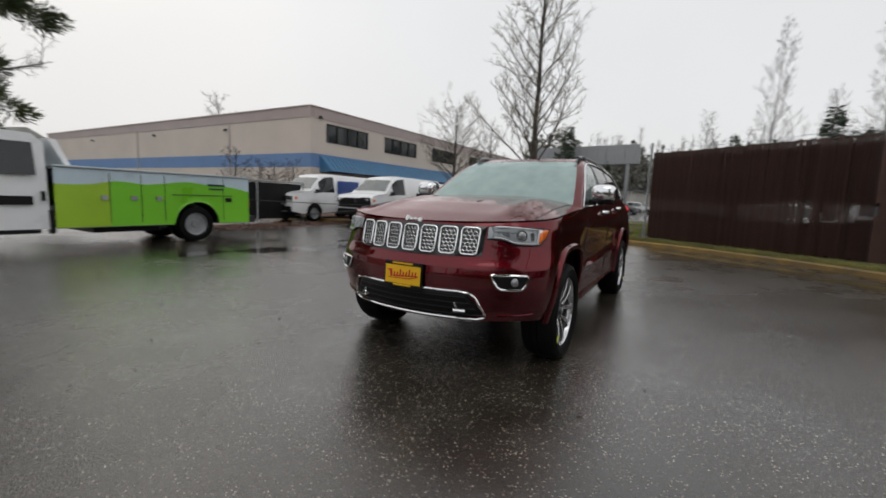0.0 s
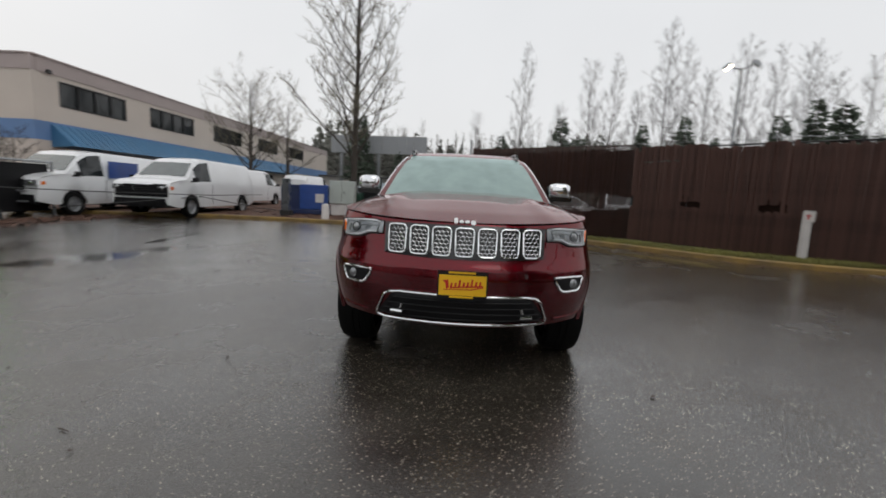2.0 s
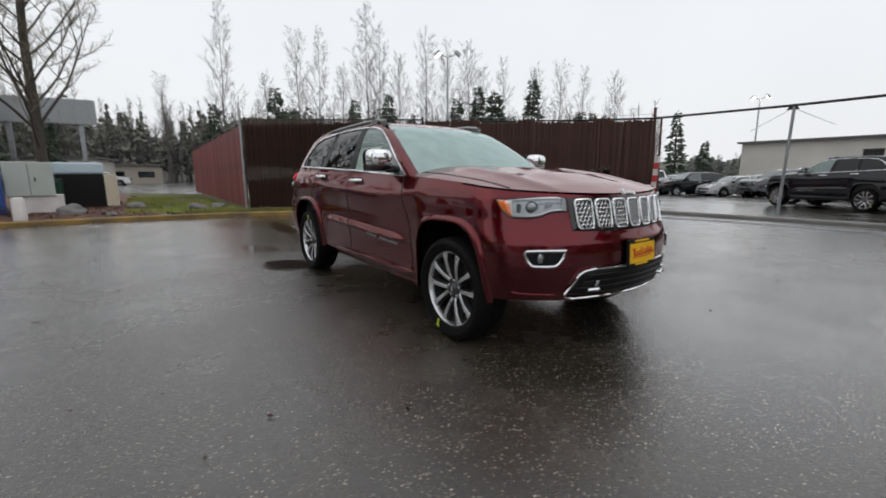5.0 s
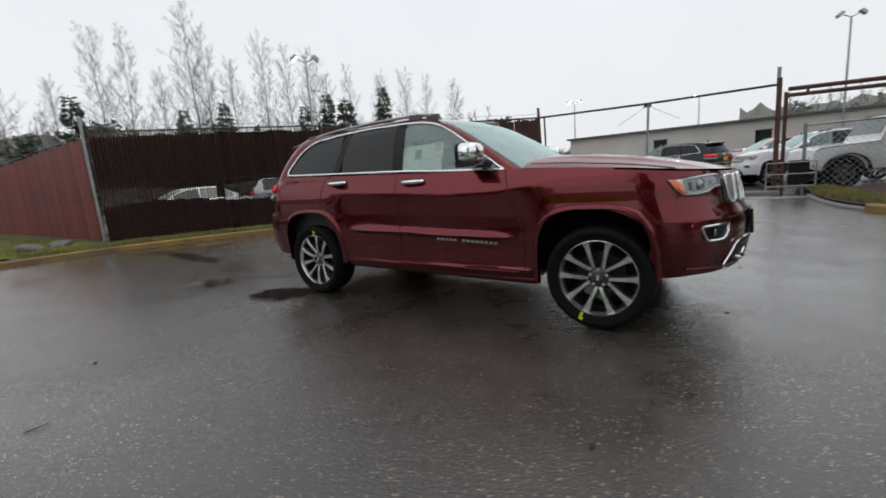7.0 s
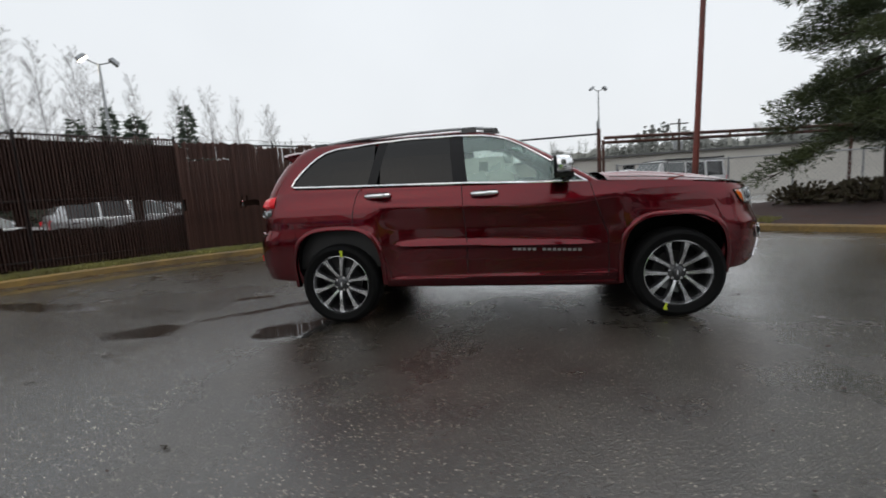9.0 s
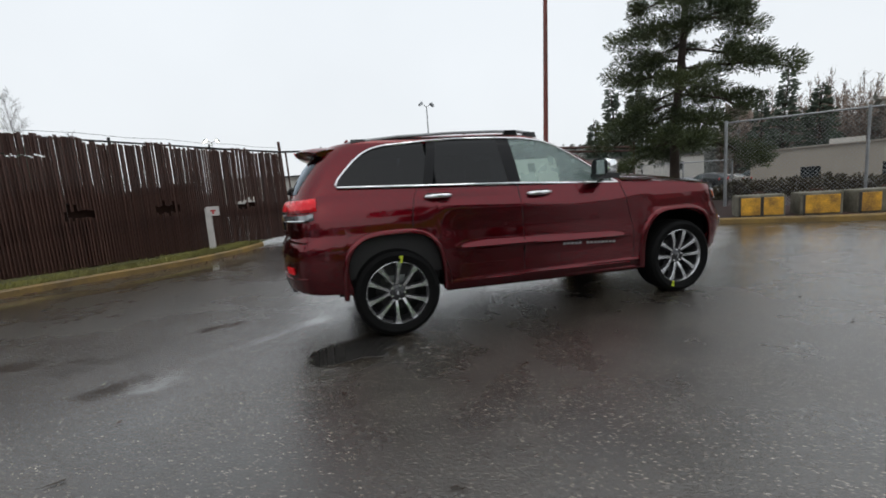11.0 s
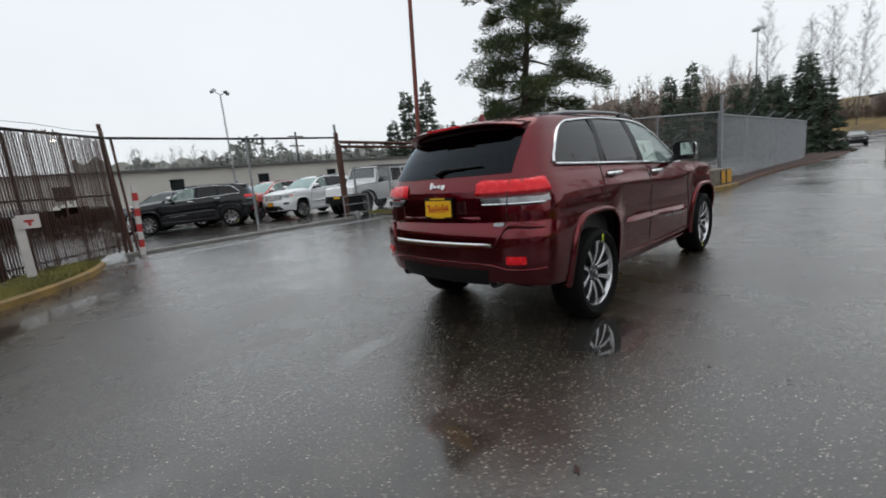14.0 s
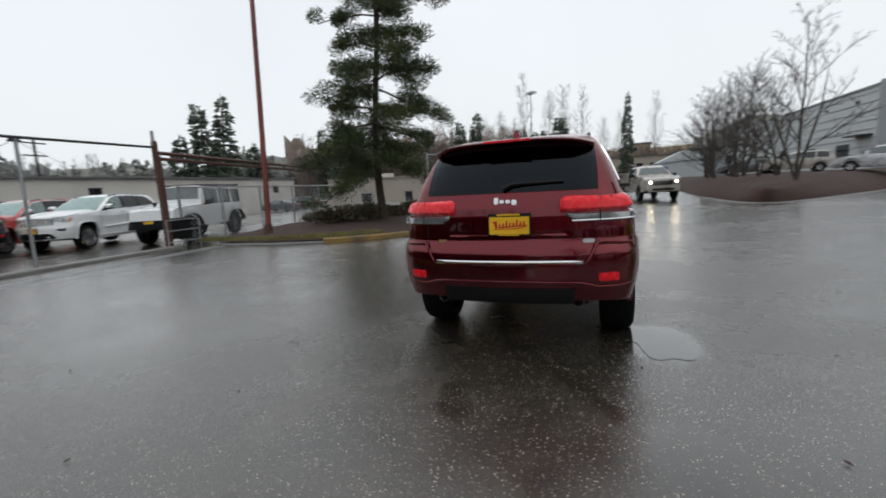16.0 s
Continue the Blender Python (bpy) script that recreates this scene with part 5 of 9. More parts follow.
for deg, d, s in ((172, 76, 0.85), (167, 80, 0.8), (163, 76, 0.95), (160.5, 82, 0.85), (157.5, 78, 0.9), (154, 74, 0.98), (152.5, 88, 0.9), (149.5, 80, 0.85), (146, 76, 0.92), (143, 82, 0.85), (140, 76, 0.95), (138.3, 86, 0.8), (135, 78, 0.82), (131.5, 80, 0.85), (128, 82, 0.85), (125.5, 82, 0.8), (121, 86, 0.75), (178, 80, 0.7), (8, 120, 1.0), (5, 116, 0.95), (3, 122, 1.05), (1, 112, 0.9), (-2, 126, 0.8), (-4.0, 124, 0.62), (-7.6, 130, 0.72), (11, 128, 0.85), (14, 132, 0.8)):
    x, y = polar(deg, d)
    put(poplars, k, x, y, 0 if deg > 60 else 0.5, s * rng.uniform(0.85, 1.12), rng.uniform(0, 360))
    k += 1


def woods(name, deg0, deg1, d0, d1, count, h0, h1, seed, material, label):
    """Far leafless woodland as one mass of thin trunks and upward twigs."""
    rng = random.Random(seed)
    b = Build()
    for _ in range(count):
        x, y = polar(rng.uniform(deg0, deg1), rng.uniform(d0, d1))
        h = rng.uniform(h0, h1)
        z = ground_z(x, y) - 0.3
        for s in range(80):
            t = rng.uniform(0.1, 0.9)
            a = rng.uniform(0, 6.28)
            l = h * rng.uniform(0.12, 0.30) * (1.15 - t)
            p = Vector((x + rng.gauss(0, 0.2), y + rng.gauss(0, 0.2), z + h * t))
            q = p + Vector((math.cos(a) * l * 0.8, math.sin(a) * l * 0.8, l * rng.uniform(0.5, 1.1)))
            w = Vector((-math.sin(a), math.cos(a), 0)) * (0.035 + 0.05 * rng.random())
            k0 = len(b.v)
            b.v += [tuple(p - w), tuple(p + w), tuple(q)]
            b.f.append((k0, k0 + 1, k0 + 2))
        b.tube([(x, y, z), (x, y, z + h * 0.9)], [0.16, 0.03], 3, caps=False)
    me = bpy.data.meshes.new(name); me.from_pydata(b.v, [], b.f); me.materials.append(material)
    return tagged(part(name, me, material), label, "woods", kind="stuff")


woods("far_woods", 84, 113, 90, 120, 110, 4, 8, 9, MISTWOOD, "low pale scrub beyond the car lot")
woods("far_woods", 38, 84, 90, 120, 220, 9, 14, 1, MISTWOOD, "leafless woodland beyond the car lot, haze in its colour")
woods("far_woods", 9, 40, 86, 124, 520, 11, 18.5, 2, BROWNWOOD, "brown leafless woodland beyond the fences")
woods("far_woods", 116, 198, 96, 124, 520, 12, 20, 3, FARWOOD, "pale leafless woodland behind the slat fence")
woods("far_scrub", 196, 232, 70, 110, 160, 4, 7, 6, FARWOOD, "pale scrub beyond the warehouse end")


def canopy(name, deg0, deg1, d0, d1, count, h0, h1, seed, material, label):
    """Far tree crowns, round and pointed, as one mass of small leaf clumps."""
    rng = random.Random(seed)
    b = Build()
    for _ in range(count):
        a = rng.uniform(deg0, deg1)
        x, y = polar(a, rng.uniform(d0, d1))
        h = rng.uniform(h0, h1) * (0.82 + 0.36 * noise.noise(Vector((a * 0.12, seed, 0))))
        pointed = rng.random() < 0.35
        r = h * (0.16 if pointed else rng.uniform(0.17, 0.24))
        z = ground_z(x, y)
        for _ in range(80):
            t = rng.random() ** 0.8
            w = r * ((1 - t) if pointed else math.sqrt(max(0.02, 1 - (2 * t - 0.9) ** 2)))
            q = rng.uniform(0, 6.28)
            f = rng.random() ** 0.5
            p = Vector((x + math.cos(q) * w * f, y + math.sin(q) * w * f, z + h * (0.15 + 0.85 * t)))
            u = Vector((rng.gauss(0, 1), rng.gauss(0, 1), rng.gauss(0, 1))).normalized() * rng.uniform(0.25, 0.7)
            v = u.cross(Vector((rng.gauss(0, 1), rng.gauss(0, 1), rng.gauss(0, 1)))).normalized() * rng.uniform(0.2, 0.5)
            k0 = len(b.v)
            b.v += [tuple(p - u), tuple(p - v), tuple(p + u), tuple(p + v)]
            b.f.append((k0, k0 + 1, k0 + 2, k0 + 3))
    me = bpy.data.meshes.new(name); me.from_pydata(b.v, [], b.f); me.materials.append(material)
    return tagged(part(name, me, material), label, "woods", kind="stuff")


canopy("far_canopy", 84, 114, 96, 120, 130, 4, 8, 34, MISTWOOD, "low crowns beyond the car lot, haze in their colour")
canopy("far_canopy", 36, 84, 100, 120, 290, 9, 15, 31, MISTWOOD, "grey-green tree crowns beyond the car lot, haze in their colour")
canopy("far_canopy", 8, 38, 92, 120, 170, 11, 18, 32, MISTTREE, "grey-green tree crowns beyond the road fence, haze in their colour")
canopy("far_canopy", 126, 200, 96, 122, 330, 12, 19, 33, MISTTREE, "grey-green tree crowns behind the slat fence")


def ridge(name, deg0, deg1, d, h, seed, material, label):
    """A wooded rise with an uneven crest far behind the lot."""
    b = Build()
    n = 90
    for i in range(n + 1):
        a = deg0 + (deg1 - deg0) * i / n
        crest = h * (0.72 + 0.38 * noise.noise(Vector((a * 0.11, seed, 0))) + 0.13 * noise.noise(Vector((a * 0.9, seed, 4))) + 0.06 * noise.noise(Vector((a * 3.7, seed, 7))))
        for j, (dd, f) in enumerate(((0, -0.1), (5, 0.62), (12, 0.95), (22, 1.0), (60, -0.1))):
            x, y = polar(a, d + dd)
            b.v.append((x, y, crest * f - 0.6 if f > 0 else -2.2))
    for i in range(n):
        for j in range(4):
            q = i * 5 + j
            b.f.append((q, q + 5, q + 6, q + 1))
    return tagged(part(name, b, material), label, "hill", kind="structure")


# the ridge colour is paled to hold the haze of distance
HAZEHILL = mat("wooded_hillside", (0.20, 0.20, 0.18), 0.95, var=0.4, scale=0.16, bump=1.0, bscale=1.2, tint=(0.10, 0.105, 0.09))
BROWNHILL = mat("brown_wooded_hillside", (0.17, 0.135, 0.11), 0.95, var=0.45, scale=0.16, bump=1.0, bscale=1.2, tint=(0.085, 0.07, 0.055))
ridge("backdrop_hill_5", 86, 120, 124, 8, 11, HAZEHILL, "low rise beyond the car lot, haze in its colour")
ridge("backdrop_hill_1", 34, 88, 124, 17, 3, HAZEHILL, "wooded ridge beyond the car lot, haze in its colour")
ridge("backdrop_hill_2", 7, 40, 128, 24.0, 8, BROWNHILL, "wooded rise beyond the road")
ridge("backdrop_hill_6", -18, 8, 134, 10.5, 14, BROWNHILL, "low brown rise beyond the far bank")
ridge("backdrop_hill_3", 118, 200, 126, 21.0, 5, HAZEHILL, "low wooded ridge behind the fence")
# this rise is added to block horizon glare in the car's paint
ridge("backdrop_hill_4", 232, 348, 110, 18, 6, HAZEHILL, "added wooded rise that darkens reflections from the near side")

TANHOUSE = mat("tan_stucco", (0.30, 0.235, 0.165), 0.85, var=0.15, scale=0.5)
FARROAD = mat("far_wet_asphalt", (0.10, 0.10, 0.105), 0.25, var=0.25, scale=0.4, bump=0.2, bscale=8)
SLOPE = mat("yellow_brown_slope", (0.20, 0.135, 0.055), 0.95, var=0.4, scale=0.2, bump=0.8, bscale=2.0, tint=(0.07, 0.06, 0.035))
b, c = Build(), Build()
for i in range(41):
    a = -14 + 23 * i / 40
    x, y = polar(a, 70); c.v.append((x, y, -0.03))
    x, y = polar(a, 108); c.v.append((x, y, 1.75))
    for dd, zz in ((107.5, 1.6), (110, 2.5), (114, 3.8), (119, 4.7), (126, 5.6), (150, 10.5)):
        x, y = polar(a, dd)
        b.v.append((x, y, zz + (0.5 * noise.noise(Vector((x * 0.12, y * 0.12, 1))) if zz > 2 else 0)))
for i in range(40):
    c.f.append((i * 2, i * 2 + 2, i * 2 + 3, i * 2 + 1))
    for j in range(5):
        q = i * 6 + j
        b.f.append((q, q + 6, q + 7, q + 1))
tagged(part("backdrop_slope", b, SLOPE, smooth=60), "yellow-brown grassy bank at the far end of the road", "hill", kind="structure")
tagged(part("road_rise", c, FARROAD, smooth=60), "wet grey asphalt rising towards the far bank", "road", kind="structure")
woods("far_scrub", -15, 9, 117, 125, 420, 7.5, 11, 12, BROWNWOOD, "thin brown scrub on the far bank")
for a, d, z, w, h, m, label in ((-6.4, 126, 7.6, 4.6, 3.6, TANHOUSE, "small tan flat-roofed house above the far bank"), (-1.2, 130, 7.6, 6, 2.4, BEIGEWALL, "low brown house above the far bank")):
    x, y = polar(a, d)
    t = thing("hillside_house", (x, y, z - 1.0), 90 + a, label, "house", "houses on the hillside")
    part("wall", Build().box((0, 0, h / 2), (w, 6, h)), m, t)
    part("roof", Build().box((0, 0, h + 0.15), (w + 0.7, 6.7, 0.3)), ROOFING, t)
    for k2 in (-1, 0, 1):
        part("window", Build().box((w / 3.2 * k2, 3.02, h * 0.62), (0.9, 0.06, 0.9)), DARKWIN, t)
wf = thing("white_rail", (*polar(-5.0, 112.5), 3.4), 86, "white painted rail on the far bank", "rail")
for z in (1.0, 1.5):
    part("rail", Build().box((0, 0, z), (3.6, 0.12, 0.26)), WHITEWALL, wf)
for x in (-1.6, 0, 1.6):
    part("post", Build().box((x, 0.1, 0.8), (0.12, 0.12, 1.7)), WHITEWALL, wf)
gs = thing("grey_shed", (70.5, -13.6, 0.95), 0, "pale grey metal shed with a sloping roof", "shed")
part("wall", Build().box((0, 0, 1.2), (5, 6.2, 2.4)), PALEPANEL, gs)
part("roof", Build().add([(-2.8, 3.4, 2.3), (2.8, 3.4, 2.3), (2.8, -0.6, 4.1), (-2.8, -0.6, 4.1), (-2.8, -3.4, 2.7), (2.8, -3.4, 2.7)], [(0, 1, 2, 3), (3, 2, 5, 4), (0, 3, 4), (1, 5, 2), (0, 4, 5, 1)]), PALEPANEL, gs)
bc = thing("blue_container", (66, -10.55, 0.95), 0, "blue painted steel storage container", "container")
soft_box("body", (2.4, 1.7, 1.7), (0, 0, 0.85), BLUEPAINT, bc, 0.04)
for i in range(6):
    part("rib", Build().box((-1.21, -0.7 + 0.28 * i, 0.85), (0.05, 0.10, 1.5)), BLUEPAINT, bc)

# shrubs, grass and litter
def shrub(x, y, z, r, seed, label="low brown-green shrub in the tree island", material=None, group="shrubs of the island", n=260):
    rng = random.Random(seed)
    b, w = Build(), Build()
    for _ in range(n):
        a, f = rng.uniform(0, 6.28), rng.random() ** 0.5
        e = rng.uniform(0.1, 1.35)
        p = Vector((math.cos(a) * math.cos(e) * f, math.sin(a) * math.cos(e) * f, 0.65 * math.sin(e) * f)) * r
        u = (p.normalized() + Vector((rng.gauss(0, 0.5), rng.gauss(0, 0.5), rng.gauss(0.2, 0.4)))).normalized() * 0.11 * (0.6 + r)
        s = u.cross(Vector((rng.gauss(0, 1), rng.gauss(0, 1), rng.gauss(0, 1)))).normalized() * 0.03 * (0.6 + r)
        k0 = len(b.v)
        b.v += [tuple(p - s * 0.3), tuple(p + u * 0.5 - s), tuple(p + u), tuple(p + u * 0.5 + s)]
        b.f.append((k0, k0 + 1, k0 + 2, k0 + 3))
    for _ in range(14):
        a = rng.uniform(0, 6.28)
        w.tube([(0, 0, -0.1), (math.cos(a) * r * 0.6, math.sin(a) * r * 0.6, r * rng.uniform(0.3, 0.7))], [0.012, 0.004], 3, caps=False)
    t = thing("shrub", (x, y, z), 0, label, "shrub", group)
    me = bpy.data.meshes.new("foliage"); me.from_pydata(b.v, [], b.f); me.materials.append(material or SHRUB)
    part("foliage", me, material or SHRUB, t)
    part("stem", w, BARK, t)
    return t


rng = random.Random(9)
for i in range(26):
    f = i / 25
    shrub(8.4 + 6.2 * f + rng.uniform(-0.6, 0.6), 8.8 - 3.9 * f + rng.uniform(-1.0, 1.2), 0.2 + 0.1 * rng.random(), rng.uniform(0.6, 0.95), 100 + i)
for i in range(6):
    shrub(9.2 + i * 0.8, 10.2 - 0.25 * i, 0.2, 0.55, 140 + i)
for i in range(7):
    shrub(-19.5 - 0.6 * i, -35 - 5.2 * i, 0, 2.4, 160 + i, "bare hedge shrub against the warehouse flank", FARWOOD, "hedge shrubs", 300)


def turf(name, n, pick, seed, hgt, material, label):
    rng = random.Random(seed)
    b = Build()
    for _ in range(n):
        x, y, z = pick(rng)
        a = rng.uniform(0, 6.28)
        h = hgt * rng.uniform(0.4, 1.2)
        dx, dy = math.cos(a) * 0.008, math.sin(a) * 0.008
        lx, ly = rng.gauss(0, 0.4) * h, rng.gauss(0, 0.4) * h
        k0 = len(b.v)
        b.v += [(x - dx, y - dy, z), (x + dx, y + dy, z), (x + lx, y + ly, z + h)]
        b.f.append((k0, k0 + 1, k0 + 2))
    me = bpy.data.meshes.new(name); me.from_pydata(b.v, [], b.f); me.materials.append(material)
    return tagged(part(name, me, material), label, "grass", kind="stuff")


def on_verge(rng):
    i = rng.randrange(len(line_a) - 1)
    p, q = Vector(line_a[i]), Vector(line_a[i + 1])
    c = p.lerp(q, rng.random())
    d = (q - p).normalized()
    nrm = Vector((-d.y, d.x))
    c = c + nrm * abs(rng.gauss(0.12, 0.42))
    return c.x, c.y, 0.12


turf("verge_grass", 16000, on_verge, 1, 0.10, GRASS, "short damp grass along the kerb and fence")
turf("lawn_grass", 14000, lambda r: (r.uniform(-22, -10.6), r.uniform(-2.9, 0.1), 0.12), 2, 0.08, GRASS_PALE, "mossy yellow-green lawn beside the red fence")
turf("island_grass", 6000, lambda r: (lambda i, o: (KERB_R[i][0] + o, KERB_R[i][1] + 0.25 + 0.5 * r.random() + o, 0.12))(r.randrange(0, 22), r.random() * 0.6), 3, 0.10, GRASS, "rough grass at the island's edge")


def leaves(name, n, pick, seed, size, material, label):
    rng = random.Random(seed)
    b = Build()
    for _ in range(n):
        x, y, z = pick(rng)
        a, s = rng.uniform(0, 6.28), size * rng.uniform(0.5, 1.3)
        u, v = Vector((math.cos(a), math.sin(a), rng.uniform(-0.3, 0.3))) * s, Vector((-math.sin(a), math.cos(a), rng.uniform(-0.3, 0.3))) * s * 0.55
        p = Vector((x, y, z + 0.012))
        k0 = len(b.v)
        b.v += [tuple(p - u), tuple(p + v), tuple(p + u), tuple(p - v)]
        b.f.append((k0, k0 + 1, k0 + 2, k0 + 3))
    me = bpy.data.meshes.new(name); me.from_pydata(b.v, [], b.f); me.materials.append(material)
    return tagged(part(name, me, material), label, "leaves", kind="stuff")


leaves("fallen_leaves", 5000, lambda r: (r.uniform(-18, -10.2), r.uniform(-11, -2.2), 0.13), 5, 0.07, LEAFLITTER, "wet brown leaves on the planting strip")
leaves("fallen_leaves", 2600, lambda r: (r.uniform(-9.5, -3.0), r.gauss(-11.3, 0.45), 0.004), 15, 0.06, LEAFLITTER, "wet brown leaves and debris below the vans")
leaves("kerb_debris", 1100, lambda r: (lambda p: (p[0] + abs(r.gauss(0, 0.28)) + 0.09, p[1] - 0.1, 0.002))(KERB_L[r.randrange(16, len(KERB_L))]), 6, 0.035, LEAFLITTER, "wet leaf debris along the kerb")
leaves("lot_debris", 420, lambda r: (r.uniform(-9, 9), r.uniform(-9, 8), 0.0), 7, 0.018, MULCH, "small bark chips and leaves on the asphalt")


def twig(x, y, seed):
    rng = random.Random(seed)
    a = rng.uniform(0, 6.28)
    p = [(x + math.cos(a) * s + rng.gauss(0, 0.008), y + math.sin(a) * s + rng.gauss(0, 0.008), 0.008) for s in (-0.035, -0.01, 0.012, 0.04)]
    return tagged(part("twig", Build().tube(p, [0.003, 0.004, 0.003, 0.002], 5), PINEBARK), "small wet broken twig on the asphalt", "twig", "twigs on the lot")


for i, (x, y) in enumerate(((2.5, -3.0), (0.6, -4.0), (-1.6, -2.9), (3.1, -1.9), (1.1, 3.5), (-3.3, -2.2), (4.2, -3.2), (5.6, 1.9), (3.6, 3.1), (-2.6, -3.6), (6.5, -1.0), (-5.8, 2.5), (2.2, -5.2), (-0.8, -3.4))):
    twig(x, y, i)

# ---------- other vehicles ----------
KINDS = {
    # top outline, belt line and window spans for each body style; x runs from tail to nose
    "suv": dict(L=4.8, W=0.93, wb=1.45, r=0.37, top=([-2.4, -2.34, -2.05, -1.2, 0.0, 0.32, 1.02, 1.75, 2.15, 2.31, 2.38, 2.4], [0.95, 1.24, 1.64, 1.73, 1.71, 1.62, 1.16, 1.12, 1.07, 1.0, 0.82, 0.6]),
                belt=1.12, roofw=0.66, panes=((-2.0, -1.25), (-1.18, -0.45), (-0.38, 0.62)), screen=(0.36, 0.98), tail=(-2.33, -2.1), floor=0.32),
    "van": dict(L=5.7, W=1.0, wb=1.72, r=0.37, top=([-2.85, -2.83, -2.6, 0.6, 1.05, 1.3, 1.95, 2.45, 2.72, 2.82, 2.85], [0.9, 1.75, 2.05, 2.08, 2.02, 1.86, 1.32, 1.25, 1.17, 1.06, 0.6]),
                belt=1.22, roofw=0.80, panes=((0.55, 1.42),), screen=(1.25, 1.88), tail=(-2.83, -2.7), floor=0.36),
    "sedan": dict(L=4.7, W=0.91, wb=1.38, r=0.33, top=([-2.35, -2.3, -1.75, -0.95, -0.2, 0.25, 1.1, 1.9, 2.25, 2.35], [0.7, 0.98, 1.08, 1.42, 1.47, 1.44, 1.0, 0.88, 0.74, 0.5]),
                belt=0.98, roofw=0.60, panes=((-1.35, -0.55), (-0.48, 0.62)), screen=(0.3, 1.05), tail=(-1.7, -0.98), floor=0.24),
    "pickup": dict(L=5.9, W=0.98, wb=1.85, r=0.42, top=([-2.95, -2.93, -1.02, -0.98, -0.85, 0.45, 0.75, 1.35, 2.5, 2.85, 2.95], [0.8, 1.32, 1.32, 1.35, 1.88, 1.93, 1.84, 1.36, 1.30, 1.15, 0.7]),
                   belt=1.30, roofw=0.70, panes=((-0.8, -0.1), (-0.02, 0.95)), screen=(0.78, 1.30), tail=(-0.99, -0.87), floor=0.5),
    "offroad": dict(L=4.5, W=0.80, wb=1.45, r=0.41, top=([-2.2, -2.19, -2.1, 0.35, 0.48, 0.72, 0.76, 2.0, 2.1, 2.2], [1.0, 1.2, 1.82, 1.86, 1.84, 1.26, 1.22, 1.14, 1.08, 0.7]),
                 belt=1.18, roofw=0.70, panes=((-2.05, -1.35), (-1.25, -0.5), (-0.42, 0.42)), screen=(0.46, 0.70), tail=(-2.19, -2.12), floor=0.5),
}


def plain_wheel(parent, x, y, r, s, w=0.22, rim=None, steel=False):
    e = part("wheel", Build().lathe([(0.0, 0.05), (r * 0.2, 0.055), (r * 0.24, 0.03), (r * 0.56, 0.035), (r * 0.60, 0.075), (r * 0.66, 0.08)], None, 28), rim or ALLOY, parent, smooth=40)
    e.matrix_basis = pose(x, y, r, 90 if s < 0 else -90, 0, 0)
    part("tyre", Build().lathe([(r * 0.64, -w / 2), (r * 0.9, -w / 2), (r * 0.98, -w * 0.42), (r, -w * 0.3), (r, w * 0.3), (r * 0.98, w * 0.42), (r * 0.9, w / 2), (r * 0.70, w / 2), (r * 0.64, w * 0.36)], None, 32), RUBBER, e, smooth=40)
    if not steel:
        for i in range(5):
            part("spoke_gap", Build().prism([(r * 0.24 * math.cos(a), r * 0.24 * math.sin(a)) for a in [6.283 * i / 5]] + [(r * 0.55 * math.cos(a), r * 0.55 * math.sin(a)) for a in linspace(6.283 * i / 5 - 0.38, 6.283 * i / 5 + 0.38, 5)], 0.03, 0.041, lambda a, c, h: (a, c, h)), BLACK, e)
    return e


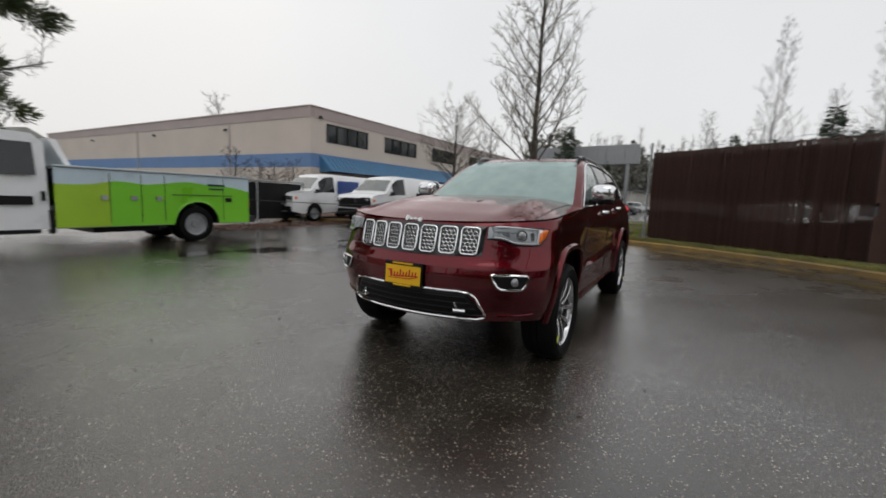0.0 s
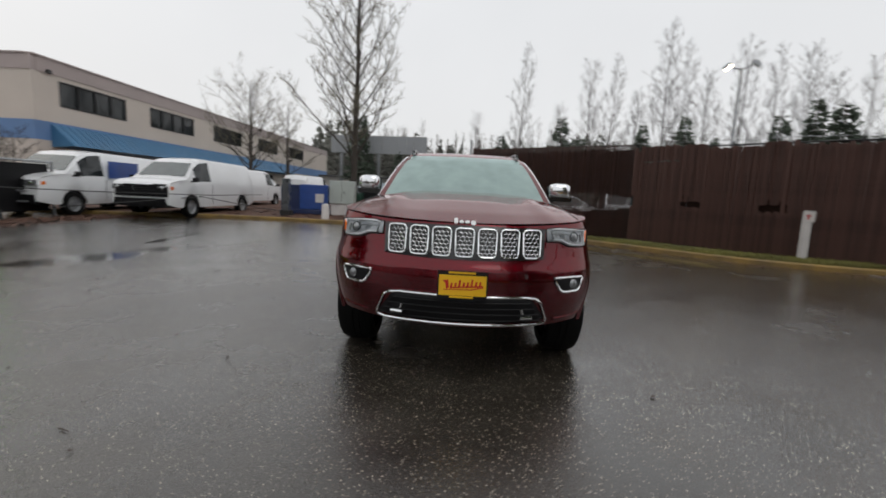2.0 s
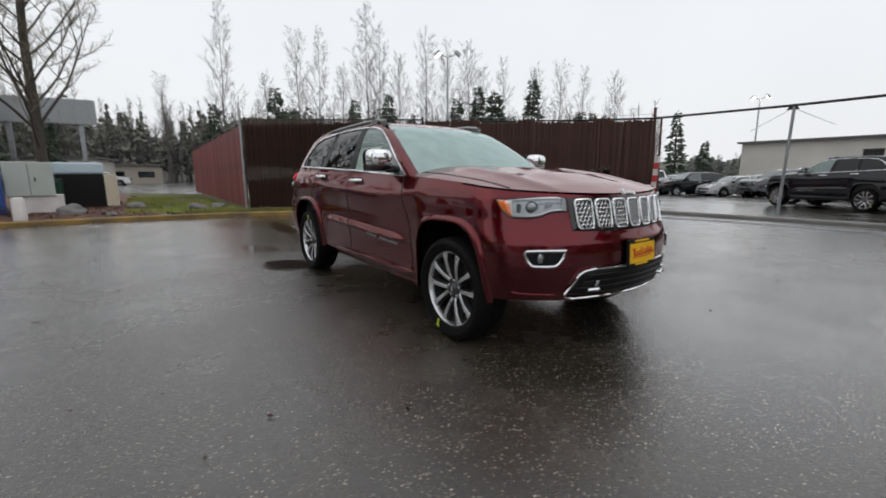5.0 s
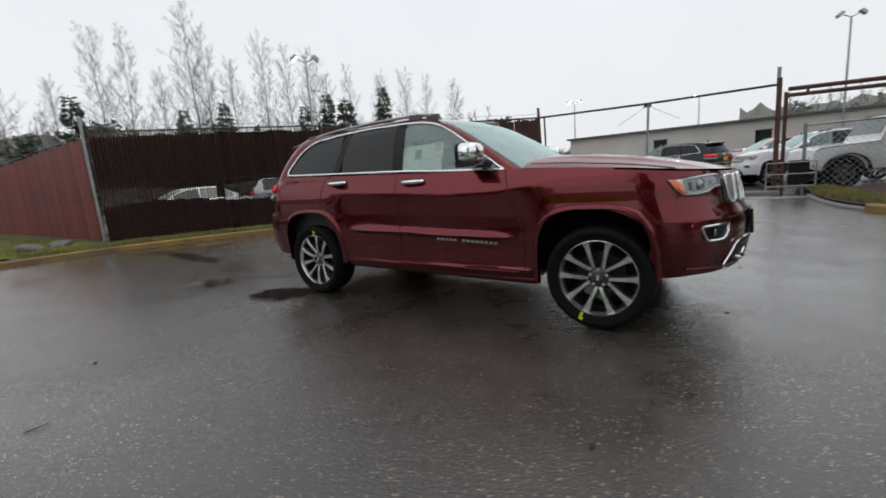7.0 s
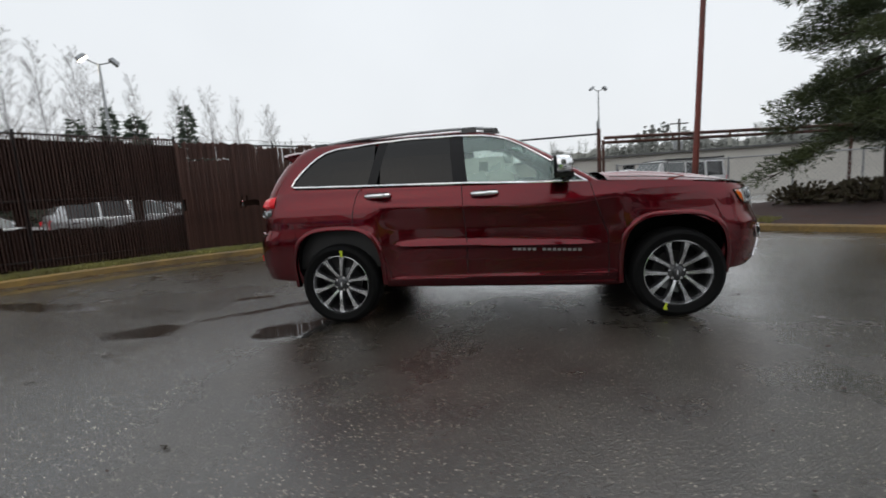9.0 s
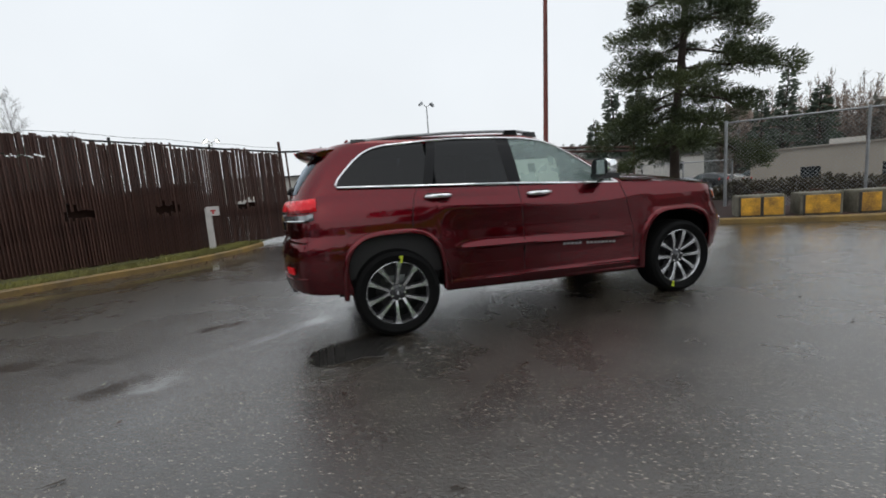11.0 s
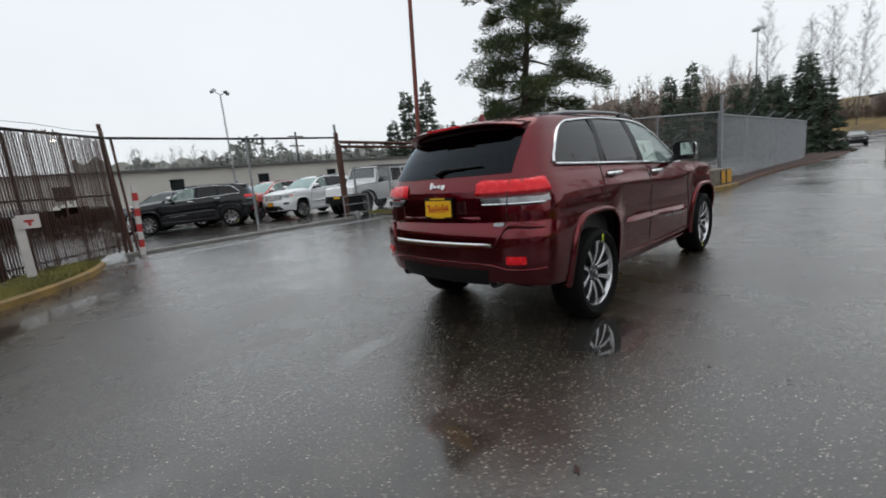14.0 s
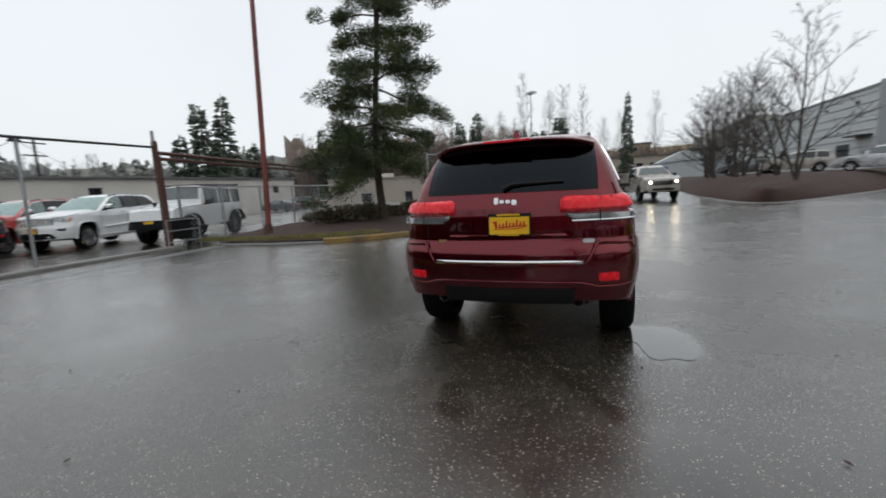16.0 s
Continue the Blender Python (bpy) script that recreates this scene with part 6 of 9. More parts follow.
def vehicle(name, kind, paint, at, turn, label, category, group="", rim=None, plate=False, blind=False, steel=False, lit=False, fascia=None):
    K = KINDS[kind]
    t = thing(name, at, turn, label, category, group)
    L, W, wb, r = K["L"], K["W"], K["wb"], K["r"]
    tx, tz = K["top"]
    half = L / 2
    ar = r * 1.17

    def w_at(x):
        f = max(0.0, (abs(x) - half * 0.72) / (half * 0.28))
        return W * (1 - ((0.08 if kind == "van" else 0.20) if x > 0 else 0.10) * min(1, f) ** 2.2)

    def top_at(x): return lerp(x, tx, tz)

    def belt_at(x): return min(K["belt"], top_at(x) - 0.035)

    def zb(x):
        z = K["floor"] + 0.10 * max(0, (abs(x) - half * 0.85) / (half * 0.15))
        for c in (-wb, wb):
            d = abs(x - c)
            if d < ar:
                z = max(z, r + math.sqrt(ar * ar - d * d))
        return min(z, belt_at(x) - 0.02)

    def tw(x):
        h = max(0.0, top_at(x) - belt_at(x))
        return w_at(x) - (W - K["roofw"]) * min(1, h / 0.55)

    xs = sorted({round(v, 4) for v in linspace(-half, half, 70) + list(tx) + [c + ar * d for c in (-wb, wb) for d in (-1, -0.995, -0.97, -0.9, -0.7, 0.7, 0.9, 0.97, 0.995, 1)] if -half <= v <= half})
    b = Build()
    for x in xs:
        w, bz, tz_, lo, u = w_at(x), belt_at(x), top_at(x), zb(x), tw(x)
        mid = lo + (bz - lo) * 0.5
        sec = [(w * 0.965, lo), (w * 0.995, lo + (bz - lo) * 0.2), (w, mid), (w * 0.985, lo + (bz - lo) * 0.85), (w * 0.965, bz),
               (w * 0.965 + (u - w * 0.965) * 0.9, bz + (tz_ - bz) * 0.86), (u * 0.9, tz_ - 0.015), (u * 0.5, tz_ + 0.012), (0, tz_ + 0.018)]
        sec = sec + [(-a, c) for a, c in reversed(sec[:-1])]
        b.v += [(x, a, c) for a, c in sec]
    m = 17
    for i in range(len(xs) - 1):
        for j in range(m - 1):
            b.f.append((i * m + j, i * m + j + 1, (i + 1) * m + j + 1, (i + 1) * m + j))
    b.f.append(tuple(range(m)))
    b.f.append(tuple((len(xs) - 1) * m + j for j in range(m)))
    part("body", b, paint, t, smooth=32)
    part("underbody", Build().box((0, 0, K["floor"] + 0.06), (L * 0.9, W * 1.35, 0.16)), BLACK, t)
    for c in (-wb, wb):
        for s in (1, -1):
            part("wheel_well", Build().grid(lambda a, v: (c + ar * math.cos(a), s * (W * 0.5 + W * 0.44 * v), r + ar * math.sin(a)), linspace(0, math.pi, 15), [0, 1]), BLACK, t)
            plain_wheel(t, c, s * (W - 0.115), r, s, rim=rim, steel=steel)

    def flank(s):
        def fn(x, v):
            w, bz, tz_, u = w_at(x) * 0.965, belt_at(x), top_at(x), tw(x)
            f = 0.06 + 0.80 * v
            return (x, s * (w + (u - w) * 0.9 * f / 0.86 + 0.006), bz + (tz_ - bz) * f)
        return fn
    for s in (1, -1):
        for x0, x1 in K["panes"]:
            part("side_window", Build().grid(flank(s), linspace(x0, x1, 9), linspace(0, 1, 4)), SCREENGLASS if (x0, x1) == K["panes"][-1] and kind != "van" else DARKWIN, t)
        for x0, x1 in K["panes"]:
            part("door_gap", Build().tube([(x0 - 0.03, s * (w_at(x0) * 1.0 + 0.001), K["floor"] + 0.12), (x0 - 0.03, s * (w_at(x0) + 0.001), K["belt"] - 0.05)], 0.006, 4), SEAM2, t)
            if kind != "van":
                part("door_handle", Build().box((x0 + 0.14, s * (w_at(x0) * 0.985 + 0.012), K["belt"] - 0.10), (0.17, 0.025, 0.028)), paint if kind in ("sedan", "offroad") else CHROME, t)
        mx = K["screen"][1] - 0.18
        part("side_mirror", Build().box((mx, s * (W + 0.12), K["belt"] + 0.09), (0.11, 0.20, 0.15), taper=0.85).box((mx, s * (W + 0.0), K["belt"] + 0.03), (0.06, 0.12, 0.05)), BLACK if paint is not WHITEPAINT or kind != "suv" else paint, t)
        # lamps
        hx = half * 0.965
        hz = top_at(hx) - 0.14
        hl = part("headlight", Build().box((half - 0.10, s * w_at(half) * 0.80, hz), (0.26, w_at(half) * 0.36, 0.15), taper=0.9), CLEARLENS, t, "clear headlight")
        part("bulb", Build().lathe([(0.0, 0.012), (0.04, 0.01), (0.055, 0.0)], pose(half + 0.035, s * w_at(half) * 0.80, hz, 0, 90, 0), 14), HEADGLOW if lit else CHROME, hl)
        part("turn_lens", Build().box((half - 0.17, s * w_at(half - 0.1) * 0.985, hz), (0.12, 0.05, 0.10)), AMBER, hl)
        if kind in ("suv", "sedan", "pickup"):
            x0, x1 = K["panes"][0][0], K["panes"][-1][1]
            part("window_trim", Build().tube([(x, s * (w_at(x) * 0.965 + 0.008), belt_at(x) + 0.015) for x in linspace(x0 - 0.05, x1 + 0.05, 14)], 0.011, 5), CHROME, t)
        tz2 = top_at(-half * 0.985) - 0.05 if kind in ("sedan",) else K["belt"] - 0.05
        part("tail_light", Build().box((-half + 0.05, s * w_at(-half) * 0.86, tz2 - 0.06), (0.12, 0.16, 0.26)), TAILRED, t)
    x0, x1 = K["screen"]
    part("windscreen", Build().grid(lambda x, u: (x + 0.006, u * (tw(x) * 0.88), top_at(x) + 0.02 + 0.012 * (1 - abs(u))), linspace(x0 + 0.04, x1 - 0.03, 8), linspace(-1, 1, 9)), SCREENGLASS, t)
    x0, x1 = K["tail"]
    if kind != "van":
        part("rear_window", Build().grid(lambda x, u: (x - 0.008, u * (tw(x) * 0.82), top_at(x) + 0.014), linspace(x0 + 0.03, x1 - 0.02, 6), linspace(-1, 1, 7)), DARKWIN, t)
    # nose: grille, bumper, plate
    gz = top_at(half * 0.97) - 0.14
    gw_ = w_at(half) * 0.58
    part("grille", Build().box((half - 0.06, 0, gz - (0.07 if kind == "van" else 0)), (0.17, gw_ * 2, 0.36 if kind == "van" else 0.22)), fascia or BLACK, t)
    part("intake", Build().box((half - 0.05, 0, K["floor"] + 0.13), (0.24, w_at(half) * 1.3, 0.12)), BLACK, t)
    for i in range(3):
        part("grille_bar", Build().box((half + 0.03, 0, gz - 0.06 + 0.06 * i), (0.012, gw_ * 1.9, 0.018)), CHROME, t)
    part("front_bumper", Build().box((half - 0.06, 0, K["floor"] + 0.16), (0.22, w_at(half) * 1.9, 0.26), taper=0.94), BLACK if kind in ("offroad", "van") else paint, t)
    part("rear_bumper", Build().box((-half + 0.03, 0, K["floor"] + 0.2), (0.2, w_at(-half) * 1.9, 0.2), taper=0.94), CHROME if kind in ("van", "pickup") else paint, t)
    if plate:
        part("plate", Build().box((half + 0.055, 0, K["floor"] + 0.20), (0.012, 0.3, 0.15)), PLATE_Y, t, "yellow dealer plate")
    return t


SEAM2 = mat("dark_gap", (0.008, 0.008, 0.008), 0.6)
SCREENGLASS = mat("reflecting_windscreen", (0.06, 0.08, 0.08), 0.06, var=0.15, rvar=0.02, spec=0.9, coat=0.5)

# inner car lot
vehicle("parked_suv", "suv", GREYPAINT, (-0.3, 19.9, ground_z(0, 19.9)), 152, "dark grey suv standing behind the black one", "car", "cars in the lot", ALLOY)
jp = vehicle("parked_off_roader", "offroad", WHITEPAINT, (6.0, 12.95, 0), 198, "white boxy off-roader with dark hard top in the lot", "car", "cars in the lot", ALLOY_DARK, plate=True)
for s in (1, -1):
    for c in (-1.45, 1.45):
        part("fender_flare", Build().grid(lambda a, v: (c + (0.50 + 0.03 * v) * math.cos(a), s * (0.66 + 0.27 * v), 0.41 + (0.50 + 0.03 * v) * math.sin(a) ** 0.8), linspace(0.12, math.pi - 0.12, 15), [0, 0.5, 1]), BLACK, jp)
part("hard_top", Build().box((-0.9, 0, 1.885), (2.5, 1.36, 0.05), taper=0.96), BLACK, jp, "black hard top")
part("roof_pod", Build().tube([(-2.1, -0.7, 1.9), (-2.1, 0.7, 1.9)], 0.03, 6), BLACK, jp)
part("spare_wheel", Build().lathe([(0.0, 0.1), (0.25, 0.1), (0.38, 0.09), (0.41, 0.03), (0.41, -0.09), (0.0, -0.09)], pose(-2.34, 0, 1.05, 0, -90, 0), 28), RUBBER, jp)
vehicle("parked_suv", "suv", WHITEPAINT, (3.9, 21.9, ground_z(3, 21.9)), 198, "white suv behind the red one in the lot", "car", "cars in the lot", ALLOY)
vehicle("parked_sedan", "sedan", GREYPAINT, (1.4, 24.9, ground_z(2, 24.9)), 198, "grey sedan in the row of parked cars", "car", "cars in the lot", ALLOY)
palette = [SILVERPAINT, GREYPAINT, GREYPAINT, BLACKPAINT, WHITEPAINT, TAN, BLACKPAINT, GREYPAINT, SILVERPAINT]
names = {id(WHITEPAINT): "white", id(SILVERPAINT): "silver", id(GREYPAINT): "dark grey", id(BLACKPAINT): "black", id(REDPAINT): "red", id(TAN): "tan", id(BLUEPAINT): "blue"}
rng = random.Random(12)
masters = {}
def lot_car(kind, paint, x, y, turn):
    key = (kind, id(paint))
    z = ground_z(x, y)
    if key not in masters:
        masters[key] = vehicle("distant_car", kind, paint, (x, y, z), turn, names[id(paint)] + (" sedan" if kind == "sedan" else " suv" if kind == "suv" else " pickup") + " far off in the wet car lot", "car", "distant cars in the lots", ALLOY)
    else:
        copy_thing(masters[key], pose(x, y, z, 0, 0, turn))


for i in range(9):
    lot_car(("suv", "sedan", "pickup")[i % 3], palette[(i * 2) % 9], -20 + 2.9 * i, 30 + 0.5 * i, 240 + rng.uniform(-4, 4))
for i in range(8):
    lot_car(("sedan", "suv")[i % 2], palette[(i * 5 + 1) % 9], -24 + 3.0 * i, 37.0, 250 + rng.uniform(-4, 4))
for i in range(6):
    lot_car(("suv", "sedan")[i % 2], palette[(i * 4 + 2) % 9], -14.5 - 2.2 * i, 12 + 3.0 * i, 10)
for i in range(5):
    lot_car(("sedan", "suv")[i % 2], palette[(i * 2 + 1) % 9], 38 + 4.4 * i, 36 + 0.6 * i, 95)
lot_car("sedan", WHITEPAINT, -14.6, 4.9, 80)
lot_car("suv", SILVERPAINT, -12.4, 8.2, 60)
lot_car("sedan", REDPAINT, -10.6, 11.6, 58)
for i in range(5):
    lot_car(("suv", "sedan")[i % 2], palette[(i * 3 + 1) % 9], -42 - 5 * i, -11 + 1.5 * i, 80)

# vans by the warehouse
v2 = vehicle("panel_van", "van", WHITEPAINT, (-11.2, -10.25, 0), 0, "white panel van with a black damaged nose", "van", "vans by the warehouse", GALV, fascia=BLACK, steel=True)
part("broken_nose", Build().box((2.80, 0.05, 0.86), (0.16, 1.7, 0.30)).box((2.72, 0.62, 1.06), (0.3, 0.4, 0.12)), BLACK, v2, "black exposed nose without its grille")
v1 = vehicle("panel_van", "van", WHITEPAINT, (-9.75, -13.1, 0), 0, "older white panel van with a blue side graphic", "van", "vans by the warehouse", GALV, steel=True)
part("side_graphic", Build().grid(lambda x, z: (x, 1.004, z), linspace(-0.95, 0.42, 4), linspace(1.22, 1.80, 3)), BLUEPAINT, v1, "blue side graphic")
part("bull_bar", Build().tube([(2.95, -0.7, 0.45), (2.95, 0.7, 0.45)], 0.03, 6).tube([(2.95, -0.7, 0.75), (2.95, 0.7, 0.75)], 0.03, 6), GALV, v1)
vehicle("panel_van", "van", WHITEPAINT, (-19.5, -12.4, 0), 180, "white panel van parked beyond the others", "van", "vans by the warehouse", GALV, steel=True)
vehicle("panel_van", "van", WHITEPAINT, (-26.5, -11.2, 0), 180, "white panel van by the planting strip", "van", "vans by the warehouse", GALV, steel=True)
cable = thing("barrier_cable", (0, 0, 0), 0, "thin dark steel cable strung along the verge", "cable")
part("strand", Build().tube([(-3.0, -9.6, 0.95), (-6, -9.5, 0.86), (-9.2, -8.4, 0.82), (-12, -8.0, 0.86)], 0.012, 5), DARKSTEEL, cable)
part("strand", Build().tube([(-6.2, -11.2, 0.35), (-9.4, -8.9, 0.75), (-12.5, -8.4, 0.30), (-14, -8.0, 0.15)], 0.014, 5), DARKSTEEL, cable)
pf = thing("steel_frame_rack", (-3.4, -12.6, 0), 0, "low dark steel pipe rack behind the truck", "rack")
for x in (0, -2.2, -4.4):
    part("upright", Build().tube([(x, 0, 0), (x, 0, 1.65)], 0.04, 8), GALV, pf)
part("rail", Build().tube([(0, 0, 1.62), (-4.4, 0, 1.62)], 0.035, 8), GALV, pf)
part("screen", Build().box((-2.2, -0.1, 0.85), (4.3, 0.05, 1.4)), BLACK, pf)
part("brace", Build().tube([(0, 0, 1.4), (-1.2, 0.8, 0)], 0.035, 6), GALV, pf)

# service truck with a green utility body
tr = thing("service_truck", (-2.12, -9.15, 0), 0, "white cab service truck with a lime green utility body", "truck")
ub_lo, ub_hi, ub_l = 0.41, 1.52, 3.84
RX, RR = 1.30, 0.40
sxs = sorted(set(linspace(0, ub_l, 34) + [RX + 0.51 * d for d in (-1, -0.99, -0.9, -0.7, 0.7, 0.9, 0.99, 1)]))
def body_zb(x):
    d = abs(x - RX)
    return ub_lo if d >= 0.51 else max(ub_lo, RR + math.sqrt(max(0, 0.51 ** 2 - d * d)))
def wave(x): return lerp(x, [0, 0.6, 1.5, 2.0, 2.4, 2.9, 3.3, 3.84], [1.17, 1.28, 1.34, 1.30, 1.26, 1.29, 1.23, 1.20]) + 0.012 * math.sin(5 * x)
for s in (1, -1):
    part("lower_panel", Build().grid(lambda x, v: (x, s * 1.02, body_zb(x) + (max(wave(x), body_zb(x)) - body_zb(x)) * v), [x for x in sxs if x <= 3.0] + [3.0], linspace(0, 1, 5)), GREENWRAP, tr, "bright green wrapped panel")
    part("lower_panel", Build().grid(lambda x, v: (x, s * 1.02, ub_lo + (wave(x) - ub_lo) * v), linspace(2.995, ub_l, 12), linspace(0, 1, 5)), LIMEWRAP, tr, "yellow-green wrapped panel")
    part("upper_panel", Build().grid(lambda x, v: (x, s * 1.02, wave(x) + (ub_hi - wave(x)) * v), linspace(0, ub_l, 30), linspace(0, 1, 3)), SKYWRAP, tr, "pale blue wrapped upper panel")
    for x in (0.68, 2.0, 2.45, 3.0):
        part("door_gap", Build().box((x, s * 1.021, 0.97), (0.012, 0.006, 0.98)), SEAM2, tr)
    for x in (2.12, 2.59, 3.10):
        part("latch", Build().box((x, s * 1.03, 0.97), (0.10, 0.03, 0.09)), GALV, tr)
    part("body_trim", Build().box((1.15, s * 1.025, 1.06), (1.4, 0.012, 0.015)), DARKSTEEL, tr)
    part("top_rail", Build().tube([(0.0, s * 1.03, ub_hi), (ub_l, s * 1.03, ub_hi)], 0.018, 6), GALV, tr)
    part("bottom_rail", Build().tube([(0.0, s * 1.0, ub_lo), (RX - 0.52, s * 1.0, ub_lo)], 0.016, 6).tube([(RX + 0.52, s * 1.0, ub_lo), (ub_l, s * 1.0, ub_lo)], 0.016, 6), GALV, tr)
    part("mud_flap", Build().box((3.88, s * 0.94, 0.52), (0.07, 0.12, 0.42)), BLACK, tr)
    part("side_step", Build().box((4.9, s * 0.95, 0.36), (1.7, 0.14, 0.07)), BLACK, tr)
    part("logo_mark", Build().box((0.55, s * 1.024, 0.96), (0.16, 0.008, 0.10)), BLACK, tr)
    part("print_bar", Build().box((0.85, s * 1.024, 1.30), (0.42, 0.008, 0.05)).box((0.85, s * 1.024, 1.21), (0.36, 0.008, 0.04)), DARKGREEN, tr)
    part("fender_rim", Build().tube([(RX + 0.52 * math.cos(a), s * 1.025, RR + 0.52 * math.sin(a)) for a in linspace(0.1, math.pi - 0.1, 21)], 0.02, 6), GREENWRAP, tr)
    w = plain_wheel(tr, RX, s * 0.86, RR, s, 0.24, GALV, True)
    plain_wheel(tr, RX, s * 0.58, RR, s, 0.24, GALV, True)
    plain_wheel(tr, RX + 4.1, s * 0.86, RR, s, 0.24, GALV, True)
    part("wheel_well", Build().grid(lambda a, v: (RX + 0.505 * math.cos(a), s * (0.5 + 0.5 * v), RR + 0.505 * math.sin(a)), linspace(0, math.pi, 13), [0, 1]), BLACK, tr)
part("deck", Build().box((ub_l / 2, 0, ub_hi + 0.012), (ub_l, 2.06, 0.03)).box((ub_l / 2, 0, 0.75), (ub_l, 1.0, 0.1)), SKYWRAP, tr)
part("tail_panel", Build().box((0.012, 0, 1.0), (0.03, 2.03, 1.02)), GREENWRAP, tr)
for s in (1, -1):
    part("tail_light", Build().box((-0.02, s * 0.92, 0.85), (0.04, 0.12, 0.16)), TAILRED, tr)
part("rear_bumper", Build().box((-0.12, 0, 0.48), (0.2, 1.9, 0.16)), DARKSTEEL, tr)
part("chassis", Build().box((3.2, 0, 0.50), (6.2, 1.0, 0.20)).box((2.6, 0, 0.40), (1.2, 1.5, 0.26)).box((RX, 0, RR), (0.3, 1.2, 0.24)), BLACK, tr)
# cab: profile pushed across with a narrower roof
cab = Build()
prof = [(3.9, 0.39), (3.9, 1.90), (4.04, 2.06), (5.25, 2.10), (5.55, 1.98), (6.05, 1.40), (7.0, 1.26), (7.12, 1.08), (7.12, 0.42)]
def cab_w(z): return 0.98 if z < 1.4 else 0.98 - 0.16 * (z - 1.4) / 0.74
vs = [(x, s * cab_w(z), z) for s in (1, -1) for x, z in prof]
n9 = len(prof)
cab.add(vs, [tuple(range(n9)), tuple(range(2 * n9 - 1, n9 - 1, -1))] + [(i, i + n9, i + n9 + 1, i + 1) for i in range(n9 - 1)])
part("cab", cab, WHITEPAINT, tr, "white cab", smooth=30)
for s in (1, -1):
    for x0, x1 in ((4.06, 4.68), (4.76, 5.65)):
        part("cab_window", Build().grid(lambda x, z: (x, s * (cab_w(z) + 0.008), z), linspace(x0, x1, 4), linspace(1.34, 1.90, 4)), DARKWIN, tr)
    part("cab_vent", Build().box((4.34, s * 0.985, 0.90), (0.44, 0.02, 0.15)), BLACK, tr)
    part("door_handle", Build().box((3.98, s * 0.99, 0.98), (0.05, 0.03, 0.17)), BLACK, tr)
    part("door_gap", Build().box((4.72, s * 0.982, 1.0), (0.012, 0.006, 0.85)), SEAM2, tr)
    part("tow_mirror", Build().box((5.7, s * 1.22, 1.50), (0.08, 0.22, 0.36), taper=0.9).box((5.7, s * 1.05, 1.46), (0.05, 0.2, 0.05)), BLACK, tr)
part("cab_guard", Build().add([(3.62, 0.96, 1.5), (3.62, -0.96, 1.5), (3.84, -0.86, 2.0), (3.84, 0.86, 2.0), (3.54, 0.96, 1.5), (3.54, -0.96, 1.5), (3.72, -0.86, 2.0), (3.72, 0.86, 2.0)],
     [(0, 1, 2, 3), (7, 6, 5, 4), (0, 3, 7, 4), (1, 5, 6, 2), (3, 2, 6, 7)]), WHITEPAINT, tr)

part("windscreen", Build().grid(lambda u, v: (5.575 + 0.45 * v, u * (cab_w(1.97 - 0.56 * v) - 0.08), 1.97 - 0.54 * v + 0.012), linspace(-1, 1, 5), linspace(0, 1, 4)), SCREENGLASS, tr)
part("grille", Build().box((7.13, 0, 0.95), (0.05, 1.2, 0.34)), BLACK, tr)
part("front_bumper", Build().box((7.15, 0, 0.56), (0.16, 1.94, 0.22), taper=0.95), CHROME, tr)
for s in (1, -1):
    part("headlight", Build().box((7.12, s * 0.78, 0.95), (0.06, 0.3, 0.22)), CLEARLENS, tr)
part("cab_floor", Build().box((5.5, 0, 0.46), (3.2, 1.9, 0.06)), BLACK, tr)

# pickup on the road, cars on the bank
vehicle("pickup_truck", "pickup", TAN, (22.3, -3.8, 0), 188, "silver-tan crew cab pickup with headlights on", "pickup", "", ALLOY_DARK, lit=True, fascia=BLACK)
vehicle("road_car", "suv", BLACKPAINT, (64, -0.1, 0), 185, "dark suv far along the wet road", "car", "cars along the road", ALLOY)
vehicle("road_car", "sedan", GREYPAINT, (46, -6.9, 0), 187, "grey sedan parked at the foot of the bank", "car", "cars along the road", ALLOY)
vehicle("road_car", "suv", BLACKPAINT, (61, -6.2, 0), 184, "dark suv following along the wet road", "car", "cars along the road", ALLOY)


def bank():
    """The mulch bank with a level top for parking."""
    b = Build()
    edge = smooth_line([(62, -46), (34, -24), (23.4, -15.4), (18.2, -10.9), (15.7, -8.4), (15.2, -7.4), (16.2, -6.9), (19.3, -6.8), (24.8, -6.8), (34, -7.6), (60, -9.6), (100, -11.5)], 8)
    for i, (x, y) in enumerate(edge):
        q0, q1 = edge[max(0, i - 1)], edge[min(len(edge) - 1, i + 1)]
        nx, ny = q1[1] - q0[1], -(q1[0] - q0[0])
        k = math.hypot(nx, ny) or 1
        wide = min(1.0, (x - 14.6) / 6)
        for j, (o, z) in enumerate(((0, 0.0), (0.10, 0.14), (0.55, 0.42), (1.2, 0.78), (2.0, 1.0))):
            b.v.append((x + nx / k * o * wide, y + ny / k * o * wide, z * (0.55 + 0.45 * wide) + 0.05 * noise.noise(Vector((x, y, j)))))
        f = min(1.0, max(0.0, (x - 16) / 84))
        mx, my = 17.5 + 82 * f, -8.6 - 10.4 * f
        for t, z in ((0.5, 1.0), (1.0, 1.02)):
            ex, ey = b.v[-1][0:2] if t == 0.5 else (mx, my)
            b.v.append((ex + (mx - ex) * t, ey + (my - ey) * t, z * (0.6 + 0.4 * wide)))
    n = len(edge)
    for i in range(n - 1):
        for j in range(6):
            q = i * 7 + j
            b.f.append((q, q + 1, q + 8, q + 7))
    return tagged(part("ground_bank", b, MULCH, smooth=60), "dark red-brown bark mulch bank beside the road", "bank", kind="structure")


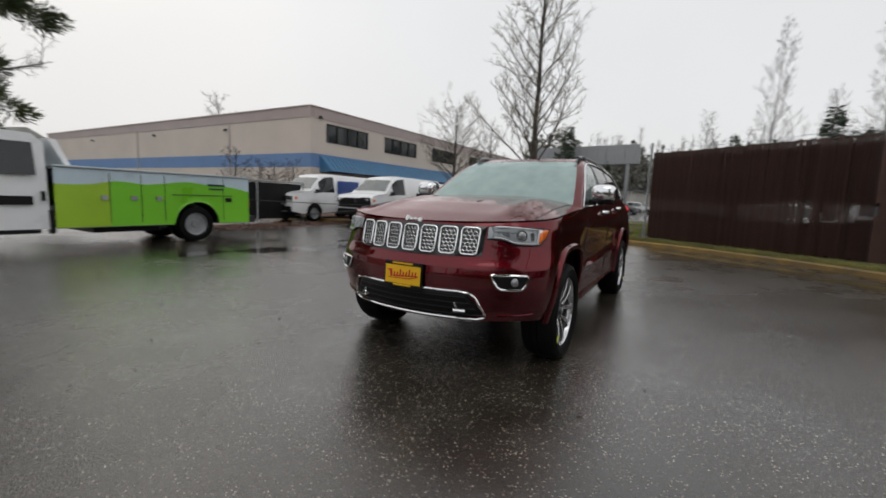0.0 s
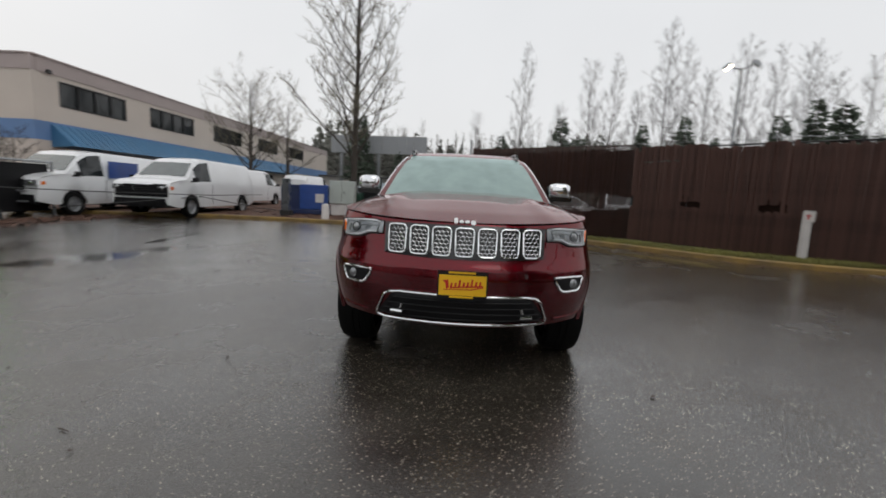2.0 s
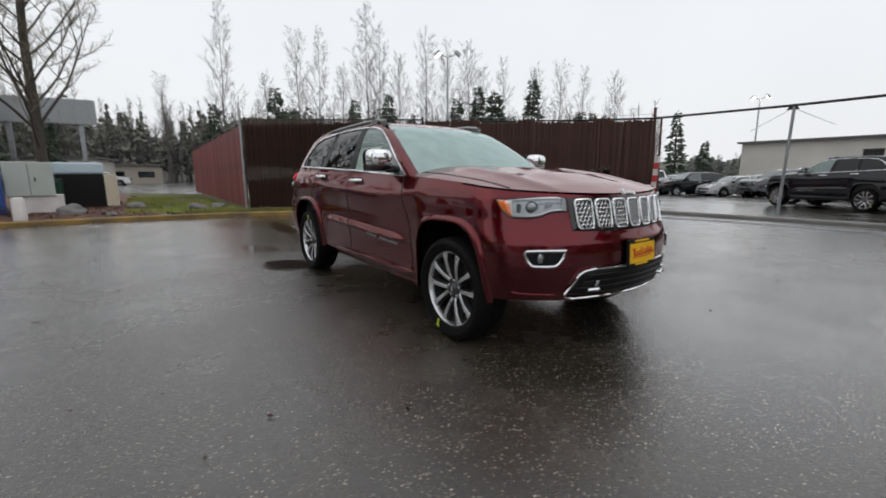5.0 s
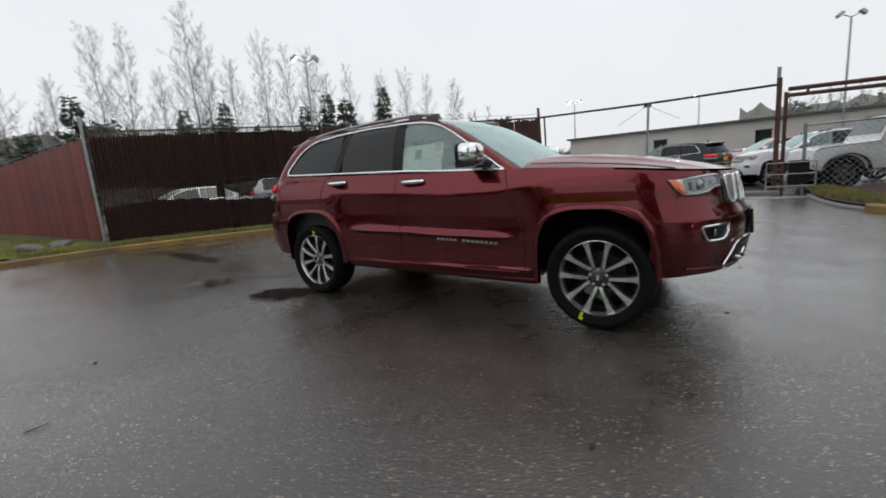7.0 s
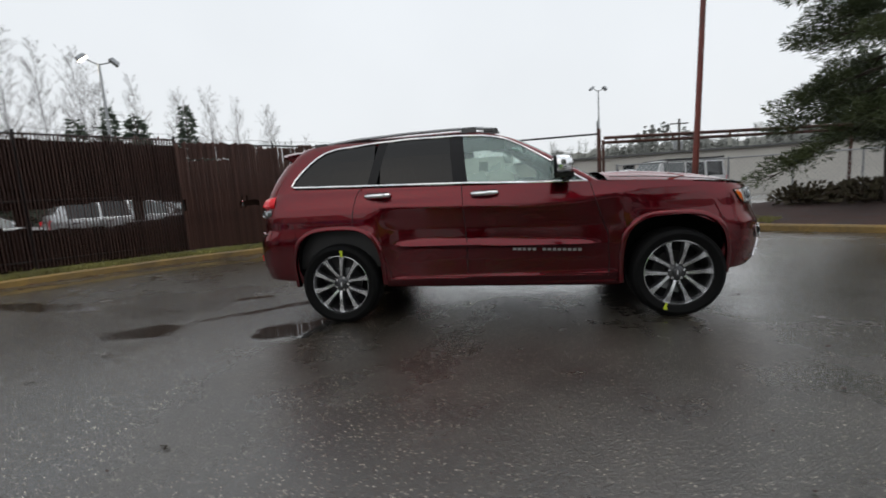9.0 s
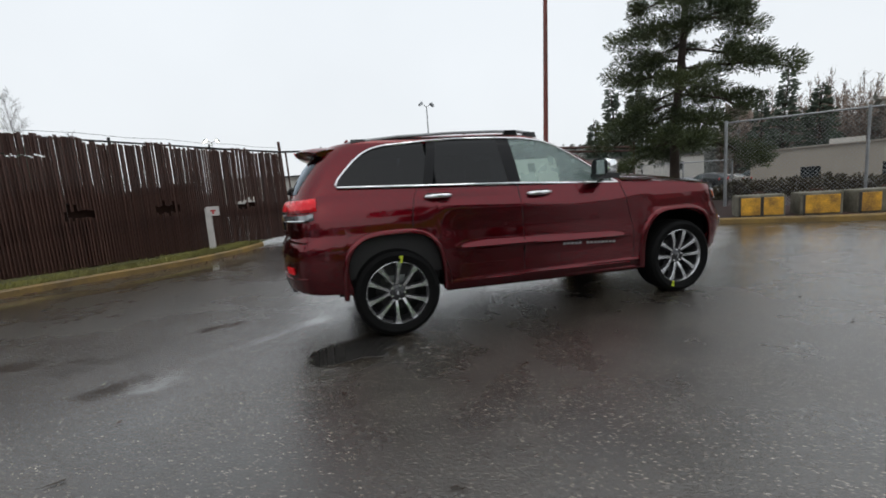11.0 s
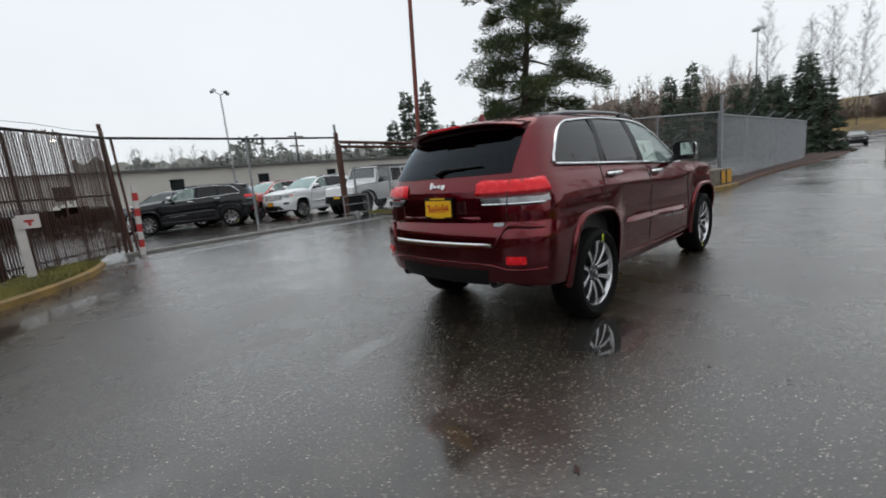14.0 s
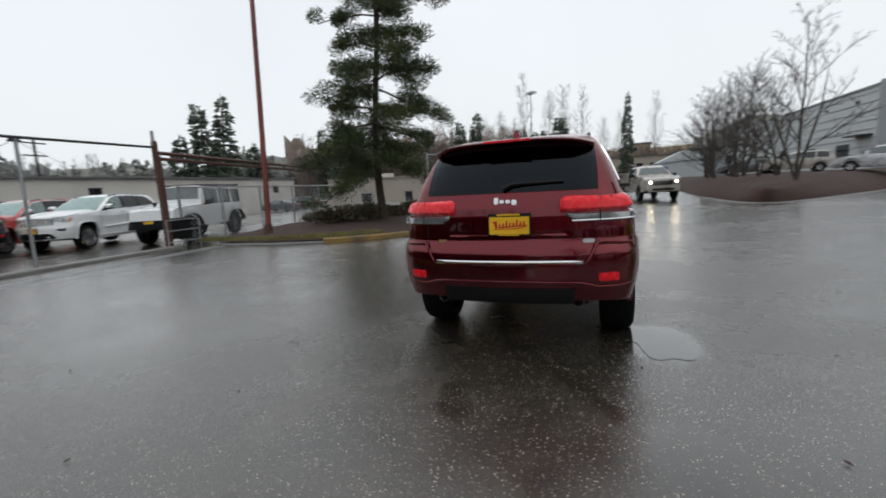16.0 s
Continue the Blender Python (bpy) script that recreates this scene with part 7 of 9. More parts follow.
bank()
strip("kerb_3", smooth_line([(34, -24.2), (23.3, -15.6), (18.1, -11.0), (15.5, -8.5), (15.0, -7.3), (16.2, -6.7), (19.3, -6.6), (24.8, -6.6), (34, -7.4), (60, -9.4)], 8), 0.12, -0.1, 0.04, CONCRETE, "grey concrete kerb under the mulch bank", "kerb")
vehicle("parked_wagon", "suv", TAN, (38.6, -17.0, 1.0), 76, "tan suv parked on top of the bank", "car", "cars on the bank", ALLOY)
vehicle("parked_sedan", "sedan", SILVERPAINT, (27.6, -17.2, 0.98), 66, "silver sedan parked on top of the bank", "car", "cars on the bank", ALLOY)
vehicle("parked_sedan", "sedan", GREYPAINT, (41.5, -14.4, 1.0), 78, "grey sedan parked behind the bank trees", "car", "cars on the bank", ALLOY)
for i, (x, y) in enumerate(((26.0, -8.4), (22.6, -8.3))):
    boulder(x, y, 0.4, 30 + i).location.z = 0.42

# ---------- the dark red suv ----------
PAINT = bpy.data.materials.new("deep_red_pearl_paint")
PAINT.use_nodes = True
_n, _l = PAINT.node_tree.nodes, PAINT.node_tree.links
_b = _n["Principled BSDF"]
_co, _fl, _dr = _n.new("ShaderNodeTexCoord"), _n.new("ShaderNodeTexNoise"), _n.new("ShaderNodeTexVoronoi")
_fl.inputs["Scale"].default_value = 1800
_dr.inputs["Scale"].default_value = 130
_l.new(_co.outputs["Object"], _fl.inputs["Vector"]); _l.new(_co.outputs["Object"], _dr.inputs["Vector"])
_r = _n.new("ShaderNodeValToRGB")
_r.color_ramp.elements[0].position, _r.color_ramp.elements[0].color = 0.35, (0.085, 0.0009, 0.0044, 1)
_r.color_ramp.elements[1].position, _r.color_ramp.elements[1].color = 0.75, (0.178, 0.002, 0.0100, 1)
_l.new(_fl.outputs["Fac"], _r.inputs[0]); _l.new(_r.outputs[0], _b.inputs["Base Color"])
_b.inputs["Metallic"].default_value, _b.inputs["Roughness"].default_value = 1.0, 0.25
_b.inputs["Specular Tint"].default_value = (0.55, 0.06, 0.08, 1)
_b.inputs["Coat Weight"].default_value, _b.inputs["Coat Roughness"].default_value = 1.0, 0.02
_b.inputs["Coat IOR"].default_value = 1.48
# fine rain drops on the clear coat
_sep = _n.new("ShaderNodeSeparateColor"); _l.new(_dr.outputs["Color"], _sep.inputs[0])
_th = _n.new("ShaderNodeMath"); _th.operation = "GREATER_THAN"; _th.inputs[1].default_value = 0.72
_l.new(_sep.outputs[0], _th.inputs[0])
_dm = _n.new("ShaderNodeMapRange")
_dm.inputs["From Min"].default_value, _dm.inputs["From Max"].default_value = 0.0, 0.35
_dm.inputs["To Min"].default_value, _dm.inputs["To Max"].default_value = 1.0, 0.0
_l.new(_dr.outputs["Distance"], _dm.inputs["Value"])
_mu = _n.new("ShaderNodeMath"); _mu.operation = "MULTIPLY"
_l.new(_dm.outputs[0], _mu.inputs[0]); _l.new(_th.outputs[0], _mu.inputs[1])
_bp = _n.new("ShaderNodeBump"); _bp.inputs["Strength"].default_value, _bp.inputs["Distance"].default_value = 0.25, 0.002
_l.new(_mu.outputs[0], _bp.inputs["Height"]); _l.new(_bp.outputs[0], _b.inputs["Coat Normal"])

BADGE = mat("satin_chrome_badge", (0.80, 0.81, 0.82), 0.4, 0.3, var=0.04)
SEAM = mat("panel_gap", (0.006, 0.004, 0.004), 0.6, var=0.1)
GLOSSBLACK = mat("gloss_black", (0.008, 0.008, 0.009), 0.12, var=0.2, coat=0.5)
CABIN = mat("dark_cabin_leather", (0.022, 0.021, 0.022), 0.55, var=0.2, bump=0.2, bscale=90)
PAPER = mat("white_window_sheet", (0.80, 0.82, 0.78), 0.7, var=0.03)
PAPERGREY = mat("grey_print", (0.22, 0.24, 0.23), 0.7, var=0.05)
TAPE = mat("yellow_green_tape", (0.55, 0.65, 0.03), 0.6, var=0.05)
# screen and door glass: a diffuse veil imitates bright sky on and through them
GLASS_SCREEN = glass("wet_sky_veiled_windscreen", (0.50, 0.66, 0.63), 0.03, 1.75, sky_veil=0.45, sheen=(0.84, 0.99, 0.98))
GLASS_DOOR = glass("sky_veiled_door_glass", (0.86, 0.95, 0.90), 0.01, 1.5, sky_veil=0.30)
LAMPSILVER = mat("silver_lamp_bowl", (0.66, 0.67, 0.69), 0.35, 0.3, var=0.25, scale=14)
CLEARLAMP = mat("pale_light_guide", (0.62, 0.64, 0.66), 0.25, 0.1, var=0.05, coat=0.6)
LENSGLASS = glass("lamp_cover", (0.93, 0.95, 0.96))

WHEEL_X, WHEEL_R, WHEEL_Z = 1.468, 0.374, 0.369
LZ = [0.20, 0.30, 0.38, 0.46, 0.55, 0.62, 0.70, 0.76, 0.80, 0.835, 0.90, 0.97, 1.02, 1.08, 1.15, 1.19, 1.24]
XF = [2.08, 2.21, 2.285, 2.315, 2.335, 2.345, 2.345, 2.335, 2.312, 2.297, 2.281, 2.268, 2.256, 2.225, 2.16, 2.08, 1.9]
XR = [-2.20, -2.30, -2.36, -2.395, -2.415, -2.425, -2.425, -2.422, -2.418, -2.408, -2.372, -2.37, -2.366, -2.362, -2.35, -2.335, -2.31]
WZ = [0.80, 0.845, 0.880, 0.902, 0.920, 0.930, 0.936, 0.937, 0.936, 0.932, 0.923, 0.919, 0.914, 0.902, 0.878, 0.860, 0.828]


def wrap(t, n):
    return (max(0.0, 1 - t ** n)) ** (1 / n)


def front_x(y, z, lift=0.0):
    w, x = lerp(z, LZ, WZ), lerp(z, LZ, XF)
    t = min(1, abs(y) / w)
    return x - 0.30 * t * t - 0.45 * (1 - wrap(t, 6)) + lift


def rear_x(y, z, lift=0.0):
    w, x = lerp(z, LZ, WZ), lerp(z, LZ, XR)
    t = min(1, abs(y) / w)
    return x + 0.13 * t * t + 0.42 * (1 - wrap(t, 5)) - lift


def solve_y(fn, x, z, w, sign):
    lo, hi = 0.0, w
    for _ in range(30):
        m = (lo + hi) / 2
        if (fn(m, z) - x) * sign > 0:
            lo = m
        else:
            hi = m
    return lo


def ease(x, a, c):
    t = min(1.0, max(0.0, (x - a) / (c - a)))
    return t * t * (3 - 2 * t)


def door_y(x, z):
    """Half width over the doors: tucked sill, a ledge low on the doors, a soft hollow, then a shoulder line."""
    zc = lerp(x, [-0.96, 0.86], [0.700, 0.645])
    rise = lerp(x, [-0.96, -0.65, 0.7, 0.9], [0.03, 0.060, 0.036, 0.012])
    zs = lerp(x, [-1.04, -0.22, 0.26, 0.71, 1.0], [1.066, 1.032, 1.003, 1.012, 1.045])
    out = 0.036 * ease(x, -0.97, -0.72) * (1 - ease(x, 0.62, 0.90))
    return lerp(z, [0.20, 0.30, 0.345, 0.392, 0.412, 0.55, zc - 0.025, zc, zc + rise, zc + 0.16, zs - 0.07, zs - 0.010, zs + 0.016, 1.12, 1.19, 1.24],
                [0.78, 0.845, 0.874, 0.899, 0.888, 0.889, 0.895 + 0.2 * out, 0.899 + out, 0.899, 0.899, 0.913, 0.919, 0.914, 0.882, 0.858, 0.828])


def side_y(x, z):
    w = lerp(z, LZ, WZ)
    if x > front_x(w, z):
        return solve_y(front_x, x, z, w, 1)
    if x < rear_x(w, z):
        return solve_y(rear_x, x, z, w, -1)
    k = ease(x, -1.22, -0.86) * (1 - ease(x, 0.90, 1.22))
    return w + (door_y(x, z) - w) * k if k > 0 else w


def top_z(x):
    return lerp(x, [-2.35, -1.5, 0.5, 0.95, 1.3, 1.7, 2.0, 2.2, 2.3], [1.24, 1.22, 1.18, 1.165, 1.145, 1.115, 1.082, 1.058, 1.045])


ARCHES = ((-1.465, 0.412, 0.508), (1.432, 0.395, 0.488))


def arch_z(x, cx, hw, top, n=3.3):
    d = abs(x - cx) / hw
    return WHEEL_Z + top * (1 - d ** n) ** (1 / n) if d < 1 else 0.0


def bottom_z(x):
    sill = lerp(x, [-2.45, -2.2, -1.95, -1.85, -1.05, 1.0, 1.06, 1.83, 1.9, 2.1, 2.4], [0.47, 0.43, 0.41, 0.36, 0.345, 0.300, 0.290, 0.35, 0.385, 0.395, 0.375])
    for cx, hw, top in ARCHES:
        sill = max(sill, arch_z(x, cx, hw, top))
    return sill


GZ = [1.10, 1.20, 1.30, 1.40, 1.50, 1.60, 1.66, 1.70, 1.725, 1.738]
GXF = [1.09, 0.94, 0.785, 0.63, 0.465, 0.28, 0.10, -0.08, -0.30, -0.62]
GXR = [-2.345, -2.325, -2.28, -2.22, -2.15, -2.06, -1.97, -1.78, -1.45, -1.0]
GW = [0.862, 0.830, 0.797, 0.762, 0.722, 0.672, 0.632, 0.580, 0.47, 0.20]


def gw(z): return lerp(z, GZ, GW)


def cab_front_x(y, z, lift=0.0):
    t = min(1, abs(y) / gw(z))
    return lerp(z, GZ, GXF) - 0.11 * t * t - 0.07 * (1 - wrap(t, 6)) + lift


def cab_rear_x(y, z, lift=0.0):
    t = min(1, abs(y) / gw(z))
    return lerp(z, GZ, GXR) + 0.09 * t * t + 0.36 * (1 - wrap(t, 5)) - lift


def cab_side_y(x, z):
    w = gw(z)
    if x > cab_front_x(w, z):
        return solve_y(cab_front_x, x, z, w, 1)
    if x < cab_rear_x(w, z):
        return solve_y(cab_rear_x, x, z, w, -1)
    return w


def rounded_simple(w, h, n=28):
    """A superellipse outline."""
    return [(w * math.copysign(abs(math.cos(t)) ** 0.6, math.cos(t)), h * math.copysign(abs(math.sin(t)) ** 0.6, math.sin(t))) for t in [2 * math.pi * i / n for i in range(n)]]


TS = [0, 0.1, 0.2, 0.3, 0.4, 0.5, 0.6, 0.68, 0.73] + [(1 - q ** 6) ** (1 / 6) for q in linspace(0.96, 0.0, 29)]
NT = len(TS)


def half_ring(kind, z):
    """Points of half a level outline, from the nose to the tail, on the +y side."""
    w = lerp(z, LZ, WZ) if kind == "body" else gw(z)
    f, r = (front_x, rear_x) if kind == "body" else (cab_front_x, cab_rear_x)
    a, c = f(w, z), r(w, z)
    out = [(f(t * w, z), t * w) for t in TS]
    out += [(a + (c - a) * i / 190, w) for i in range(1, 190)]
    out += [(r(t * w, z), t * w) for t in reversed(TS)]
    return out


suv = thing("suv", (0, 0, 0), 0, "dark red mid-size suv, rain-wet, with chrome trim", "car")

# lower body: columns round the half outline, rows from the lower edge up to the shoulder
b = Build()
ROWS = 58
ref = half_ring("body", 0.7)
ncol = len(ref)
for s in (1, -1):
    k = len(b.v)
    rings = {}
    for i in range(ncol):
        x0, y0 = ref[i]
        zb, zt = bottom_z(x0), top_z(x0)
        for j in range(ROWS + 1):
            z = zb + (zt - zb) * j / ROWS
            key = round(z, 3)
            if key not in rings:
                rings[key] = half_ring("body", z)
            x, y = rings[key][i]
            if NT <= i < ncol - NT:
                x = x0
                y = side_y(x0, z)
            b.v.append((x, s * y, z))
    for i in range(ncol - 1):
        for j in range(ROWS):
            q = k + i * (ROWS + 1) + j
            b.f.append((q, q + 1, q + ROWS + 2, q + ROWS + 1))
body = part("body", b, PAINT, suv, smooth=42)
md = body.modifiers.new("weld", "WELD"); md.merge_threshold = 0.002

# bonnet
b = Build()
def bonnet(u, s):
    xf = front_x(abs(u) * 0.90, 1.055)
    x = 0.93 + (xf - 0.93) * s
    y = u * (lerp(top_z(x), LZ, WZ) + 0.004)
    crown = lerp(s, [0, 0.3, 0.6, 0.85, 1], [0.092, 0.090, 0.068, 0.032, 0.0])
    fold = 0.014 * math.exp(-((abs(u) - 0.62) / 0.07) ** 2) * math.sin(math.pi * min(1, s * 1.02)) ** 0.5 if 0 < s < 1 else 0
    dish = -0.006 * math.exp(-((abs(u) - 0.40) / 0.14) ** 2) * math.sin(math.pi * s) if 0 < s < 1 else 0
    return (x, y, top_z(x) + crown * (1 - abs(u) ** 3.4) + fold + dish)
b.grid(bonnet, [-1 + i / 24 for i in range(49)], [i / 36 for i in range(37)])
part("bonnet", b, PAINT, suv, smooth=50)
for s in (1, -1):
    p = [bonnet(0.885 * s, q / 30) for q in range(1, 30)]
    part("panel_gap", Build().tube([(x, y, z + 0.0005) for x, y, z in p], 0.0035, 4), SEAM, suv)

# greenhouse with open windows
def dlo_low(x): return lerp(x, [-1.90, -1.32, -0.76, -0.23, 0.26, 0.78], [1.288, 1.264, 1.242, 1.221, 1.192, 1.168])
def dlo_high(x): return lerp(x, [-1.90, -1.87, -1.80, -1.73, -1.665, -1.60, -1.55, -1.47, -1.1, -0.78, -0.31, -0.10, 0.02, 0.12, 0.255, 0.44, 0.575, 0.715, 0.775], [1.30, 1.355, 1.432, 1.50, 1.552, 1.588, 1.606, 1.625, 1.653, 1.665, 1.656, 1.640, 1.618, 1.588, 1.516, 1.396, 1.300, 1.206, 1.170])
def gate_w(z): return lerp(z, [1.25, 1.45, 1.6], [0.655, 0.645, 0.62])

b = Build()
gzs = [1.10 + 0.0205 * i for i in range(28)] + [1.667, 1.68, 1.69, 1.70, 1.71, 1.72, 1.728, 1.734, 1.738]
gr = [half_ring("cab", z) for z in gzs]
nc = len(gr[0])
for s in (1, -1):
    k = len(b.v)
    for j, z in enumerate(gzs):
        for x, y in gr[j]:
            b.v.append((x, s * y, z))
    for j in range(len(gzs) - 1):
        for i in range(nc - 1):
            q = (k + j * nc + i, k + j * nc + i + 1, k + (j + 1) * nc + i + 1, k + (j + 1) * nc + i)
            cx, cy, cz = (sum(b.v[a][d] for a in q) / 4 for d in range(3))
            w = gw(cz)
            if i < NT - 2 and abs(cy) < 0.90 * w and 1.15 < cz < 1.632:
                continue
            if i > nc - NT and abs(cy) < gate_w(cz) - 0.03 and 1.28 < cz < 1.58:
                continue
            if NT - 14 <= i < nc - NT + 14 and abs(cy) > 0.93 * w and dlo_low(cx) + 0.012 < cz < dlo_high(cx) - 0.012 and -1.885 < cx < 0.74:
                continue
            b.f.append(q)
    top = [k + (len(gzs) - 1) * nc + i for i in range(nc)]
    for i in range(nc // 2 - 1):
        b.f.append((top[i], top[i + 1], top[nc - 2 - i], top[nc - 1 - i]))
part("cabin_shell", b, PAINT, suv, smooth=45)

cap = Build()
cap.grid(lambda r, a: (-0.81 + 0.25 * r * math.cos(a), 0.26 * r * math.sin(a), 1.7362 + 0.007 * (1 - r * r)), [0.02, 0.3, 0.6, 0.85, 1.0], linspace(0, 2 * math.pi, 33))
cap.add([(-0.81 + 0.006 * math.cos(a), 0.006 * math.sin(a), 1.7432) for a in linspace(0, 5.5, 8)], [tuple(range(8))])
part("roof_panel", cap, PAINT, suv, smooth=60)

# side glass, one pane a door
for s in (1, -1):
    for x0, x1, m, nm in ((-1.89, -1.10, GLASS_DARK, "quarter_window"), (-1.04, -0.37, GLASS_DARK, "rear_door_window"), (-0.27, 0.755, GLASS_DOOR, "front_door_window")):
        def pane(x, v):
            z = dlo_low(x) + (max(dlo_high(x), dlo_low(x) + 0.01) - dlo_low(x)) * v
            return (x, s * (cab_side_y(x, z) + 0.004), z)
        part(nm, Build().grid(pane, linspace(x0, x1, 26), linspace(0, 1, 9)), m, suv, "dark tinted glass" if m is GLASS_DARK else "clear green-tinted glass")
    for x0, x1, tilt in ((-1.112, -1.028, -0.10), (-0.382, -0.258, 0.035)):
        def pillar(x, v):
            z = dlo_low(x) + (dlo_high(x) - dlo_low(x)) * v
            return (x - tilt * (v - 0.5), s * (cab_side_y(x, z) + 0.006), z)
        part("pillar_cover", Build().grid(pillar, linspace(x0, x1, 4), linspace(0, 1, 7)), BLACK, suv)
    lo = [(x, s * (cab_side_y(x, dlo_low(x)) + 0.014), dlo_low(x)) for x in linspace(-1.885, 0.775, 40)]
    part("chrome_trim", Build().tube(lo, 0.0125, 6), CHROME, suv, "chrome window trim", smooth=60)
    hx = [-1.898, -1.885, -1.87, -1.84, -1.80, -1.765, -1.73, -1.70, -1.665, -1.63, -1.60, -1.55] + linspace(-1.47, -0.1, 24) + linspace(-0.04, 0.775, 24)
    hi = [(x, s * (cab_side_y(x, dlo_high(x)) + 0.009), dlo_high(x)) for x in hx]
    part("chrome_trim", Build().tube(hi, [0.012 if p[0] < 0.1 else 0.0085 for p in hi], 6), CHROME, suv, "chrome window trim", smooth=60)
    # roof rail
    rl = [(x, s * 0.585, z) for x, z in ((-1.80, 1.650), (-1.70, 1.676), (-1.3, 1.710), (-0.8, 1.726), (-0.4, 1.727), (-0.15, 1.720), (0.0, 1.698), (0.06, 1.660))]
    part("roof_rail", Build().tube(rl, [0.010, 0.015, 0.014, 0.014, 0.014, 0.015, 0.016, 0.010], 8), GALV, suv, "satin metal roof rail", smooth=60)
    for x, z in ((-1.66, 1.672), (-0.22, 1.706), (-0.02, 1.682)):
        part("rail_foot", Build().box((x, s * 0.588, z), (0.15, 0.032, 0.05), taper=0.8), GLOSSBLACK, suv)
    part("roof_ditch", Build().tube([(x, s * 0.602, 1.6835 - 0.09 * max(0, abs(x + 0.7) - 0.45) ** 2) for x in linspace(-1.6, 0.0, 20)], 0.004, 4), SEAM, suv)

# windscreen and rear glass
def screen(u, z):
    y = u * gw(z) * 0.925
    return (cab_front_x(y, z, 0.004), y, z)
part("windscreen", Build().grid(screen, linspace(-1, 1, 31), linspace(1.135, 1.648, 16)), GLASS_SCREEN, suv, "wet green-tinted windscreen")
def frit(u, z):
    y = u * gw(z) * 0.925
    return (cab_front_x(y, z, -0.006), y, z)
part("screen_border", Build().grid(frit, linspace(-1, 1, 31), linspace(1.10, 1.165, 4)), GLOSSBLACK, suv)
part("screen_border", Build().grid(frit, linspace(-1, 1, 31), linspace(1.615, 1.66, 3)), GLOSSBLACK, suv)
for s in (1, -1):
    part("screen_border", Build().grid(lambda u, z: (cab_front_x(u * gw(z), z, -0.003), s * u * gw(z), z), linspace(0.885, 0.93, 4), linspace(1.13, 1.645, 14)), GLOSSBLACK, suv)
for y0, y1 in ((0.62, -0.06), (-0.02, -0.66)):
    p = [(cab_front_x(y, 1.15 + 0.012 * (i % 3), 0.02), y, 1.152 + 0.006 * i) for i, y in enumerate(linspace(y0, y1, 6))]
    part("wiper", Build().tube(p, 0.010, 5), BLACK, suv)
def tail_glass(u, z):
    y = u * gate_w(z)
    return (cab_rear_x(y, z, 0.004), y, z)
part("rear_window", Build().grid(tail_glass, linspace(-1, 1, 25), linspace(1.255, 1.60, 10)), GLASS_REAR, suv, "dark tinted tailgate glass")
part("rear_wiper", Build().tube([(cab_rear_x(0.02, 1.285, 0.03), 0.02, 1.285), (cab_rear_x(-0.05, 1.315, 0.03), -0.05, 1.315), (cab_rear_x(-0.42, 1.322, 0.02), -0.42, 1.322)], [0.022, 0.016, 0.007], 6), BLACK, suv)
# tailgate spoiler
b = Build()
for v, (dx, z, ws) in enumerate(((0.30, 1.672, 0.80), (0.0, 1.668, 0.85), (-0.10, 1.655, 0.86), (-0.135, 1.640, 0.86), (-0.12, 1.615, 0.86), (0.03, 1.57, 0.84), (0.12, 1.555, 0.80))):
    for i in range(25):
        u = -1 + i / 12
        y = u * ws * 0.73
        droop = 0.045 * abs(u) ** 4
        b.v.append((-2.075 + dx + 0.09 * u * u + 0.10 * u ** 6, y, z - droop))
for v in range(6):
    for i in range(24):
        b.f.append((v * 25 + i, v * 25 + i + 1, (v + 1) * 25 + i + 1, (v + 1) * 25 + i))
for i in (0, 24):
    b.f.append(tuple(v * 25 + i for v in range(7)))
spo = part("spoiler", b, PAINT, suv, smooth=50)
b = Build().grid(lambda u, v: (-2.07 + 0.06 * u * u + 0.13 * v, u * 0.58, 1.606 - 0.05 * v - 0.045 * abs(u) ** 4), linspace(-1, 1, 25), linspace(0, 1, 4))
part("spoiler_underside", b, GLOSSBLACK, spo, "black underside of the spoiler")
part("brake_light", Build().box((-2.213, 0, 1.641), (0.012, 0.36, 0.014)), TAILRED, spo)
part("antenna", Build().lathe([(0.0, 0.075), (0.018, 0.06), (0.045, 0.0), (0.05, -0.02)], pose(-1.72, 0.0, 1.705), 14), PAINT, suv, smooth=60)

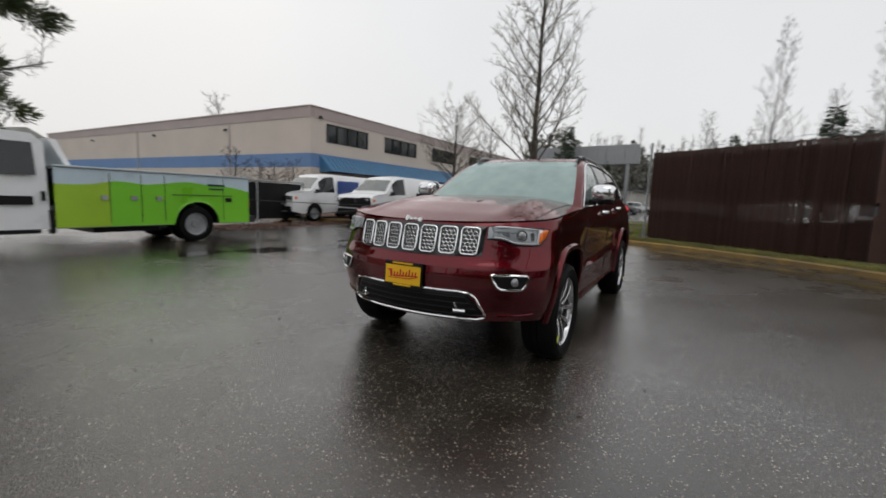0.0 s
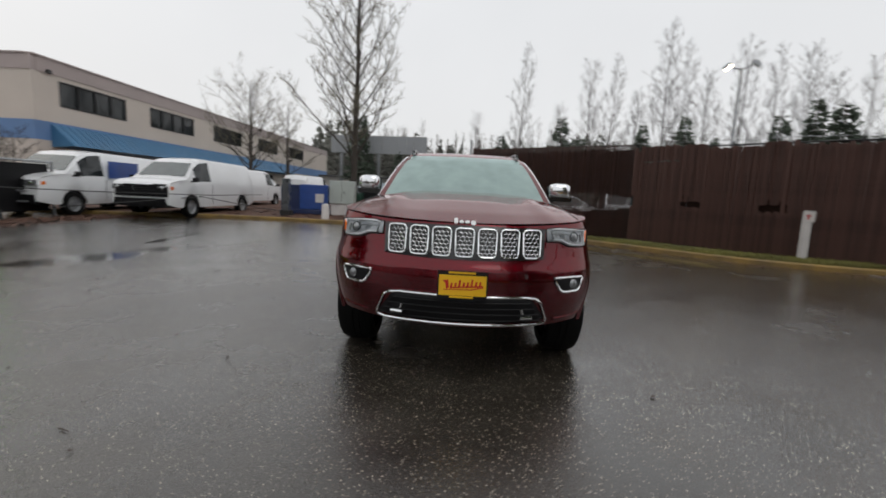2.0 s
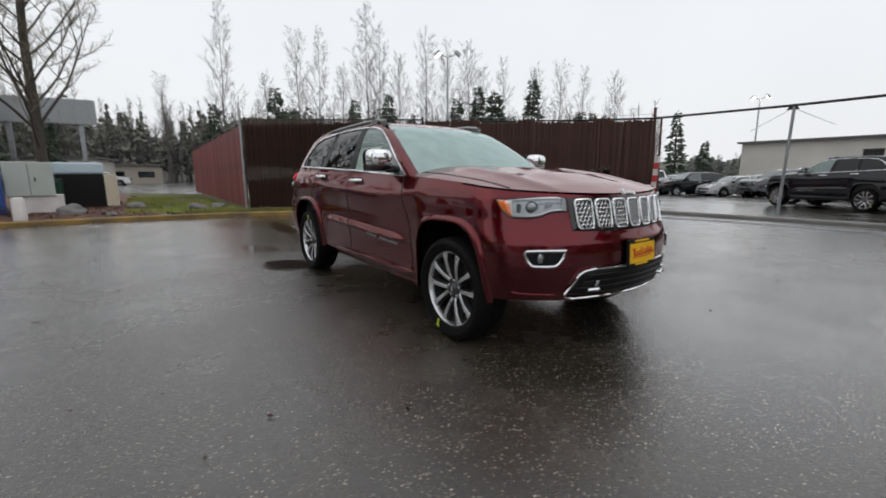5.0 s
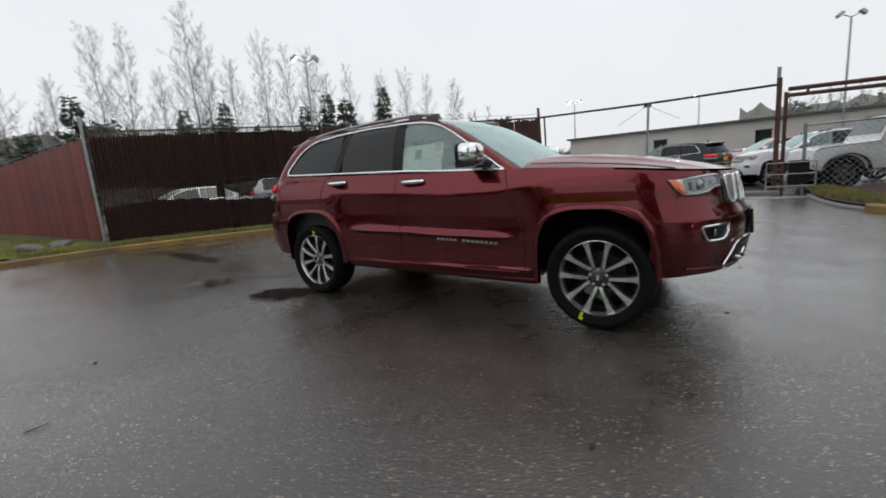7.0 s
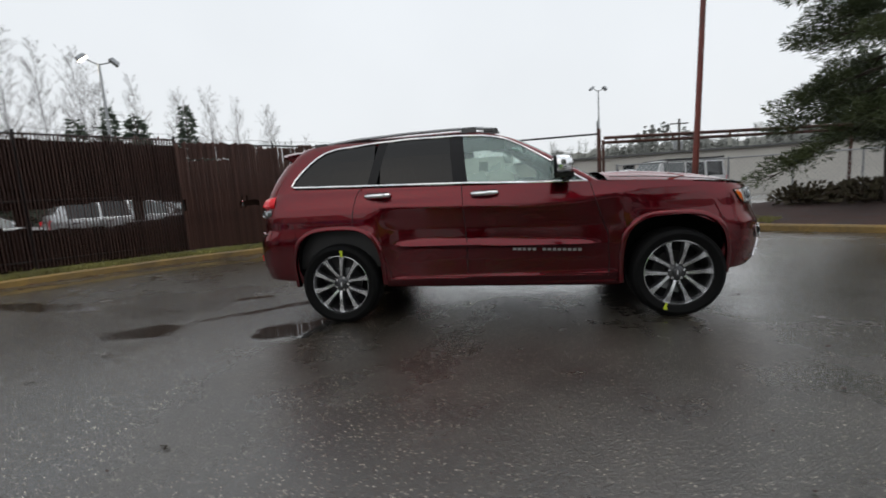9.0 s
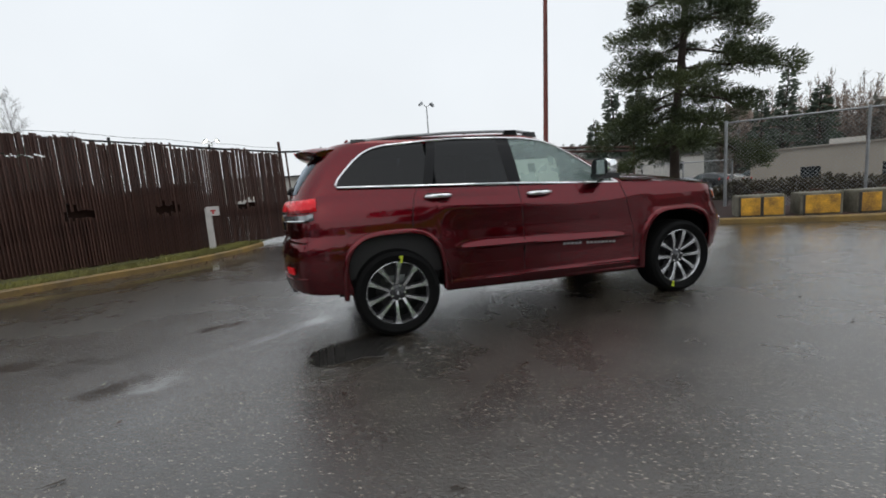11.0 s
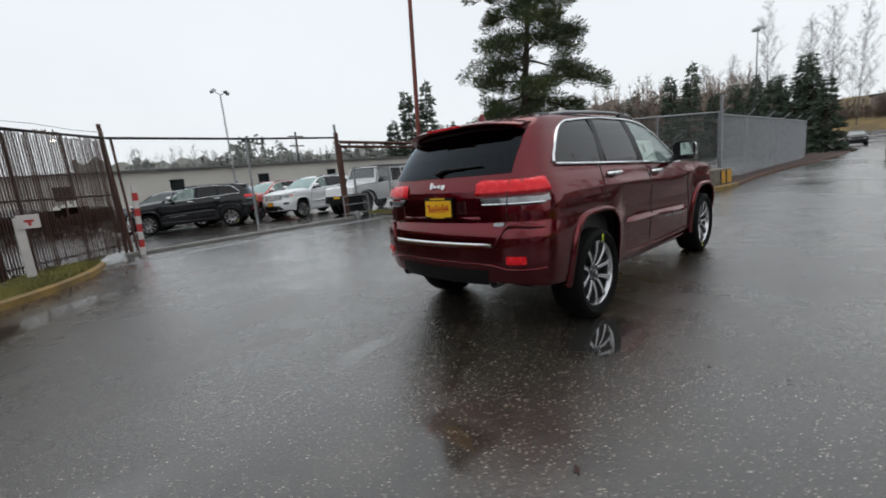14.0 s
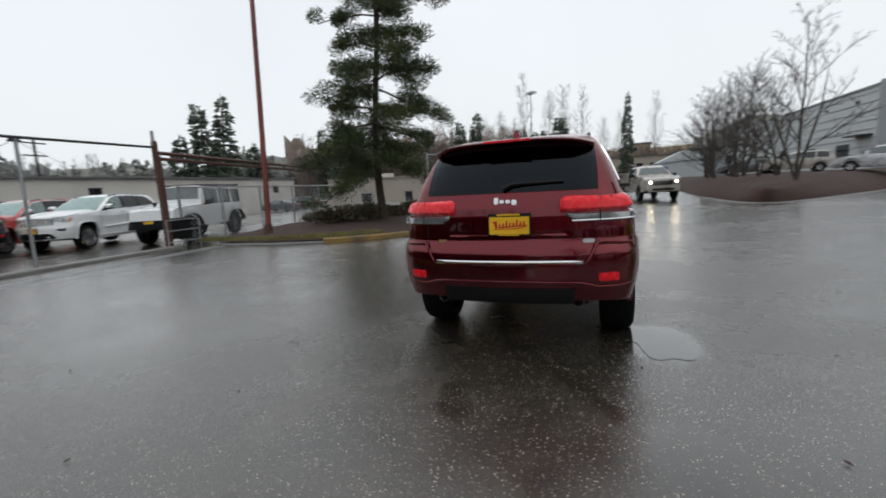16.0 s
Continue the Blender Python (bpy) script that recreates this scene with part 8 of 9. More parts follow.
# wheel arches, wells, flares and underside
for s in (1, -1):
    for cx in (-WHEEL_X, WHEEL_X):
        hw, top = next((h, t) for c, h, t in ARCHES if abs(c - cx) < 0.1)
        cx = next(c for c, h, t in ARCHES if abs(c - cx) < 0.1)
        def rim(a, f, n=3.3):
            """A point on the squared arch, f metres outside the opening."""
            ca, sa = math.cos(a), math.sin(a)
            return (cx + (hw + f) * math.copysign(abs(ca) ** (2 / n), ca), WHEEL_Z + (top + f) * abs(sa) ** (2 / n))
        arc = [math.pi * i / 40 for i in range(41)]
        b = Build()
        b.grid(lambda a, v: (rim(a, 0.004)[0], s * (0.55 + 0.365 * v), rim(a, 0.004)[1]), arc, [0, 0.5, 1])
        b.add([(rim(a, 0)[0], s * 0.56, rim(a, 0)[1]) for a in arc], [tuple(range(41))])
        part("wheel_well", b, RUBBER, suv)
        b = Build()
        sec = ((0.002, -0.05), (-0.006, 0.010), (0.000, 0.022), (0.018, 0.024), (0.032, 0.016), (0.040, -0.006))
        for a in arc:
            for f, o in sec:
                x, z = rim(a, f)
                if a in (arc[0], arc[-1]):
                    z = 0.355 if cx < 0 or a == arc[0] else 0.30
                yy = side_y(max(-2.38, min(2.25, x)), max(z, 0.40))
                b.v.append((x, s * (yy + o), z))
        for i in range(40):
            for j in range(5):
                b.f.append((i * 6 + j, i * 6 + j + 1, (i + 1) * 6 + j + 1, (i + 1) * 6 + j))
        part("wheel_arch_flare", b, PAINT, suv, smooth=50)
    # sill, lower trim with a bright line, crease badge
    part("sill", Build().grid(lambda x, a: (x, s * (0.815 + 0.046 * math.sin(a)), lerp(x, [-1.0, 1.0], [0.352, 0.308]) - 0.042 * math.cos(a)), linspace(-1.03, 1.02, 30), linspace(0.0, 2.4, 8)), PAINT, suv, smooth=50)
    part("sill_moulding", Build().tube([(x, s * (side_y(x, z) + 0.002), z) for x, z in zip(linspace(-0.83, 0.87, 24), linspace(0.414, 0.372, 24))], 0.0065, 6), PAINT, suv, smooth=60)
    for k in range(14):
        if k != 5:
            x, z = 0.145 + 0.042 * k, 0.628 - 0.0023 * k
            part("door_badge", Build().box((x, s * (side_y(x, z) + 0.001), z), (0.029, 0.006, 0.021)), GALV, suv, "grey model lettering as plain bars" if k == 0 else "")
    for pts in ([(0.79, 1.165), (0.815, 1.05), (0.86, 0.9), (0.92, 0.72), (0.93, 0.5), (0.92, 0.33)], [(-0.29, 1.215), (-0.283, 1.0), (-0.268, 0.75), (-0.275, 0.36)],
                [(-1.21, 1.255), (-1.255, 1.18), (-1.28, 1.08), (-1.295, 0.97), (-1.30, 0.90)], [(-1.02, 0.60), (-0.99, 0.5), (-0.975, 0.36)]):
        q = []
        for i in range(len(pts) - 1):
            for f in (0, 0.2, 0.4, 0.6, 0.8):
                x = pts[i][0] + (pts[i + 1][0] - pts[i][0]) * f
                z = pts[i][1] + (pts[i + 1][1] - pts[i][1]) * f
                q.append((x, s * (side_y(x, z) + 0.0003), z))
        part("door_gap", Build().tube(q, 0.004, 4), SEAM, suv)
    for x, z in ((-0.09, 1.120), (-1.05, 1.158)):
        y = side_y(x, z)
        part("handle_recess", Build().grid(lambda u, v: (x + 0.10 * u, s * (y + 0.003), z + 0.032 * v), linspace(-1, 1, 4), linspace(-1, 1, 4)), SEAM, suv)
        h = [(x + u, s * (y + o), z + 0.004) for u, o in ((-0.115, 0.004), (-0.105, 0.026), (-0.05, 0.040), (0.05, 0.040), (0.105, 0.026), (0.115, 0.004))]
        part("door_handle", Build().tube(h, [0.014, 0.019, 0.020, 0.020, 0.019, 0.014], 8), CHROME, suv, "chrome door handle", smooth=60)
    # mirror
    mx, my, mz = 0.545, s * 0.975, 1.312
    bm = bmesh.new()
    bmesh.ops.create_uvsphere(bm, u_segments=24, v_segments=14, radius=1)
    for v in bm.verts:
        c = v.co
        c.x = 0.098 * math.copysign(abs(c.x) ** 0.7, c.x) if c.x > 0 else 0.062 * math.copysign(abs(c.x) ** 0.4, c.x)
        c.y = 0.108 * math.copysign(abs(c.y) ** 0.6, c.y)
        c.z = 0.080 * math.copysign(abs(c.z) ** 0.6, c.z)
        c.x += -0.03 * s * c.y
    me = bpy.data.meshes.new("mirror"); bm.to_mesh(me); bm.free()
    me.materials.append(CHROME)
    me.polygons.foreach_set("use_smooth", [True] * len(me.polygons))
    mir = part("side_mirror", me, CHROME, suv, "chrome side mirror cap")
    mir.matrix_basis = pose(mx, my, mz)
    part("mirror_glass", Build().grid(lambda u, v: (-0.064 - 0.03 * s * 0.1 * u, 0.094 * u, 0.068 * v), linspace(-1, 1, 3), linspace(-1, 1, 3)), CHROME, mir)
    part("mirror_frame", Build().prism(rounded_simple(0.112, 0.084), -0.063, -0.046, lambda a, c, h: (h - 0.003 * s * a, a, c)), BLACK, mir)
    part("mirror_base", Build().box((0.01, -0.005 * s, -0.082), (0.150, 0.215, 0.044), taper=1.06), GLOSSBLACK, mir, "gloss black mirror foot")
    part("mirror_arm", Build().tube([(0.02, -0.06 * s, -0.088), (0.06, -0.13 * s, -0.092), (0.09, -0.17 * s, -0.098)], [0.026, 0.026, 0.034], 8), BLACK, mir, smooth=60)
part("underbody", Build().box((-0.1, 0, 0.385), (3.7, 1.16, 0.12)), BLACK, suv)
part("floor_pan", Build().box((0, 0, 0.36), (1.98, 1.62, 0.10)), BLACK, suv)
for x, w in ((1.95, 1.3), (-2.1, 1.4)):
    part("inner_bulkhead", Build().box((x, 0, 0.735), (0.06, w, 0.56)), BLACK, suv)
for s in (1, -1):
    part("lower_arm", Build().tube([(-1.45, s * 0.3, 0.28), (-1.45, s * 0.75, 0.33)], 0.035, 6), BLACK, suv)

# wheels
def wheel_parts(parent, x, y, s, spin):
    """A ten-spoke alloy: five pairs of broad bright blades that flare into the rim, dark pockets between."""
    e = part("wheel", Build().lathe([(0.268, -0.09), (0.274, -0.1), (0.268, 0.085), (0.276, 0.1), (0.262, 0.1), (0.254, 0.02), (0.250, -0.09)], None, 48), ALLOY_DARK, parent, smooth=40)
    e.matrix_basis = pose(x, y, WHEEL_Z, 90 if s < 0 else -90, 0, 0) @ pose(0, 0, 0, 0, 0, spin)
    R = WHEEL_R
    tyre = [(0.270, -0.118), (0.293, -0.130), (0.330, -0.133), (R - 0.016, -0.118), (R - 0.004, -0.09), (R, -0.05), (R, -0.046), (R - 0.008, -0.045), (R - 0.008, -0.038), (R, -0.037), (R, 0.0), (R - 0.008, 0.001), (R - 0.008, 0.008), (R, 0.009),
            (R, 0.05), (R - 0.004, 0.09), (R - 0.016, 0.118), (0.335, 0.131), (0.331, 0.134), (0.322, 0.134), (0.318, 0.131), (0.293, 0.130), (0.276, 0.120), (0.268, 0.1)]
    tb = Build().lathe(tyre, None, 72)
    part("tyre", tb, RUBBER, e, "black tyre", smooth=35)
    part("rim_lip", Build().lathe([(0.252, 0.070), (0.258, 0.094), (0.266, 0.108), (0.274, 0.106), (0.277, 0.098)], None, 56), ALLOY, e, "machined rim lip", smooth=50)
    part("brake_disc", Build().lathe([(0.0, -0.03), (0.17, -0.03), (0.17, -0.012), (0.0, -0.012)], None, 32), DARKSTEEL, e)
    part("caliper", Build().box((0.12, 0.02, -0.02), (0.09, 0.16, 0.06)), GALV, e)
    part("wheel_back", Build().lathe([(0.0, -0.07), (0.26, -0.07)], None, 32), BLACK, e)
    for i in range(5):
        mid = 2 * math.pi * i / 5 + radians(22)
        for d in (-1, 1):
            a0, a1 = mid + d * 0.17, mid + d * 0.33
            p0, p1 = Vector((0.070 * math.cos(a0), 0.070 * math.sin(a0), 0.066)), Vector((0.260 * math.cos(a1), 0.260 * math.sin(a1), 0.092))
            dr = (p1 - p0).normalized()
            nr = Vector((-dr.y, dr.x, 0)).normalized() * d
            b = Build()
            # the blade's outer edge sweeps away from its partner, the inner edge runs nearly straight
            for f, wi, wo in ((0, 0.013, 0.013), (0.3, 0.013, 0.014), (0.6, 0.013, 0.017), (0.85, 0.017, 0.021), (1, 0.027, 0.030)):
                c = p0.lerp(p1, f) + Vector((0, 0, 0.010 * math.sin(math.pi * f)))
                b.v += [tuple(c - nr * (wi + 0.006) + Vector((0, 0, -0.05))), tuple(c - nr * wi), tuple(c - nr * (wi - 0.003) + Vector((0, 0, 0.004))),
                        tuple(c + nr * (wo - 0.003) + Vector((0, 0, 0.004))), tuple(c + nr * wo), tuple(c + nr * (wo + 0.006) + Vector((0, 0, -0.05)))]
            for k in range(4):
                for j in range(5):
                    b.f.append((k * 6 + j, k * 6 + j + 1, (k + 1) * 6 + j + 1, (k + 1) * 6 + j))
            me = b.mesh("spoke", [ALLOY, ALLOY_DARK], 25)
            for pl in me.polygons:
                pl.material_index = 1 if pl.index % 5 in (0, 4) else 0
            part("spoke", me, ALLOY, e)
        a = mid + math.pi / 5
        part("lug_nut", Build().tube([(0.060 * math.cos(a), 0.060 * math.sin(a), 0.03), (0.060 * math.cos(a), 0.060 * math.sin(a), 0.070)], 0.011, 6), CHROME, e)
        part("lug_pocket", Build().lathe([(0.020, 0.062), (0.017, 0.045), (0.0, 0.045)], pose(0.060 * math.cos(a), 0.060 * math.sin(a), 0), 12), BLACK, e)
    part("hub", Build().lathe([(0.036, 0.070), (0.056, 0.066), (0.070, 0.058), (0.075, 0.045), (0.078, 0.0)], None, 30), ALLOY_DARK, e, smooth=50)
    part("hub_cap", Build().lathe([(0.0, 0.088), (0.024, 0.087), (0.031, 0.082), (0.036, 0.068)], None, 24), ALLOY_DARK, e, "grey centre cap", smooth=50)
    part("cap_bar", Build().box((0, 0, 0.0885), (0.010, 0.034, 0.003)), BADGE, e).matrix_basis = pose(0, 0, 0, 0, 0, -spin)
    part("tape_tag", Build().box((0.292, 0, 0.1325), (0.055, 0.018, 0.004)).box((0.312, 0.006, 0.1335), (0.022, 0.030, 0.004)), TAPE, e, "yellow-green tape tag")
    return e


for x, s, spin in ((WHEEL_X, -1, 248), (-WHEEL_X, -1, 81), (WHEEL_X, 1, 30), (-WHEEL_X, 1, 140)):
    wheel_parts(suv, x, s * 0.808, s, spin)

# ---- nose ----
def on_front(y, z, lift=0.0):
    """A point on the nose, moved out along the surface."""
    e = 0.01
    n = Vector((1, -(front_x(y + e, z) - front_x(y - e, z)) / (2 * e), -(front_x(y, z + e) - front_x(y, z - e)) / (2 * e))).normalized()
    return Vector((front_x(y, z), y, z)) + n * lift


def on_rear(y, z, lift=0.0):
    e = 0.01
    n = Vector((-1, (rear_x(y + e, z) - rear_x(y - e, z)) / (2 * e), (rear_x(y, z + e) - rear_x(y, z - e)) / (2 * e))).normalized()
    return Vector((rear_x(y, z), y, z)) + n * lift


def patch(fn, outline, lift, rows=6, base=None):
    """A panel that lies on a curved face: a quadrilateral with bowed edges, filled by rows."""
    lo, hi = outline
    b = Build()
    n = len(lo)
    for j in range(rows + 1):
        v = j / rows
        for i in range(n):
            y, z = lo[i][0] + (hi[i][0] - lo[i][0]) * v, lo[i][1] + (hi[i][1] - lo[i][1]) * v
            edge = min(v, 1 - v, i / (n - 1), 1 - i / (n - 1))
            b.v.append(tuple(fn(y, z, lift if edge > 0.001 else lift * 0.3)))
    for j in range(rows):
        for i in range(n - 1):
            b.f.append((j * n + i, j * n + i + 1, (j + 1) * n + i + 1, (j + 1) * n + i))
    return b


def rounded(cx, cz, w, h, r, n=5, top=None):
    """Outline of a rounded rectangle; top may be narrower or wider."""
    out = []
    for sx, sz, a0 in ((1, 1, 0), (-1, 1, 90), (-1, -1, 180), (1, -1, 270)):
        hw = (top if (sz > 0 and top) else w) / 2
        for i in range(n + 1):
            a = radians(a0 + 90 * i / n)
            out.append((cx + sx * (hw - r) + r * math.cos(a), cz + sz * (h / 2 - r) + r * math.sin(a)))
    return out


def ring_on(fn, outline, lift, rad, seg=6):
    pts = [fn(y, z, lift) for y, z in outline]
    pts += pts[:2]
    return Build().tube(pts, rad, seg, caps=False)


def fill_on(fn, outline, lift):
    """A filled outline on a curved face, with a shallow rim."""
    n = len(outline)
    cy, cz = sum(p[0] for p in outline) / n, sum(p[1] for p in outline) / n
    b = Build()
    for f, l in ((1.0, 0.0), (0.985, lift), (0.66, lift), (0.33, lift)):
        for y, z in outline:
            b.v.append(tuple(fn(cy + (y - cy) * f, cz + (z - cz) * f, l)))
    b.v.append(tuple(fn(cy, cz, lift)))
    for k in range(3):
        for i in range(n):
            q = (i + 1) % n
            b.f.append((k * n + i, k * n + q, (k + 1) * n + q, (k + 1) * n + i))
    for i in range(n):
        b.f.append((3 * n + i, 3 * n + (i + 1) % n, 4 * n))
    return b


# grille: seven slots, each a chrome ring round a honeycomb
gr_lo = [(y, 0.818 + 0.06 * abs(y) ** 2.2) for y in linspace(-0.522, 0.522, 25)]
gr_hi = [(y, 1.036 - 0.012 * abs(y)) for y in linspace(-0.530, 0.530, 25)]
grille = part("grille", patch(on_front, (gr_lo, gr_hi), 0.008), GLOSSBLACK, suv, "black grille panel")
for i in range(7):
    cy = (i - 3) * 0.1445
    cz = 0.925 + 0.01 * abs(cy) ** 1.5
    o = rounded(cy, cz, 0.110, 0.178, 0.026, top=0.118)
    slot = part("grille_slot", ring_on(on_front, o, 0.012, 0.0074), CHROME, grille, "chrome slot ring", smooth=60)
    b = Build()
    for r in range(7):
        for c in range(4):
            hy, hz = cy - 0.042 + 0.028 * c + (0.014 if r % 2 else 0), cz - 0.075 + 0.025 * r
            if abs(hy - cy) > 0.046:
                continue
            for a in (30, 90, 150):
                d = 0.0158
                p0 = on_front(hy + d * math.cos(radians(a - 60)), hz + d * math.sin(radians(a - 60)), 0.010)
                p1 = on_front(hy + d * math.cos(radians(a)), hz + d * math.sin(radians(a)), 0.010)
                b.tube([p0, p1], 0.0029, 4, caps=False)
    part("honeycomb", b, ALLOY, slot, "silver honeycomb insert")
for s in (1, -1):
    lo = [(s * y, z) for y, z in ((0.540, 0.948), (0.580, 0.947), (0.620, 0.946), (0.645, 0.941), (0.668, 0.932), (0.690, 0.922), (0.715, 0.916), (0.745, 0.913), (0.775, 0.912), (0.800, 0.912), (0.822, 0.913), (0.840, 0.922), (0.862, 0.960))]
    hi = [(s * y, z) for y, z in zip(linspace(0.535, 0.872, 13), [1.030, 1.033, 1.035, 1.036, 1.036, 1.035, 1.034, 1.032, 1.030, 1.028, 1.027, 1.025, 1.022])]
    hl = part("headlight", patch(on_front, (lo, hi), 0.008), LAMPSILVER, suv, "clear headlight with amber corner")
    ins = [(y, z + 0.012) for y, z in lo[1:11]] + [(y, z - 0.010) for y, z in hi[10:0:-1]]
    part("light_guide", ring_on(on_front, ins, 0.013, 0.0085), CLEARLAMP, hl, "pale light guide round the lamp", smooth=60)
    part("lamp_bowl", patch(on_front, ([(y, z + 0.026) for y, z in lo[2:6]], [(y, z - 0.024) for y, z in hi[2:6]]), 0.011), GALV, hl)
    part("lamp_bowl", patch(on_front, ([(y, z + 0.024) for y, z in lo[8:11]], [(y, z - 0.024) for y, z in hi[8:11]]), 0.011), ALLOY_DARK, hl)
    part("projector", Build().lathe([(0.0, 0.014), (0.018, 0.012), (0.029, 0.004), (0.033, -0.004), (0.037, 0.002), (0.039, -0.006)], Matrix.Translation(on_front(s * 0.735, 0.974, 0.014)) @ pose(0, 0, 0, 0, 90, 0) @ pose(0, 0, 0, -s * 30, 0, 0), 20), CLEARLENS, hl, smooth=60)
    part("light_bar", Build().tube([on_front(y, z - 0.034 - 0.0012 * i, 0.015) for i, (y, z) in enumerate(hi[1:7])], 0.005, 5), CLEARLAMP, hl)
    part("chrome_edge", ring_on(on_front, lo + hi[::-1], 0.006, 0.0042, 5), SEAM, hl)
    part("marker_lens", patch(on_front, ([(y, z + 0.006) for y, z in lo[10:]], [(y, z - 0.006) for y, z in hi[10:]]), 0.014, 4), AMBER, hl, "amber marker lens")
    part("lamp_cover", patch(on_front, (lo[:11], hi[:11]), 0.020), LENSGLASS, hl, "clear lens cover")
    fog = [(s * y, z) for y, z in ((0.600, 0.718), (0.700, 0.720), (0.800, 0.718), (0.812, 0.708), (0.795, 0.655), (0.780, 0.632), (0.765, 0.626), (0.700, 0.624), (0.660, 0.626), (0.640, 0.640), (0.615, 0.680))]
    fg = part("fog_lamp_bezel", ring_on(on_front, fog, 0.008, 0.0085), CHROME, suv, "chrome fog lamp bezel", smooth=50)
    part("fog_recess", fill_on(on_front, fog, 0.003), BLACK, fg)
    part("fog_lamp", Build().lathe([(0.0, 0.012), (0.02, 0.010), (0.03, 0.0)], Matrix.Translation(on_front(s * 0.735, 0.675, 0.006)) @ pose(0, 0, 0, 0, 90, 0), 16), CLEARLENS, fg, smooth=60)
    part("tow_hook", Build().tube([on_front(s * 0.37, 0.475, 0.016), on_front(s * 0.37, 0.475, 0.042), on_front(s * 0.44, 0.475, 0.042), on_front(s * 0.44, 0.475, 0.016)], 0.012, 6).tube([on_front(s * 0.385, 0.495, 0.03), on_front(s * 0.375, 0.53, 0.03)], 0.010, 6), CHROME, suv, "chrome tow hook", smooth=50)
    part("lower_crease", Build().tube([on_front(s * y, z, 0.002) for y, z in ((0.62, 0.43), (0.70, 0.434), (0.76, 0.438), (0.80, 0.442), (0.825, 0.446))], 0.010, 6), PAINT, suv, smooth=60)
lg = [(-0.40, 0.598), (0.40, 0.598), (0.47, 0.588), (0.505, 0.565), (0.56, 0.44), (0.55, 0.418), (0.50, 0.405), (-0.50, 0.405), (-0.55, 0.418), (-0.56, 0.44), (-0.505, 0.565), (-0.47, 0.588)]
lg_fine = [(lg[i][0] + (lg[(i + 1) % 12][0] - lg[i][0]) * f, lg[i][1] + (lg[(i + 1) % 12][1] - lg[i][1]) * f) for i in range(12) for f in ((0, 0.5) if abs(lg[i][0] - lg[(i + 1) % 12][0]) < 0.2 else (0, 0.1, 0.2, 0.3, 0.4, 0.5, 0.6, 0.7, 0.8, 0.9))]
lgo = part("lower_grille", patch(on_front, ([(y, 0.412 + 0.03 * abs(y / 0.553) ** 8) for y in linspace(-0.553, 0.553, 31)], [(y * 0.83, 0.594 - 0.02 * abs(y / 0.553) ** 8) for y in linspace(-0.553, 0.553, 31)]), 0.014, 8), BLACK, suv, "black lower grille")
part("chrome_surround", ring_on(on_front, lg_fine, 0.013, 0.0078), CHROME, lgo, "chrome lower surround", smooth=50)
for i in range(4):
    z = 0.44 + i * 0.04
    w = 0.535 - 0.04 * i * 0.8
    part("grille_bar", Build().tube([on_front(y, z, 0.018) for y in linspace(-w, w, 21)], 0.005, 4), BLACK, lgo)
part("skid_plate", Build().grid(lambda y, v: (front_x(y, 0.40) - 0.03 - 0.30 * v, y, 0.400 - 0.01 * v), linspace(-0.55, 0.55, 13), linspace(0, 1, 3)), BLACK, suv)


def name_badge(parent, fn, cy, cz, w, h, flip):
    """The maker's badge as plain raised chrome shapes."""
    b = Build()
    x = -w / 2
    for k, ww, up, dn in ((0, 0.20, 1.0, 0.15), (1, 0.22, 0.55, 0.0), (2, 0.22, 0.55, 0.0), (3, 0.24, 0.55, 0.35)):
        o = rounded(cy + flip * (x + ww * w / 2), cz + (up - dn) * h * 0.35 - h * 0.2, ww * w * 0.86, h * (up * 0.75 + dn * 0.7), min(0.012, ww * w * 0.3), 3)
        b.prism(o, 0.0, 0.010, lambda a, c, l: fn(a, c, l))
        x += ww * w + 0.004
    return part("badge", b, BADGE, parent, "raised chrome badge")


bz = bonnet(0, 0.97)
name_badge(suv, lambda y, z, l: Vector((front_x(y, 1.03) - 0.012 - 0.5 * (z - 1.045), y, z)) + Vector((l * 1.3, 0, l * 0.8)), 0.0, 1.052, 0.15, 0.042, 1)


